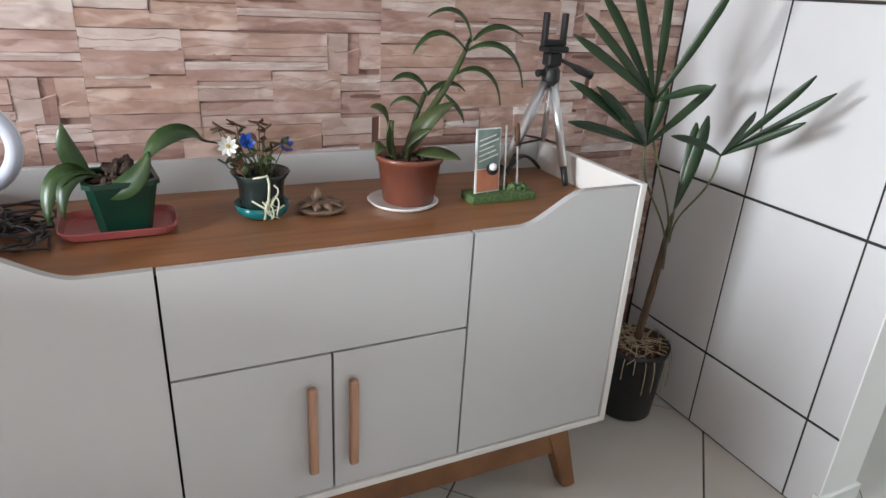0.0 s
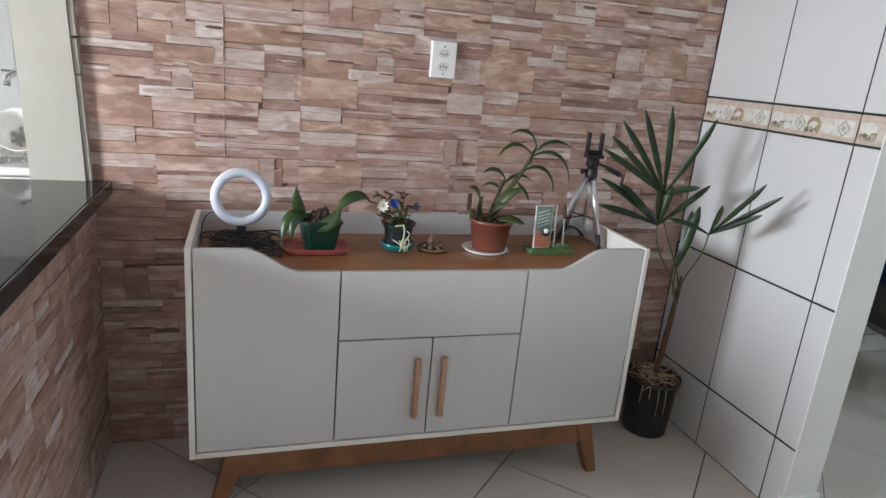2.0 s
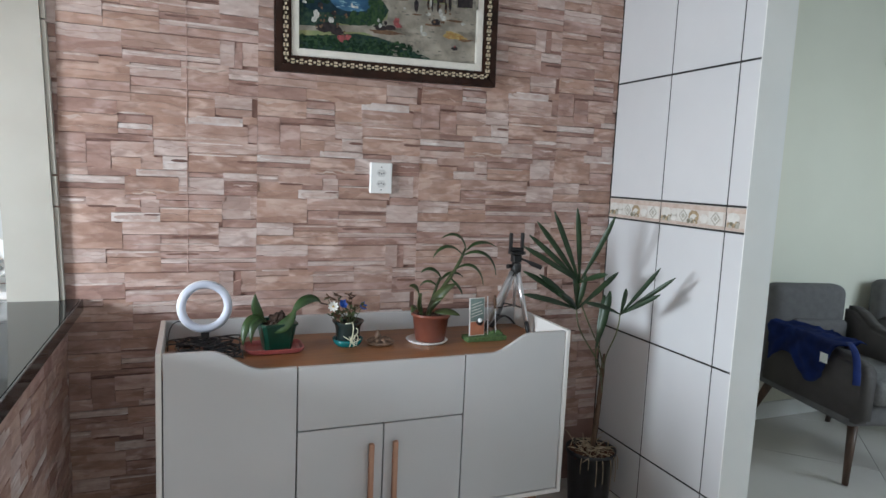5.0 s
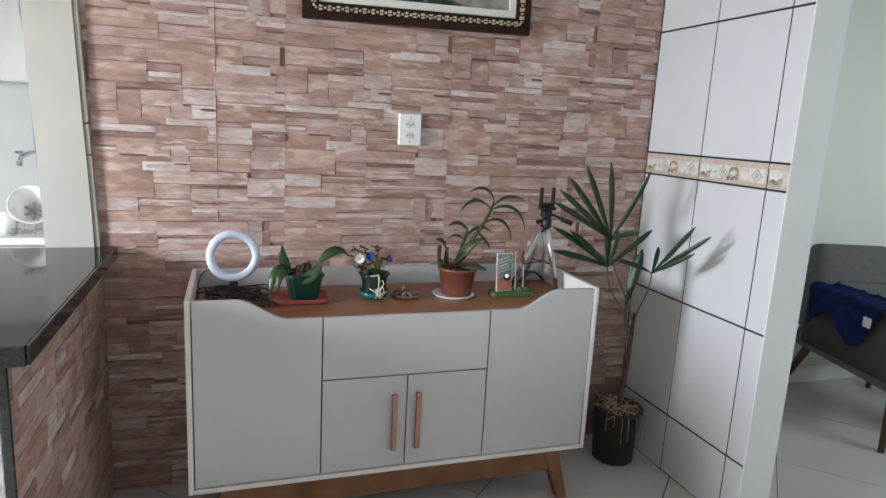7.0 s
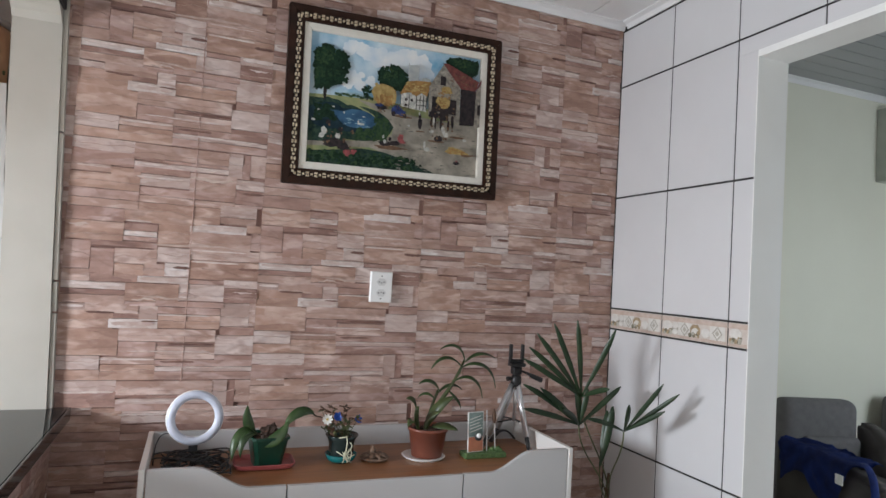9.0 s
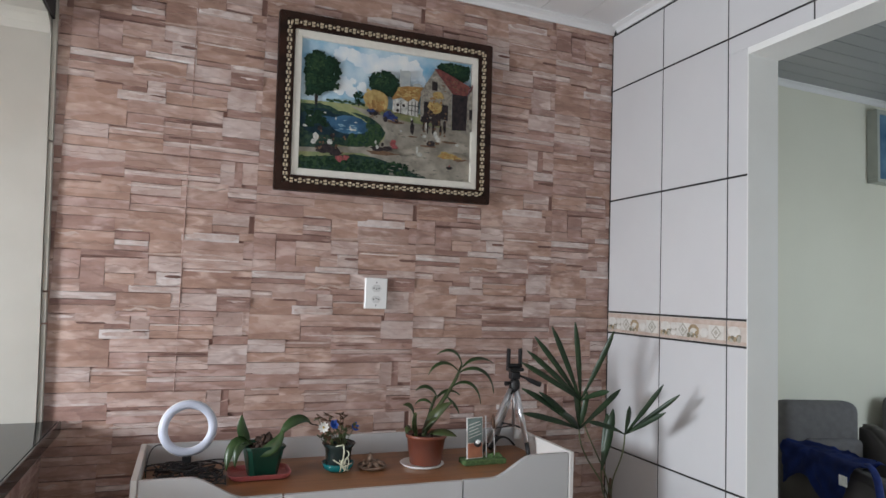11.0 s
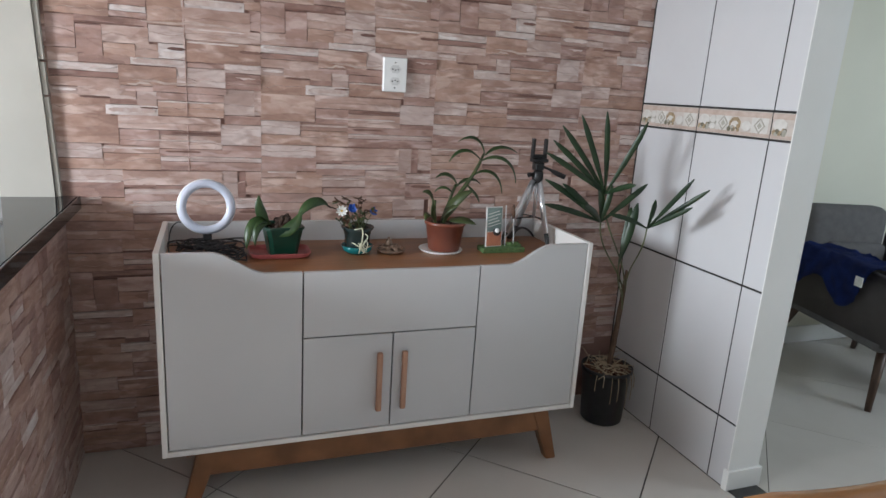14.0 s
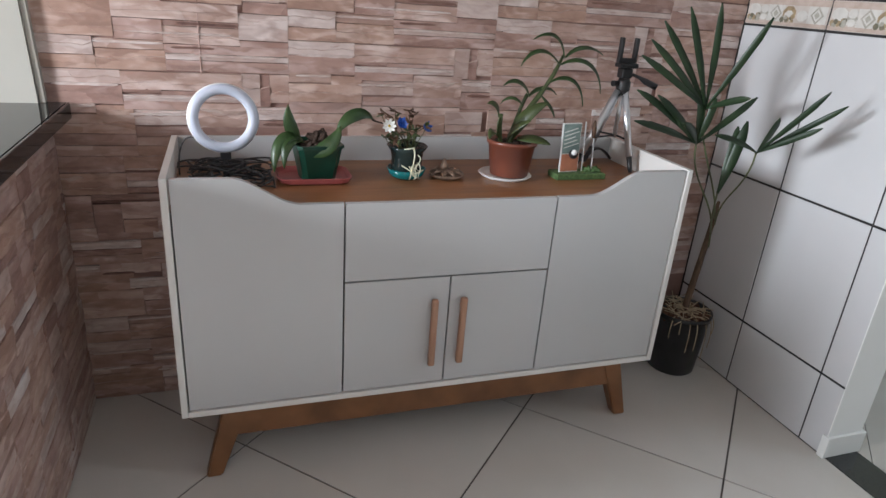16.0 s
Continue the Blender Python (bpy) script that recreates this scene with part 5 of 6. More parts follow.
for a in (248, 262, 283, 215, 318, 231, 300):
    c, s = math.cos(radians(a)), math.sin(radians(a))
    part("straw", tube(curve_pts((BX + 0.08 * c, BY + 0.08 * s, 0.235), (BX + 0.112 * c, BY + 0.112 * s, 0.245), (BX + 0.118 * c, BY + 0.118 * s, 0.19), (BX + (0.113) * c, BY + 0.113 * s, 0.09 + 0.0011 * ((a * 7) % 90)), 8), 0.0016, 4), M_STRAW, pl)
part("stem", tube(curve_pts((BX + 0.005, BY, 0.20), (BX + 0.01, BY - 0.01, 0.35), (BX + 0.005, BY - 0.03, 0.50), (BX - 0.010, BY - 0.055, 0.66), 12), [0.0135, 0.012, 0.0115, 0.0125, 0.011, 0.0115, 0.010, 0.0105, 0.009, 0.009, 0.0075, 0.005], 12), M_TRUNK, pl, "fibrous brown stem", smooth=True)
C1, C2, C3 = Vector((-0.325, -0.280, 0.965)), Vector((-0.328, -0.280, 0.860)), Vector((-0.226, -0.415, 0.865))
C4 = Vector((-0.302, -0.385, 0.735))
for c, b in ((C1, (BX - 0.012, BY - 0.055, 0.60)), (C2, (BX - 0.008, BY - 0.05, 0.55)), (C3, (BX - 0.008, BY - 0.06, 0.58)), (C4, (BX - 0.01, BY - 0.06, 0.50))):
    b = Vector(b)
    part("leaf_stalk", tube(curve_pts(b, b + Vector((-0.02, -0.01, 0.12)), c - Vector((0.0, 0.0, 0.12)), c, 12), 0.0028, 6), M_STALK, pl, smooth=True)


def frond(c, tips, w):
    """Fingers of one fan leaf, from its hub to each tip, with blunt ends, turned flat to the camera."""
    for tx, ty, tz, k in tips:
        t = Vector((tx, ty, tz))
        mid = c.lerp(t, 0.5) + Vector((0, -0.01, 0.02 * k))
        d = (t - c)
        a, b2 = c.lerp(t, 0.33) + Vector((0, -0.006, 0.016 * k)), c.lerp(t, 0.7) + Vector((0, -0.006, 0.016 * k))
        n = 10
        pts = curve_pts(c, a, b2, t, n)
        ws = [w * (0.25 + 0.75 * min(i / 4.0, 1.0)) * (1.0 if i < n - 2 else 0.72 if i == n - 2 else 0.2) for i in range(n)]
        to_camera = Vector((-1.3, -2.2, 1.4)) - mid
        part("leaf", leaf(pts, ws, side=d.cross(to_camera).normalized(), fold=0.35), M_PALM, pl, smooth=True)


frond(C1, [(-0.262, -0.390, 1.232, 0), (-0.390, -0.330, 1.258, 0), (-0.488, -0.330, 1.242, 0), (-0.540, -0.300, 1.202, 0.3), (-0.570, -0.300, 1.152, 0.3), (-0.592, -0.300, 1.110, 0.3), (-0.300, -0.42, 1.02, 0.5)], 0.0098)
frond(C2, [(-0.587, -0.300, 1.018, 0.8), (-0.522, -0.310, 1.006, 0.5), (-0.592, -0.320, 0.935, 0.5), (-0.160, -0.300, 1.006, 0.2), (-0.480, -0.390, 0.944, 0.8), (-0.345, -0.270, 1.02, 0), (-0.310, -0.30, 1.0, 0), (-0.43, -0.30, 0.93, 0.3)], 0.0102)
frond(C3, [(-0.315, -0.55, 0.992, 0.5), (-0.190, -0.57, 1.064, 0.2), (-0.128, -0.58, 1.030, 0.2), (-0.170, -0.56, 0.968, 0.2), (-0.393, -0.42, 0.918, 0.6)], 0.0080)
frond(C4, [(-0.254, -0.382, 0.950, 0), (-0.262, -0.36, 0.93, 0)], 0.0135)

# ---- counter end and kitchen beyond the hatch ----
structure("trim_counter_end", box(-2.116, -2.100, -0.975, -0.966, 0.0, 0.866, 0.001), M_GRANITE, "black granite edge strip on the half wall", "trim")
structure("wall_end_tile", boxes([(-2.25, -2.118, -0.974, -0.966, z0 + 0.002, z1 - 0.002) for z0, z1 in ((0, 0.24), (0.24, 0.48), (0.48, 0.72), (0.72, 0.866))]
          + [(-2.25, -2.13, -0.980, -0.974, z + 0.05, z + 0.07) for z in (0.05, 0.12, 0.3, 0.37, 0.54, 0.61)], 0.002), M_TILE, "white ribbed tile on the half wall's end", "tile")
kc = thing("kitchen_unit", (-2.75, 0.6, 0), "white kitchen base unit under a pale worktop", "cabinet")
part("body", box(-3.25, -2.27, 0.32, 0.89, 0.0, 0.85, 0.003), M_KITCHEN, kc)
for i in range(2):
    dd = part("door", box(-3.24 + i * 0.485, -2.765 + i * 0.485, 0.302, 0.319, 0.08, 0.84, 0.003), M_KITCHEN, kc)
    part("handle", tube([(-2.81 + i * 0.10, 0.292, 0.62), (-2.81 + i * 0.10, 0.292, 0.74)], 0.005), M_CHROME, dd)
kw = thing("kitchen_worktop", (-2.75, 0.6, 0.85), "pale stone kitchen worktop", "worktop")
part("slab", box(-3.25, -2.265, 0.28, 0.892, 0.851, 0.878, 0.003), M_KITCHEN, kw)
wc = thing("wall_cabinet", (-2.72, 0.74, 1.436), "white kitchen wall cabinet", "cabinet")
part("body", box(-3.2, -2.262, 0.57, 0.892, 1.436, 2.04, 0.003), M_KITCHEN, wc)
for i in range(2):
    dd = part("door", box(-3.19 + i * 0.465, -2.73 + i * 0.465, 0.553, 0.5695, 1.442, 2.034, 0.003), M_KITCHEN, wc)
    part("handle", tube([(-2.76 + i * 0.08, 0.545, 1.50), (-2.76 + i * 0.08, 0.545, 1.60)], 0.005), M_CHROME, dd)
M_CLAY = mat("peach_clay", (0.55, 0.33, 0.20), (0.45, 0.25, 0.14), rough=0.6, scale=12, bump=0.1)
cj = thing("clay_jar", (-2.62, 0.72, 2.04), "large peach jar with green leaf motifs and a silver rim", "jar")
JP = [(0, 0), (0.125, 0), (0.148, 0.03), (0.152, 0.14), (0.145, 0.22), (0.13, 0.245), (0, 0.245)]
part("body", lathe(JP, (-2.62, 0.72, 2.041), 36), M_CLAY, cj, smooth=True)
part("rim", lathe([(0.132, 0.243), (0.150, 0.250), (0.152, 0.262), (0.140, 0.268), (0.0, 0.270)], (-2.62, 0.72, 2.041), 36), M_ALU, cj, "silver metal rim", smooth=True)
jg = random.Random(9)
M_LEAFY = mat("olive_leaf_motif", (0.10, 0.13, 0.05), (0.05, 0.08, 0.03), rough=0.5, scale=40)
for i in range(26):
    a, h = radians(jg.uniform(215, 350)), jg.uniform(0.05, 0.16)
    c, d = Vector((math.cos(a), math.sin(a), 0)), Vector((-math.sin(a), math.cos(a), 0))
    up = Vector((0, 0, 1))
    q, r = Vector((-2.62, 0.72, 2.041 + h)) + c * 0.1505, jg.uniform(0.007, 0.013)
    tw = jg.uniform(0, 3.1)
    bm = prism([q + d * r * math.cos(tw + k * math.pi / 4) * (1.0 if k % 2 else 0.6) + up * r * math.sin(tw + k * math.pi / 4) for k in range(8)], 0.0025, c)
    part("leaf_motif", bm, M_LEAFY, cj)
tp = thing("wall_tap", (-2.52, 0.88, 1.12), "chrome tap on the kitchen wall", "tap")
part("spout", tube([(-2.47, 0.897, 1.135), (-2.47, 0.84, 1.150), (-2.49, 0.78, 1.155), (-2.52, 0.74, 1.135), (-2.525, 0.73, 1.10)], [0.012, 0.011, 0.0105, 0.0105, 0.012], 12), M_CHROME, tp, smooth=True)
part("lever", box(-2.535, -2.50, 0.715, 0.745, 1.150, 1.162, 0.004), M_CHROME, tp)
jb = thing("plastic_bowl", (-2.40, 0.40, 0.878), "white plastic bowl propped in a drainer", "bowl")
bw = lathe([(0, 0.0), (0.035, 0.0), (0.066, 0.05), (0.076, 0.085), (0.073, 0.086), (0.062, 0.05), (0.032, 0.006), (0, 0.006)], (0, 0, 0), 32)
bmesh.ops.transform(bw, matrix=pose(-2.402, 0.425, 0.952, 62, 0, 8), verts=bw.verts)
part("shell", bw, M_WHITE, jb, smooth=True)
sr = bmesh.new()
for k in range(3):
    box(-0.004, 0.004, -0.034, 0.034, 0.008, 0.016, 0, sr)
    bmesh.ops.rotate(sr, cent=(0, 0, 0), matrix=Matrix.Rotation(radians(60), 3, "Z"), verts=sr.verts)
bmesh.ops.transform(sr, matrix=pose(-2.402, 0.425, 0.952, 62, 0, 8), verts=sr.verts)
part("star_rib", sr, mat("grey_plastic", (0.35, 0.35, 0.34), rough=0.4), jb, "grey star-shaped rib")
dr = thing("dish_drainer", (-2.42, 0.42, 0.878), "chrome wire dish drainer on the worktop", "drainer")
for x in (-2.50, -2.46, -2.42, -2.38, -2.34):
    part("wire", tube(curve_pts((x, 0.33, 0.881), (x, 0.33, 0.94), (x, 0.50, 0.94), (x, 0.50, 0.881), 10), 0.002, 6), M_CHROME, dr, smooth=True)
for y in (0.335, 0.495):
    part("wire", tube([(-2.51, y, 0.90), (-2.33, y, 0.90)], 0.002, 6), M_CHROME, dr)
cu = thing("plastic_jug", (-2.475, 0.36, 0.878), "translucent white plastic jug", "jug")
part("body", lathe([(0, 0), (0.035, 0), (0.042, 0.09), (0.04, 0.09), (0.033, 0.004), (0, 0.004)], (-2.482, 0.36, 0.878), 24), M_WHITE, cu, smooth=True)

# ---- sitting room: armchair, cloth, picture ----
M_FABRIC = mat("dark_grey_upholstery", (0.15, 0.145, 0.145), (0.125, 0.12, 0.12), rough=0.9, scale=30, bump=0.2, bscale=350)
# Side panels darker and browner, the shade on them put into the colour.
M_SIDE = mat("shaded_brown_grey_side", (0.075, 0.066, 0.064), (0.055, 0.048, 0.046), rough=0.6, scale=8, bump=0.15, bscale=200)
M_DARKWOOD = mat("dark_brown_wood", (0.10, 0.055, 0.035), (0.06, 0.032, 0.02), rough=0.45, scale=12, stretch=(4, 4, 0.6), bump=0.1)
AM = Matrix.Translation((1.11, -0.44, 0)) @ pose(0, 0, 0, 0, 0, -14)
arm = thing("armchair", (1.11, -0.44, 0), "dark grey upholstered armchair on slim wooden legs", "armchair", "armchairs in the sitting room")


def in_chair(bm):
    bmesh.ops.transform(bm, matrix=AM, verts=bm.verts)
    return bm


def cushion(x0, x1, y0, y1, z0, z1, r):
    bm = box(x0, x1, y0, y1, z0, z1, r, segs=4)
    return in_chair(bm)


part("seat_base", cushion(0.00, 0.54, 0.02, 0.72, 0.27, 0.38, 0.025), M_FABRIC, arm, smooth=True)
part("seat_cushion", cushion(0.09, 0.45, -0.02, 0.60, 0.375, 0.50, 0.045), mat("grey_seat_fabric", (0.22, 0.215, 0.215), (0.16, 0.155, 0.155), rough=0.9, scale=60, bump=0.5, bscale=350), arm, "lighter grey seat cushion", smooth=True)
bk = cushion(-0.01, 0.44, 0.60, 0.74, 0.36, 0.845, 0.055)
part("backrest", bk, M_FABRIC, arm, smooth=True)
part("back_cushion", cushion(0.09, 0.42, 0.56, 0.63, 0.48, 0.66, 0.03), M_FABRIC, arm, smooth=True)
for x0, x1, rise in ((-0.015, 0.085, 0.0), (0.45, 0.55, 0.10)):
    ab = bmesh.new()
    prof = [(-0.03, 0.30), (0.66, 0.29), (0.66, 0.63 + rise), (0.57, 0.625 + rise), (0.46, 0.62 + rise * 0.3), (0.15, 0.605), (0.0, 0.59), (-0.035, 0.55)]
    a = [ab.verts.new((x0, y, z)) for y, z in prof]
    b = [ab.verts.new((x1, y, z)) for y, z in prof]
    ab.faces.new(a)
    ab.faces.new(b[::-1])
    for i in range(len(a)):
        ab.faces.new((a[i], b[i], b[(i + 1) % len(a)], a[(i + 1) % len(a)]))
    bmesh.ops.recalc_face_normals(ab, faces=ab.faces)
    bmesh.ops.bevel(ab, geom=ab.edges[:], offset=0.022, segments=3, affect="EDGES")
    part("arm", in_chair(ab), M_SIDE, arm, "dark side panel", smooth=True)
for (x, y), (fx, fy) in (((0.06, 0.06), (0.0, 0.0)), ((0.48, 0.06), (0.54, 0.0)), ((0.06, 0.66), (0.015, 0.795)), ((0.48, 0.66), (0.525, 0.76))):
    part("leg", in_chair(tube([(x, y, 0.29), (fx + (x - fx) * 0.02, fy + (y - fy) * 0.02, 0.0)], [0.024, 0.014], 10)), M_DARKWOOD, arm, "tapered wooden leg", smooth=True)

copy_thing(arm, pose(2.00, -0.44, 0))

M_BLUE = mat("royal_blue_cloth", (0.010, 0.032, 0.19), (0.005, 0.015, 0.09), rough=0.85, scale=14, bump=0.4, bscale=200)
cl = thing("blue_cloth", (1.17, -0.10, 0.6), "crumpled royal blue cloth thrown over the armchair's arm", "cloth")


def drape():
    """A crumpled cloth that lies over the arm and hangs down its outer side."""
    bm = bmesh.new()
    nu, nv = 26, 26
    grid = []
    for i in range(nu + 1):
        row = []
        for j in range(nv + 1):
            u, v = i / nu, j / nv
            y = 0.12 + 0.46 * u + 0.05 * math.sin(5 * v) * (u - 0.5)
            s = v * (0.33 + 0.05 * math.sin(7 * u))
            if s < 0.17:
                x, z = 0.14 - s, 0.636
            else:
                x, z = -0.034 - 0.02 * math.sin(min((s - 0.17) * 9, 1.5)), 0.636 - (s - 0.17)
            n = noise.noise(Vector((u * 5, v * 5, 1.7)))
            n2 = noise.noise(Vector((u * 11, v * 9, 4.1)))
            lift = 0.020 * abs(n) + 0.010 * abs(n2)
            if s < 0.17:
                z += lift * 1.4
            else:
                x -= lift
            row.append(bm.verts.new((x, y, z)))
        grid.append(row)
    for i in range(nu):
        for j in range(nv):
            bm.faces.new((grid[i][j], grid[i + 1][j], grid[i + 1][j + 1], grid[i][j + 1]))
    r = bmesh.ops.solidify(bm, geom=bm.faces[:], thickness=0.004)
    return in_chair(bm)


ORIGIN[cl] = Vector((1.17, -0.10, 0.6))
part("sheet", drape(), M_BLUE, cl, smooth=True)
part("strap", in_chair(tube(curve_pts((0.02, 0.10, 0.655), (-0.03, 0.0, 0.66), (-0.045, -0.04, 0.62), (-0.05, -0.05, 0.50), 12), 0.016, 8, flat=0.4)), M_BLUE, cl, smooth=True)
part("care_label", in_chair(box(-0.085, -0.080, 0.10, 0.145, 0.555, 0.60, 0.0005)), M_PETALW, cl, "small white care label")

lp = thing("wall_picture", (2.46, 0.316, 2.355), "small blue picture in a deep white frame", "picture")
part("frame", boxes([(2.15, 2.77, 0.252, 0.318, 2.558, 2.582), (2.15, 2.77, 0.252, 0.318, 2.128, 2.152), (2.15, 2.174, 0.252, 0.318, 2.152, 2.558), (2.746, 2.77, 0.252, 0.318, 2.152, 2.558)], 0.003), mat("grey_white_frame", (0.48, 0.50, 0.45), (0.40, 0.42, 0.38), rough=0.5), lp)
part("print", box(2.173, 2.747, 0.268, 0.31, 2.151, 2.559), paint("blue_sea", (0.20, 0.34, 0.46), (0.03, 0.09, 0.18), 5), lp, "blurred blue seascape print")

# ---- wooden dining chair ----
M_CHAIR = mat("honey_varnished_wood", (0.36, 0.17, 0.06), (0.22, 0.095, 0.032), rough=0.25, scale=8, stretch=(1, 5, 5), bump=0.05, bscale=40, coat=0.3)
dc = thing("dining_chair", (-0.895, -1.93, 0), "honey varnished wooden dining chair with a curved top rail", "chair")


def top_rail():
    bm = bmesh.new()
    n, rows = 14, []
    for i in range(n + 1):
        t = i / n
        x = -1.130 + 0.47 * t
        bow = -0.035 * (1 - (2 * t - 1) ** 2)
        e = abs(2 * t - 1)
        drop = 0.035 * max(0, e - 0.75) / 0.25 * max(0, e - 0.75) / 0.25
        rows.append([bm.verts.new((x, -1.742 + bow + dy, z)) for dy, z in ((-0.014, 0.765 + drop * 0.4), (0.014, 0.765 + drop * 0.4), (0.016, 0.852 - drop), (0.008, 0.862 - drop), (-0.008, 0.862 - drop), (-0.016, 0.852 - drop))])
    for a, b in zip(rows, rows[1:]):
        for k in range(6):
            bm.faces.new((a[k], a[(k + 1) % 6], b[(k + 1) % 6], b[k]))
    bm.faces.new(rows[0])
    bm.faces.new(rows[-1][::-1])
    bmesh.ops.recalc_face_normals(bm, faces=bm.faces)
    return bm


part("top_rail", top_rail(), M_CHAIR, dc, smooth=True)
part("seat", box(-1.120, -0.680, -2.17, -1.77, 0.43, 0.46, 0.010, segs=3), M_CHAIR, dc)
for x in (-1.100, -0.700):
    part("back_post", tube([(x, -1.775, 0.0), (x, -1.785, 0.45), (x, -1.748, 0.79)], [0.016, 0.019, 0.016], 10), M_CHAIR, dc, smooth=True)
    part("leg", tube([(x, -2.14, 0.0), (x, -2.14, 0.435)], [0.015, 0.019], 10), M_CHAIR, dc, smooth=True)
for i in range(4):
    x = -1.015 + i * 0.08
    part("back_slat", tube([(x, -1.790, 0.455), (x, -1.772, 0.77)], 0.009, 8), M_CHAIR, dc, smooth=True)


# ---- pieces: floor tiles, wall tiles, stones ----
def slab_mesh(name, size_a, size_b, depth, inset, material, a, b, n):
    """One shared piece: a flat block with eased front edges, in the plane of a and b, proud along n."""
    a, b, n = Vector(a), Vector(b), Vector(n)
    vs = []
    for d, k in ((0.0, 0.0), (depth - inset, 0.0), (depth, inset)):
        for u, v in ((k, k), (size_a - k, k), (size_a - k, size_b - k), (k, size_b - k)):
            vs.append(a * u + b * v + n * d)
    fs = [(8, 9, 10, 11)]
    for r in (0, 4):
        for i in range(4):
            j = (i + 1) % 4
            fs.append((r + i, r + j, r + 4 + j, r + 4 + i))
    if a.cross(b).dot(n) < 0:
        fs = [f[::-1] for f in fs]
    me = bpy.data.meshes.new(name)
    me.from_pydata(vs, [], fs)
    me.materials.append(material)
    return me


def piece(name, me, at, parent):
    ob = new(name, me)
    ob.parent = parent
    ob.location = at
    return ob


def clip(poly, axis, value, keep_less):
    out = []
    for i, p in enumerate(poly):
        q = poly[(i + 1) % len(poly)]
        a, b = p[axis] - value, q[axis] - value
        if keep_less:
            a, b = -a, -b
        if a >= 0:
            out.append(p)
        if (a >= 0) != (b >= 0):
            t = a / (a - b)
            out.append(tuple(p[k] + (q[k] - p[k]) * t for k in (0, 1)))
    return out


def diagonal_floor(parent, x0, x1, y0, y1, corner, turn, step, gap):
    """Square tiles laid aslant: one corner of the grid, the slant of its joints in degrees, and the tile's side."""
    c, s = math.cos(radians(turn)), math.sin(radians(turn))
    h = gap / 2
    for i in range(-12, 13):
        for j in range(-12, 13):
            cells = [(i * step + h, j * step + h), ((i + 1) * step - h, j * step + h), ((i + 1) * step - h, (j + 1) * step - h), (i * step + h, (j + 1) * step - h)]
            poly = [(corner[0] + u * c - v * s, corner[1] + u * s + v * c) for u, v in cells]
            for axis, value, less in ((0, x0, False), (0, x1, True), (1, y0, False), (1, y1, True)):
                poly = clip(poly, axis, value, less) if poly else poly
            if len(poly) < 3:
                continue
            area = sum(p[0] * q[1] - q[0] * p[1] for p, q in zip(poly, poly[1:] + poly[:1])) / 2
            if abs(area) < 2e-4:
                continue
            if area < 0:
                poly = poly[::-1]
            n = len(poly)
            cx, cy = sum(p[0] for p in poly) / n, sum(p[1] for p in poly) / n
            vs = [(p[0] - cx, p[1] - cy, z) for z in (-0.004, 0.0) for p in poly]
            fs = [tuple(range(n, 2 * n))] + [(k, (k + 1) % n, n + (k + 1) % n, n + k) for k in range(n)]
            me = bpy.data.meshes.new("tile")
            me.from_pydata(vs, [], fs)
            me.materials.append(M_FLOOR)
            piece("tile", me, (cx, cy, 0), parent)


diagonal_floor(floor, WEST, -0.001, SOUTH, NORTH, (-0.382, -0.760), 44.4, 0.612, 0.0055)
diagonal_floor(floor_living, 0.131, 4.2, -2.1, 0.319, (0.56, -0.385), 45.0, 0.620, 0.003)

ZR = [0.0, 0.243, 0.721, 1.205, 1.294, 1.780, 2.275, 2.53]
YC = [-0.003, -0.330, -0.660, -0.990, -1.320, -1.650, -1.98, -2.31, -2.64, -2.97, -3.30, -3.63, -3.96]
J, JZ = 0.0025, 0.0036


def tile_rows(parent, x, n, spans, blocked):
    for y1, y0 in spans:
        for r in range(7):
            z0, z1 = ZR[r], ZR[r + 1]
            for a0, a1, b0, b1 in blocked(y0, y1, z0, z1):
                if a1 - a0 < 0.012 or b1 - b0 < 0.012:
                    continue
                me = slab_mesh("tile", a1 - a0 - 2 * J, b1 - b0 - 2 * JZ, 0.006, 0.0012, M_DECOR if r == 3 else M_TILE, (0, 1, 0), (0, 0, 1), n)
                t = piece("decor_tile" if r == 3 else "tile", me, (x, a0 + J, b0 + JZ), parent)
                if r == 3 and y1 > -0.7:
                    decorate(t, a1 - a0 - 2 * J, b1 - b0 - 2 * JZ, y0)


M_DECOR = mat("cream_decor_tile", (0.60, 0.54, 0.49), (0.52, 0.46, 0.41), rough=0.2, scale=30, bump=0.05)
M_DECB = mat("beige_border", (0.56, 0.46, 0.40), (0.47, 0.37, 0.31), rough=0.25, scale=40)
M_DECW = mat("ivory_relief", (0.68, 0.66, 0.62), (0.58, 0.56, 0.52), rough=0.2, scale=40)
M_DECG = mat("grey_green_motif", (0.32, 0.31, 0.26), (0.42, 0.40, 0.35), rough=0.3, scale=60)
M_DECO = mat("ochre_motif", (0.42, 0.32, 0.19), (0.24, 0.17, 0.10), rough=0.3, scale=60)
M_DECL = mat("dark_leaf_motif", (0.13, 0.13, 0.09), (0.20, 0.17, 0.12), rough=0.3, scale=60)


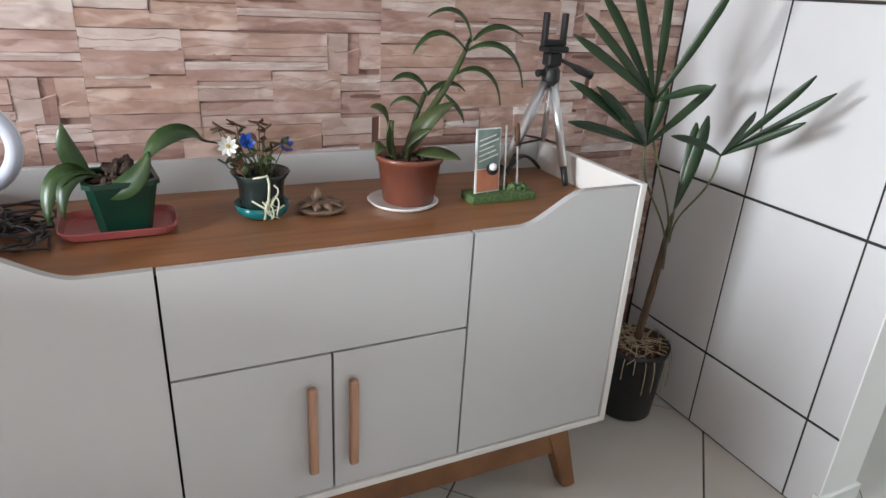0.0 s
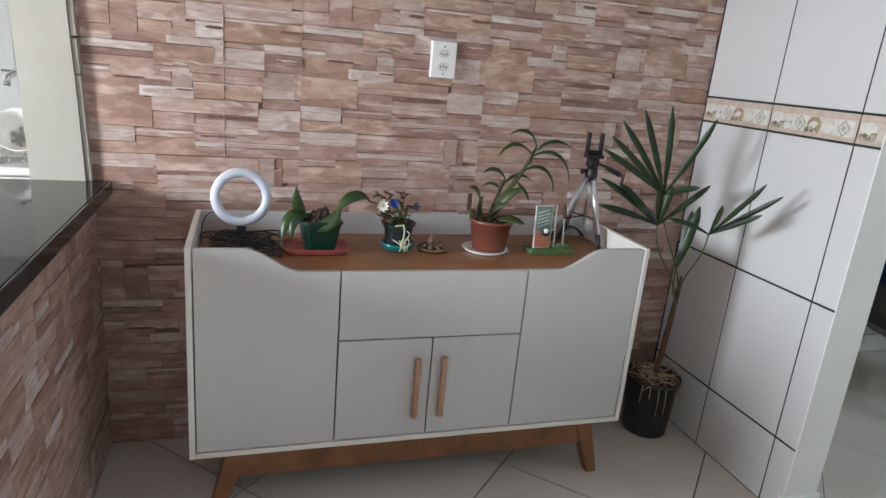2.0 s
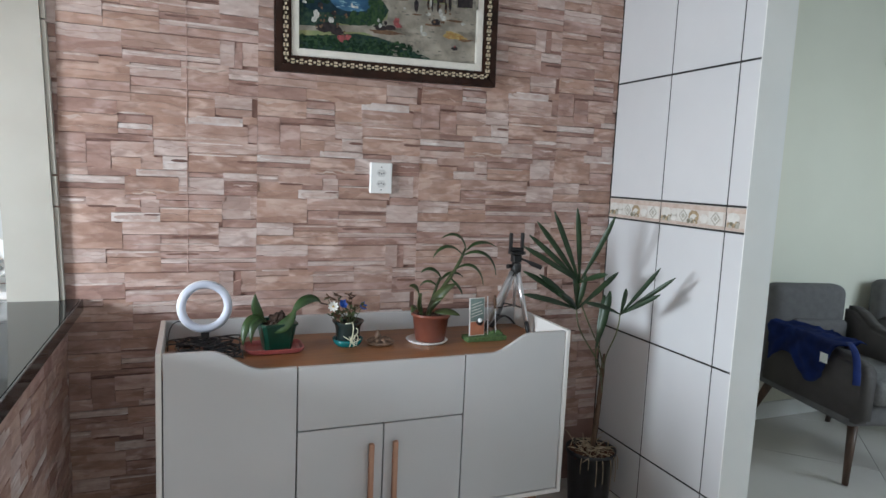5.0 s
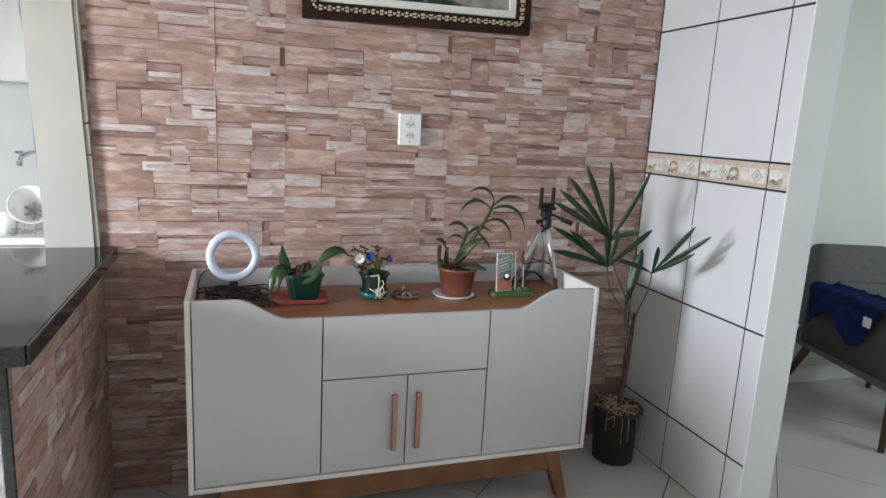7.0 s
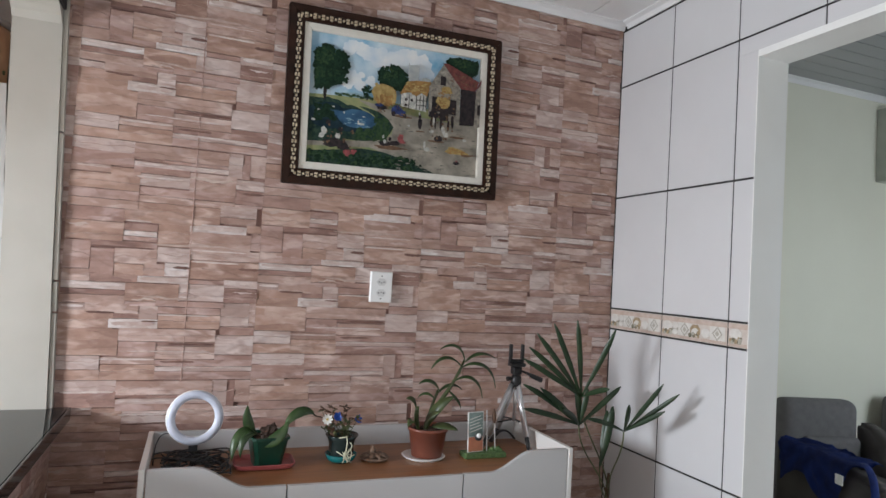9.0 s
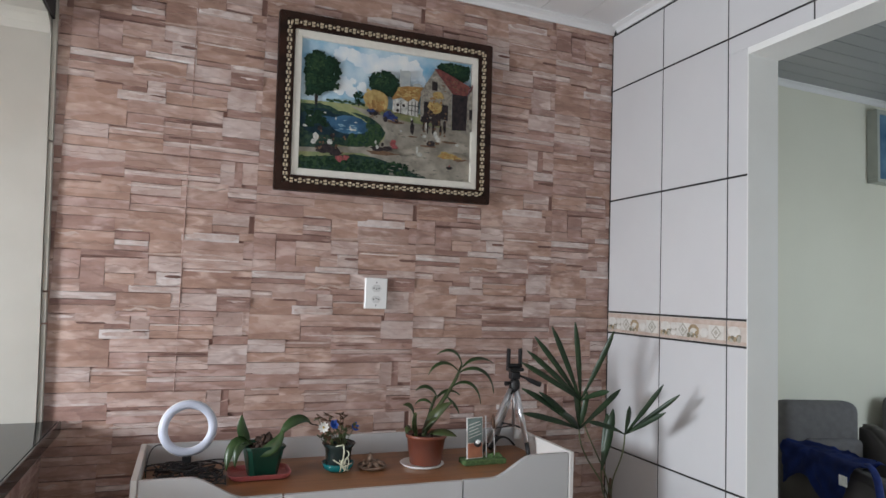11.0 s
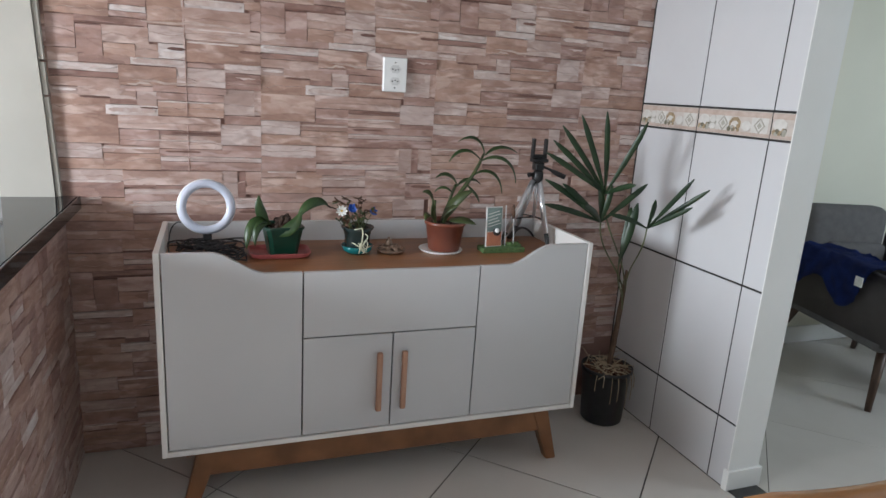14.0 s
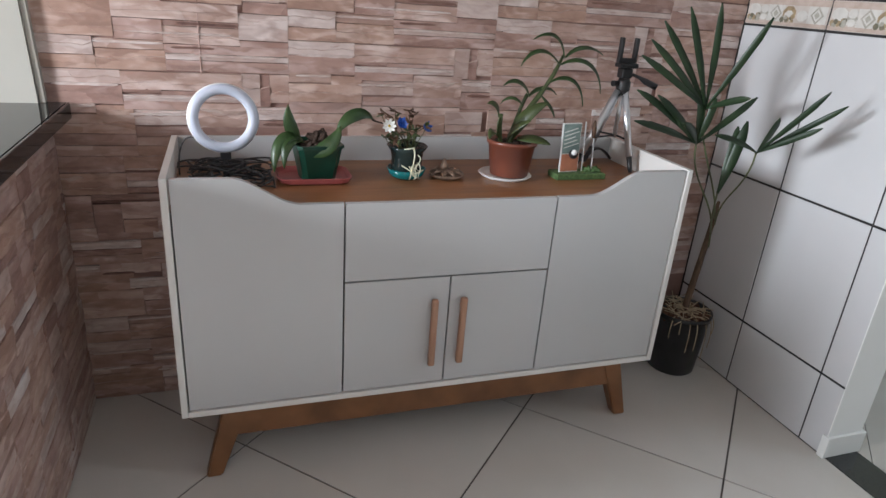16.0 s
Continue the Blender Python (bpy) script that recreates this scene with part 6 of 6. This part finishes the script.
def decorate(t, w, h, y0):
    """Raised bands, diamonds and fruit sprays of a border tile."""
    ORIGIN[t] = Vector((0, 0, 0))

    def plate(name, pts, material, lift):
        bm = prism([(-0.006 - 0.0002, y, z) for y, z in pts], lift, (-1, 0, 0))
        part(name, bm, material, t)

    plate("band", [(0, 0.002), (w, 0.002), (w, 0.013), (0, 0.013)], M_DECB, 0.0006)
    plate("band", [(0, h - 0.020), (w, h - 0.020), (w, h - 0.003), (0, h - 0.003)], M_DECB, 0.0006)
    g = random.Random(4)
    zc = (h - 0.008) / 2

    def at(f):
        return w - 0.33 * f

    def ring(cy, cz, ry, rz, n=8, turn=0.39):
        return [(cy + ry * math.cos(turn + 2 * math.pi * q / n), cz + rz * math.sin(turn + 2 * math.pi * q / n)) for q in range(n)]

    def fits(f, half):
        return at(f) - half > 0.001 and at(f) + half < w - 0.0005

    for f, dz, ry, rz, m in ((0.095, 0.008, 0.028, 0.019, M_DECW), (0.225, 0.011, 0.016, 0.013, M_DECW), (0.225, -0.013, 0.016, 0.010, M_DECW), (0.225, -0.001, 0.019, 0.007, M_DECG), (0.535, 0.0, 0.027, 0.024, M_DECO),
                             (0.535, -0.006, 0.019, 0.017, M_DECW), (0.69, -0.004, 0.021, 0.017, M_DECW)):
        if fits(f, ry):
            plate("octagon", ring(at(f), zc + dz, ry, rz), m, 0.0006 + 0.01 * (0.03 - ry))
    for f in (0.375, 0.855):
        if fits(f, 0.034):
            plate("panel", [(at(f) - 0.034, zc - 0.029), (at(f) + 0.034, zc - 0.029), (at(f) + 0.034, zc + 0.029), (at(f) - 0.034, zc + 0.029)], M_DECW, 0.0003)
            for s, m, l in ((0.031, M_DECW, 0.0005), (0.026, M_DECG, 0.0008), (0.018, M_DECW, 0.0011), (0.011, M_DECG, 0.0014)):
                plate("diamond", [(at(f) - s * 0.92, zc), (at(f), zc - s), (at(f) + s * 0.92, zc), (at(f), zc + s)], m, l)
    for f0, f1, n in ((0.03, 0.17, 12), (0.46, 0.60, 9)):
        for k in range(n):
            f, zz, r = g.uniform(f0, f1), zc + g.uniform(-0.022, -0.006), g.uniform(0.005, 0.009)
            if fits(f, r):
                plate("spray", ring(at(f), zz, r, r, 7), (M_DECG, M_DECO, M_DECL)[k % 3], 0.0009 + g.random() * 0.0008)


def door_blocked(y0, y1, z0, z1):
    y1 = min(y1, -0.003)
    if y0 >= -0.7485:
        return [(y0, y1, z0, z1)]
    out = []
    if y1 > -0.7485:
        out.append((-0.7485, y1, z0, z1) if z1 <= 2.211 else (y0, y1, max(z0, 2.211), z1))
        if z1 > 2.211 > z0:
            out.append((-0.7485, y1, z0, 2.211 + 2 * JZ))
        return out
    if y0 > -1.7:
        return [(y0, y1, max(z0, 2.211), z1)] if z1 > 2.211 else []
    if y1 > -1.7:
        return ([(y0, -1.7, z0, z1)] if z1 <= 2.211 else [(y0, y1, max(z0, 2.211), z1)])
    return [(y0, y1, z0, z1)]


tile_rows(wall_ef, 0.0025, (-1, 0, 0), list(zip(YC, YC[1:])), door_blocked)
# Cream in place of white glaze puts the corner's grey shade into colour.
structure("partition_corner", lean_to_view(boxes([(-2.1175, -2.104, -0.018, 0.012, z0, z1) for z0, z1 in ((0.902, 1.200), (1.206, 1.300), (1.306, 1.772), (1.778, 2.53))], 0.0015)), M_STUB, "narrow tiled corner beside the stones with broken joints", "wall")
structure("partition_face", lean_to_view(boxes([(-2.118, -2.1095, -1.7, -0.022, 2.167, 2.53)])), M_GROUT, "dark joints of the tiled partition", "wall")


def stub_blocked(y0, y1, z0, z1):
    if y0 > -0.03:
        return []
    return [(y0, y1, max(z0, 2.169), z1)] if z1 > 2.175 else []


tile_rows(partition, -2.114 - 0.054, (1, 0, 0), [(-0.022, -0.38), (-0.38, -0.71), (-0.71, -1.04), (-1.04, -1.37), (-1.37, -1.7)], stub_blocked)

# Split stone print built as relief: one pattern of stones (from left, from top, width, height in 2 mm steps, and its
# tone), hung in strips, each strip a little higher. Thin d strips also hold painted shadow lines.
PATTERN = """
0 -3 77 23 m;77 -17 138 34 t;215 -23 56 20 l;216 -3 55 12 p
0 20 78 31 t;78 20 47 12 m;78 32 47 9 L;78 41 48 8 m;126 16 46 40 t;171 12 86 15 L;257 8 23 14 t;172 26 93 30 p;265 22 15 31 m
0 52 35 47 m;35 50 91 12 d;36 64 32 43 m;68 61 59 26 p;69 87 40 21 t;127 56 47 26 l;109 85 31 21 p;139 82 36 23 L;174 55 106 19 p;175 74 105 33 t
0 99 37 20 p;37 106 65 12 m;102 106 74 11 L;176 108 52 8 m
0 119 86 12 L;0 131 86 9 d;86 118 76 31 t;162 116 67 29 l;228 105 52 15 l;229 120 51 26 d
0 140 87 14 p;87 149 43 8 m;130 146 100 10 m;0 155 34 11 l;34 153 73 17 p;108 156 26 23 l
0 165 73 31 t;73 169 35 9 d;67 178 68 16 L;134 156 92 12 m;135 168 91 24 t;226 146 44 41 l;270 145 10 41 p
0 195 82 44 t;82 193 139 22 p;83 215 52 26 m;134 215 87 7 d;135 222 87 22 p;227 187 53 15 m;221 202 59 34 l
0 239 59 23 l;59 241 76 12 p;60 253 76 26 t;135 244 145 12 m;136 256 144 8 l;136 264 144 14 m;222 236 58 9 d
0 262 60 17 t;0 279 84 19 l;0 298 85 25 m;84 280 138 24 p;84 302 44 6 d;128 304 94 6 m;85 310 138 9 l
222 279 22 44 l;244 279 12 45 d;256 279 24 39 p;85 318 80 12 m;166 320 70 34 p;235 324 45 18 l
0 322 54 13 p;54 324 41 13 t;0 336 95 26 t;95 330 71 20 l;96 352 140 14 m;236 342 44 26 d;0 362 95 16 m;0 378 95 14 p;95 366 141 12 p;236 368 44 5 m
"""
STONES = []
for entry in PATTERN.replace("\n", ";").split(";"):
    f = entry.split()
    if len(f) == 5:
        STONES.append((*[int(v) * 0.002 for v in f[:4]], f[4]))
SW, SHIFT, SH = 0.606, 0.093, 0.79
KX = SW / 0.56


def stone_mesh(w, h, depth, tone, seed, along, n):
    """One split stone: a cleft face in a few facets, uneven edges, and on the larger ones a wavy ledge where a flake came off."""
    g = random.Random(seed)
    a, b, n = Vector(along), Vector((0, 0, 1)), Vector(n)
    nu = max(2, min(6, round(w / 0.028)))
    ledge = h > 0.034 and g.random() < 0.75
    cut = g.uniform(0.30, 0.62)
    step = g.choice((-1, 1)) * g.uniform(0.0012, 0.0024)
    vs = []
    wob = [g.uniform(-0.10, 0.10) for _ in range(nu + 1)]
    for i in range(nu + 1):
        u = w * i / nu + (g.uniform(-0.2, 0.2) * w / nu if 0 < i < nu else 0.0)
        e0, e1 = g.uniform(0, 0.0016), g.uniform(0, 0.0016)
        c = h * (cut + wob[i])
        base = depth + g.uniform(-0.0008, 0.0008)
        rows = [(0.0, 0.0), (e0, base), (c - 0.0009, base), (c + 0.0009, base + step), (h - e1, base + step), (h, 0.0)] if ledge else [(0.0, 0.0), (e0, base), (h - e1, base), (h, 0.0)]
        for v, d in rows:
            vs.append(a * u + b * v + n * d)
    m = 6 if ledge else 4
    fs, worn = [], []
    pale = g.random()
    for i in range(nu):
        for j in range(m - 1):
            p, q = i * m + j, (i + 1) * m + j
            fs.append((p, q, q + 1, p + 1))
            # 1 gives a face the painted edge highlight.
            worn.append(1 if (ledge and j == 2 and pale < 0.7) or (j == 0 and pale > 0.75) else 0)
    last = nu * m
    fs.append(tuple(range(m - 1, -1, -1)))
    worn.append(0)
    fs.append(tuple(last + j for j in range(m)))
    worn.append(1 if pale > 0.8 else 0)
    if a.cross(b).dot(n) < 0:
        fs = [f[::-1] for f in fs]
    return vs, list(zip(fs, worn))


def clad(parent, origin, along, n, length, top, first, z_first, near):
    """Hangs the strips of stones on one wall; those within near are single pieces, the rest one joined mesh a tone."""
    origin, along = Vector(origin), Vector(along)
    shared, joined = {}, {}
    for k in range(-1, 8):
        for row in range(-1, 4):
            for i, (sx, sz, w, h, tone) in enumerate(STONES):
                x0 = first + k * SW + sx * KX
                x1 = x0 + w * KX - 0.0004
                z1 = z_first + SHIFT * k + SH * row - sz
                z0 = z1 - h + 0.0003
                cx0, cx1, cz0, cz1 = max(x0, 0.001), min(x1, length - 0.001), max(z0, 0.0), min(z1, top)
                if cx1 - cx0 < 0.006 or cz1 - cz0 < 0.006:
                    continue
                g = random.Random(i * 7 + 1)
                depth = g.uniform(0.0060, 0.0078)
                whole = abs(cx1 - cx0 - (x1 - x0)) + abs(cz1 - cz0 - (z1 - z0)) < 1e-6
                p = origin + along * cx0 + Vector((0, 0, cz0))
                if near(cx0, cz0):
                    key = i if whole else (i, k, row)
                    if key not in shared:
                        vs, fs = stone_mesh(cx1 - cx0, cz1 - cz0, depth, tone, i, along, n)
                        me = bpy.data.meshes.new("stone")
                        me.from_pydata(vs, [], [f for f, _ in fs])
                        me.materials.append(STONE[tone])
                        me.materials.append(M_EDGE_LIGHT)
                        me.polygons.foreach_set("material_index", [q for _, q in fs])
                        shared[key] = me
                    piece("stone", shared[key], p, parent)
                else:
                    vs, fs = stone_mesh(cx1 - cx0, cz1 - cz0, depth, tone, i, along, n)
                    allv, allf = joined.setdefault(tone, ([], []))
                    o = len(allv)
                    allv += [v + p for v in vs]
                    allf += [(tuple(q + o for q in f), k) for f, k in fs]
    for tone, (vs, fs) in joined.items():
        me = bpy.data.meshes.new("stone_facing")
        me.from_pydata(vs, [], [f for f, _ in fs])
        me.materials.append(STONE_FAR[tone])
        me.materials.append(M_EDGE_LIGHT)
        me.polygons.foreach_set("material_index", [k for _, k in fs])
        ob = new("stone_facing", me)
        ob.parent = parent
        ob["kind"] = "stuff"


# Painted highlights, crevice shade and wavy ledges, in the same steps as the stones: a pale, b dark, w wavy.
FLAKE_PATTERN = """
177 14 76 9 a;84 32 39 6 a;4 120 79 5 a;105 107 68 7 a;141 94 33 9 a;71 182 60 8 a;151 87 24 5 b;112 180 23 3 b;118 49 129 4 w;103 139 86 4 w;96 143 34 4 w
11 296 70 4 a;87 312 132 3 a;232 107 48 7 a;239 126 41 4 a;135 169 75 2 a;79 14 36 3 a;178 57 80 2 a;177 76 71 3 a;249 84 31 5 b;139 256 130 3 a;143 247 49 3 b
0 24 31 6 w;35 59 87 3 b;152 217 67 3 b;95 230 117 2 a;59 243 75 3 a;90 334 66 3 a;167 328 64 5 w;9 324 43 3 a;238 328 42 5 a;246 346 34 4 b;3 157 29 4 a
36 167 38 3 b
"""
FLAKES = []
for entry in FLAKE_PATTERN.replace("\n", ";").split(";"):
    f = entry.split()
    if len(f) == 5:
        FLAKES.append((*[int(v) * 0.002 for v in f[:4]], f[4]))


def flake_mesh(w, h, kind, seed):
    """One thin flake in the plane of x and z: ragged upper and lower rims, drawn out towards its ends."""
    g = random.Random(seed)
    n = max(4, min(14, round(w / 0.012)))
    up, lo = [], []
    ph = g.uniform(0, 6.28)
    for i in range(n + 1):
        t = i / n
        e = min(1.0, 0.35 + 8.0 * min(t, 1 - t)) if kind in "ab" else min(1.0, 0.15 + 3.0 * min(t, 1 - t))
        mid = 0.5 * h + (0.0035 * math.sin(t * 7 + ph) + 0.0015 * math.sin(t * 21 + ph) if kind == "w" else 0.0)
        half = 0.5 * h * e
        rag = 0.35
        up.append((w * t, mid + half * (1 - rag * g.random())))
        lo.append((w * t, mid - half * (1 - rag * g.random())))
    return up, lo


def flake_off(parent, origin, length, top, first, z_first):
    """Lays the highlight, shade and ledge strips on the stones of the north wall, one joined mesh a kind."""
    joined = {}
    for k in range(-1, 8):
        for row in range(-1, 4):
            for i, (sx, sz, w, h, kind) in enumerate(FLAKES):
                x0 = first + k * SW + sx * KX
                z0 = z_first + SHIFT * k + SH * row - sz - h
                if x0 < 0.01 or x0 + w * KX > length - 0.01 or z0 < 0.02 or z0 + h > top:
                    continue
                up, lo = flake_mesh(w * KX, max(h, 0.004), kind, i * 3 + 5)
                vs, fs = joined.setdefault(kind, ([], []))
                o, n = len(vs), len(up)
                y = origin[1] - 0.0086
                for q, (a, b) in enumerate(zip(up, lo)):
                    y1 = y - 0.0008 - 0.0004 * (q % 2)
                    vs += [(origin[0] + x0 + a[0], y + 0.004, z0 + a[1] + 0.001), (origin[0] + x0 + a[0], y1, z0 + a[1]),
                           (origin[0] + x0 + b[0], y1 + 0.0008, z0 + b[1]), (origin[0] + x0 + b[0], y + 0.004, z0 + b[1] - 0.001)]
                for q in range(n - 1):
                    for c in range(3):
                        p = o + 4 * q + c
                        fs.append((p, p + 4, p + 5, p + 1)[::-1])
                fs += [(o, o + 1, o + 2, o + 3)[::-1], tuple(o + 4 * (n - 1) + c for c in range(4))]
    for kind, (vs, fs) in joined.items():
        me = bpy.data.meshes.new("stone_relief_tone")
        me.from_pydata(vs, [], fs)
        me.materials.append({"a": M_FLAKE_LIT, "b": M_CREVICE_SHADE, "w": M_VEIN}[kind])
        me.update()
        ob = new("stone_relief_tone", me)
        ob.parent = parent
        ob["kind"] = "stuff"


clad(wall_n, (-2.18, 0.008, 0.0), (1, 0, 0), (0, -1, 0), 2.178, 2.555, 0.066, 1.637 - SHIFT, lambda x, z: 0.70 < x < 1.84 and 0.92 < z < 1.52)
flake_off(wall_n, (-2.18, 0.008, 0.0), 2.178, 2.52, 0.066, 1.637 - SHIFT)
clad(half_wall, (-2.108, -0.001, 0.0), (0, -1, 0), (1, 0, 0), 0.963, 0.866, -0.25, 0.70, lambda x, z: True)
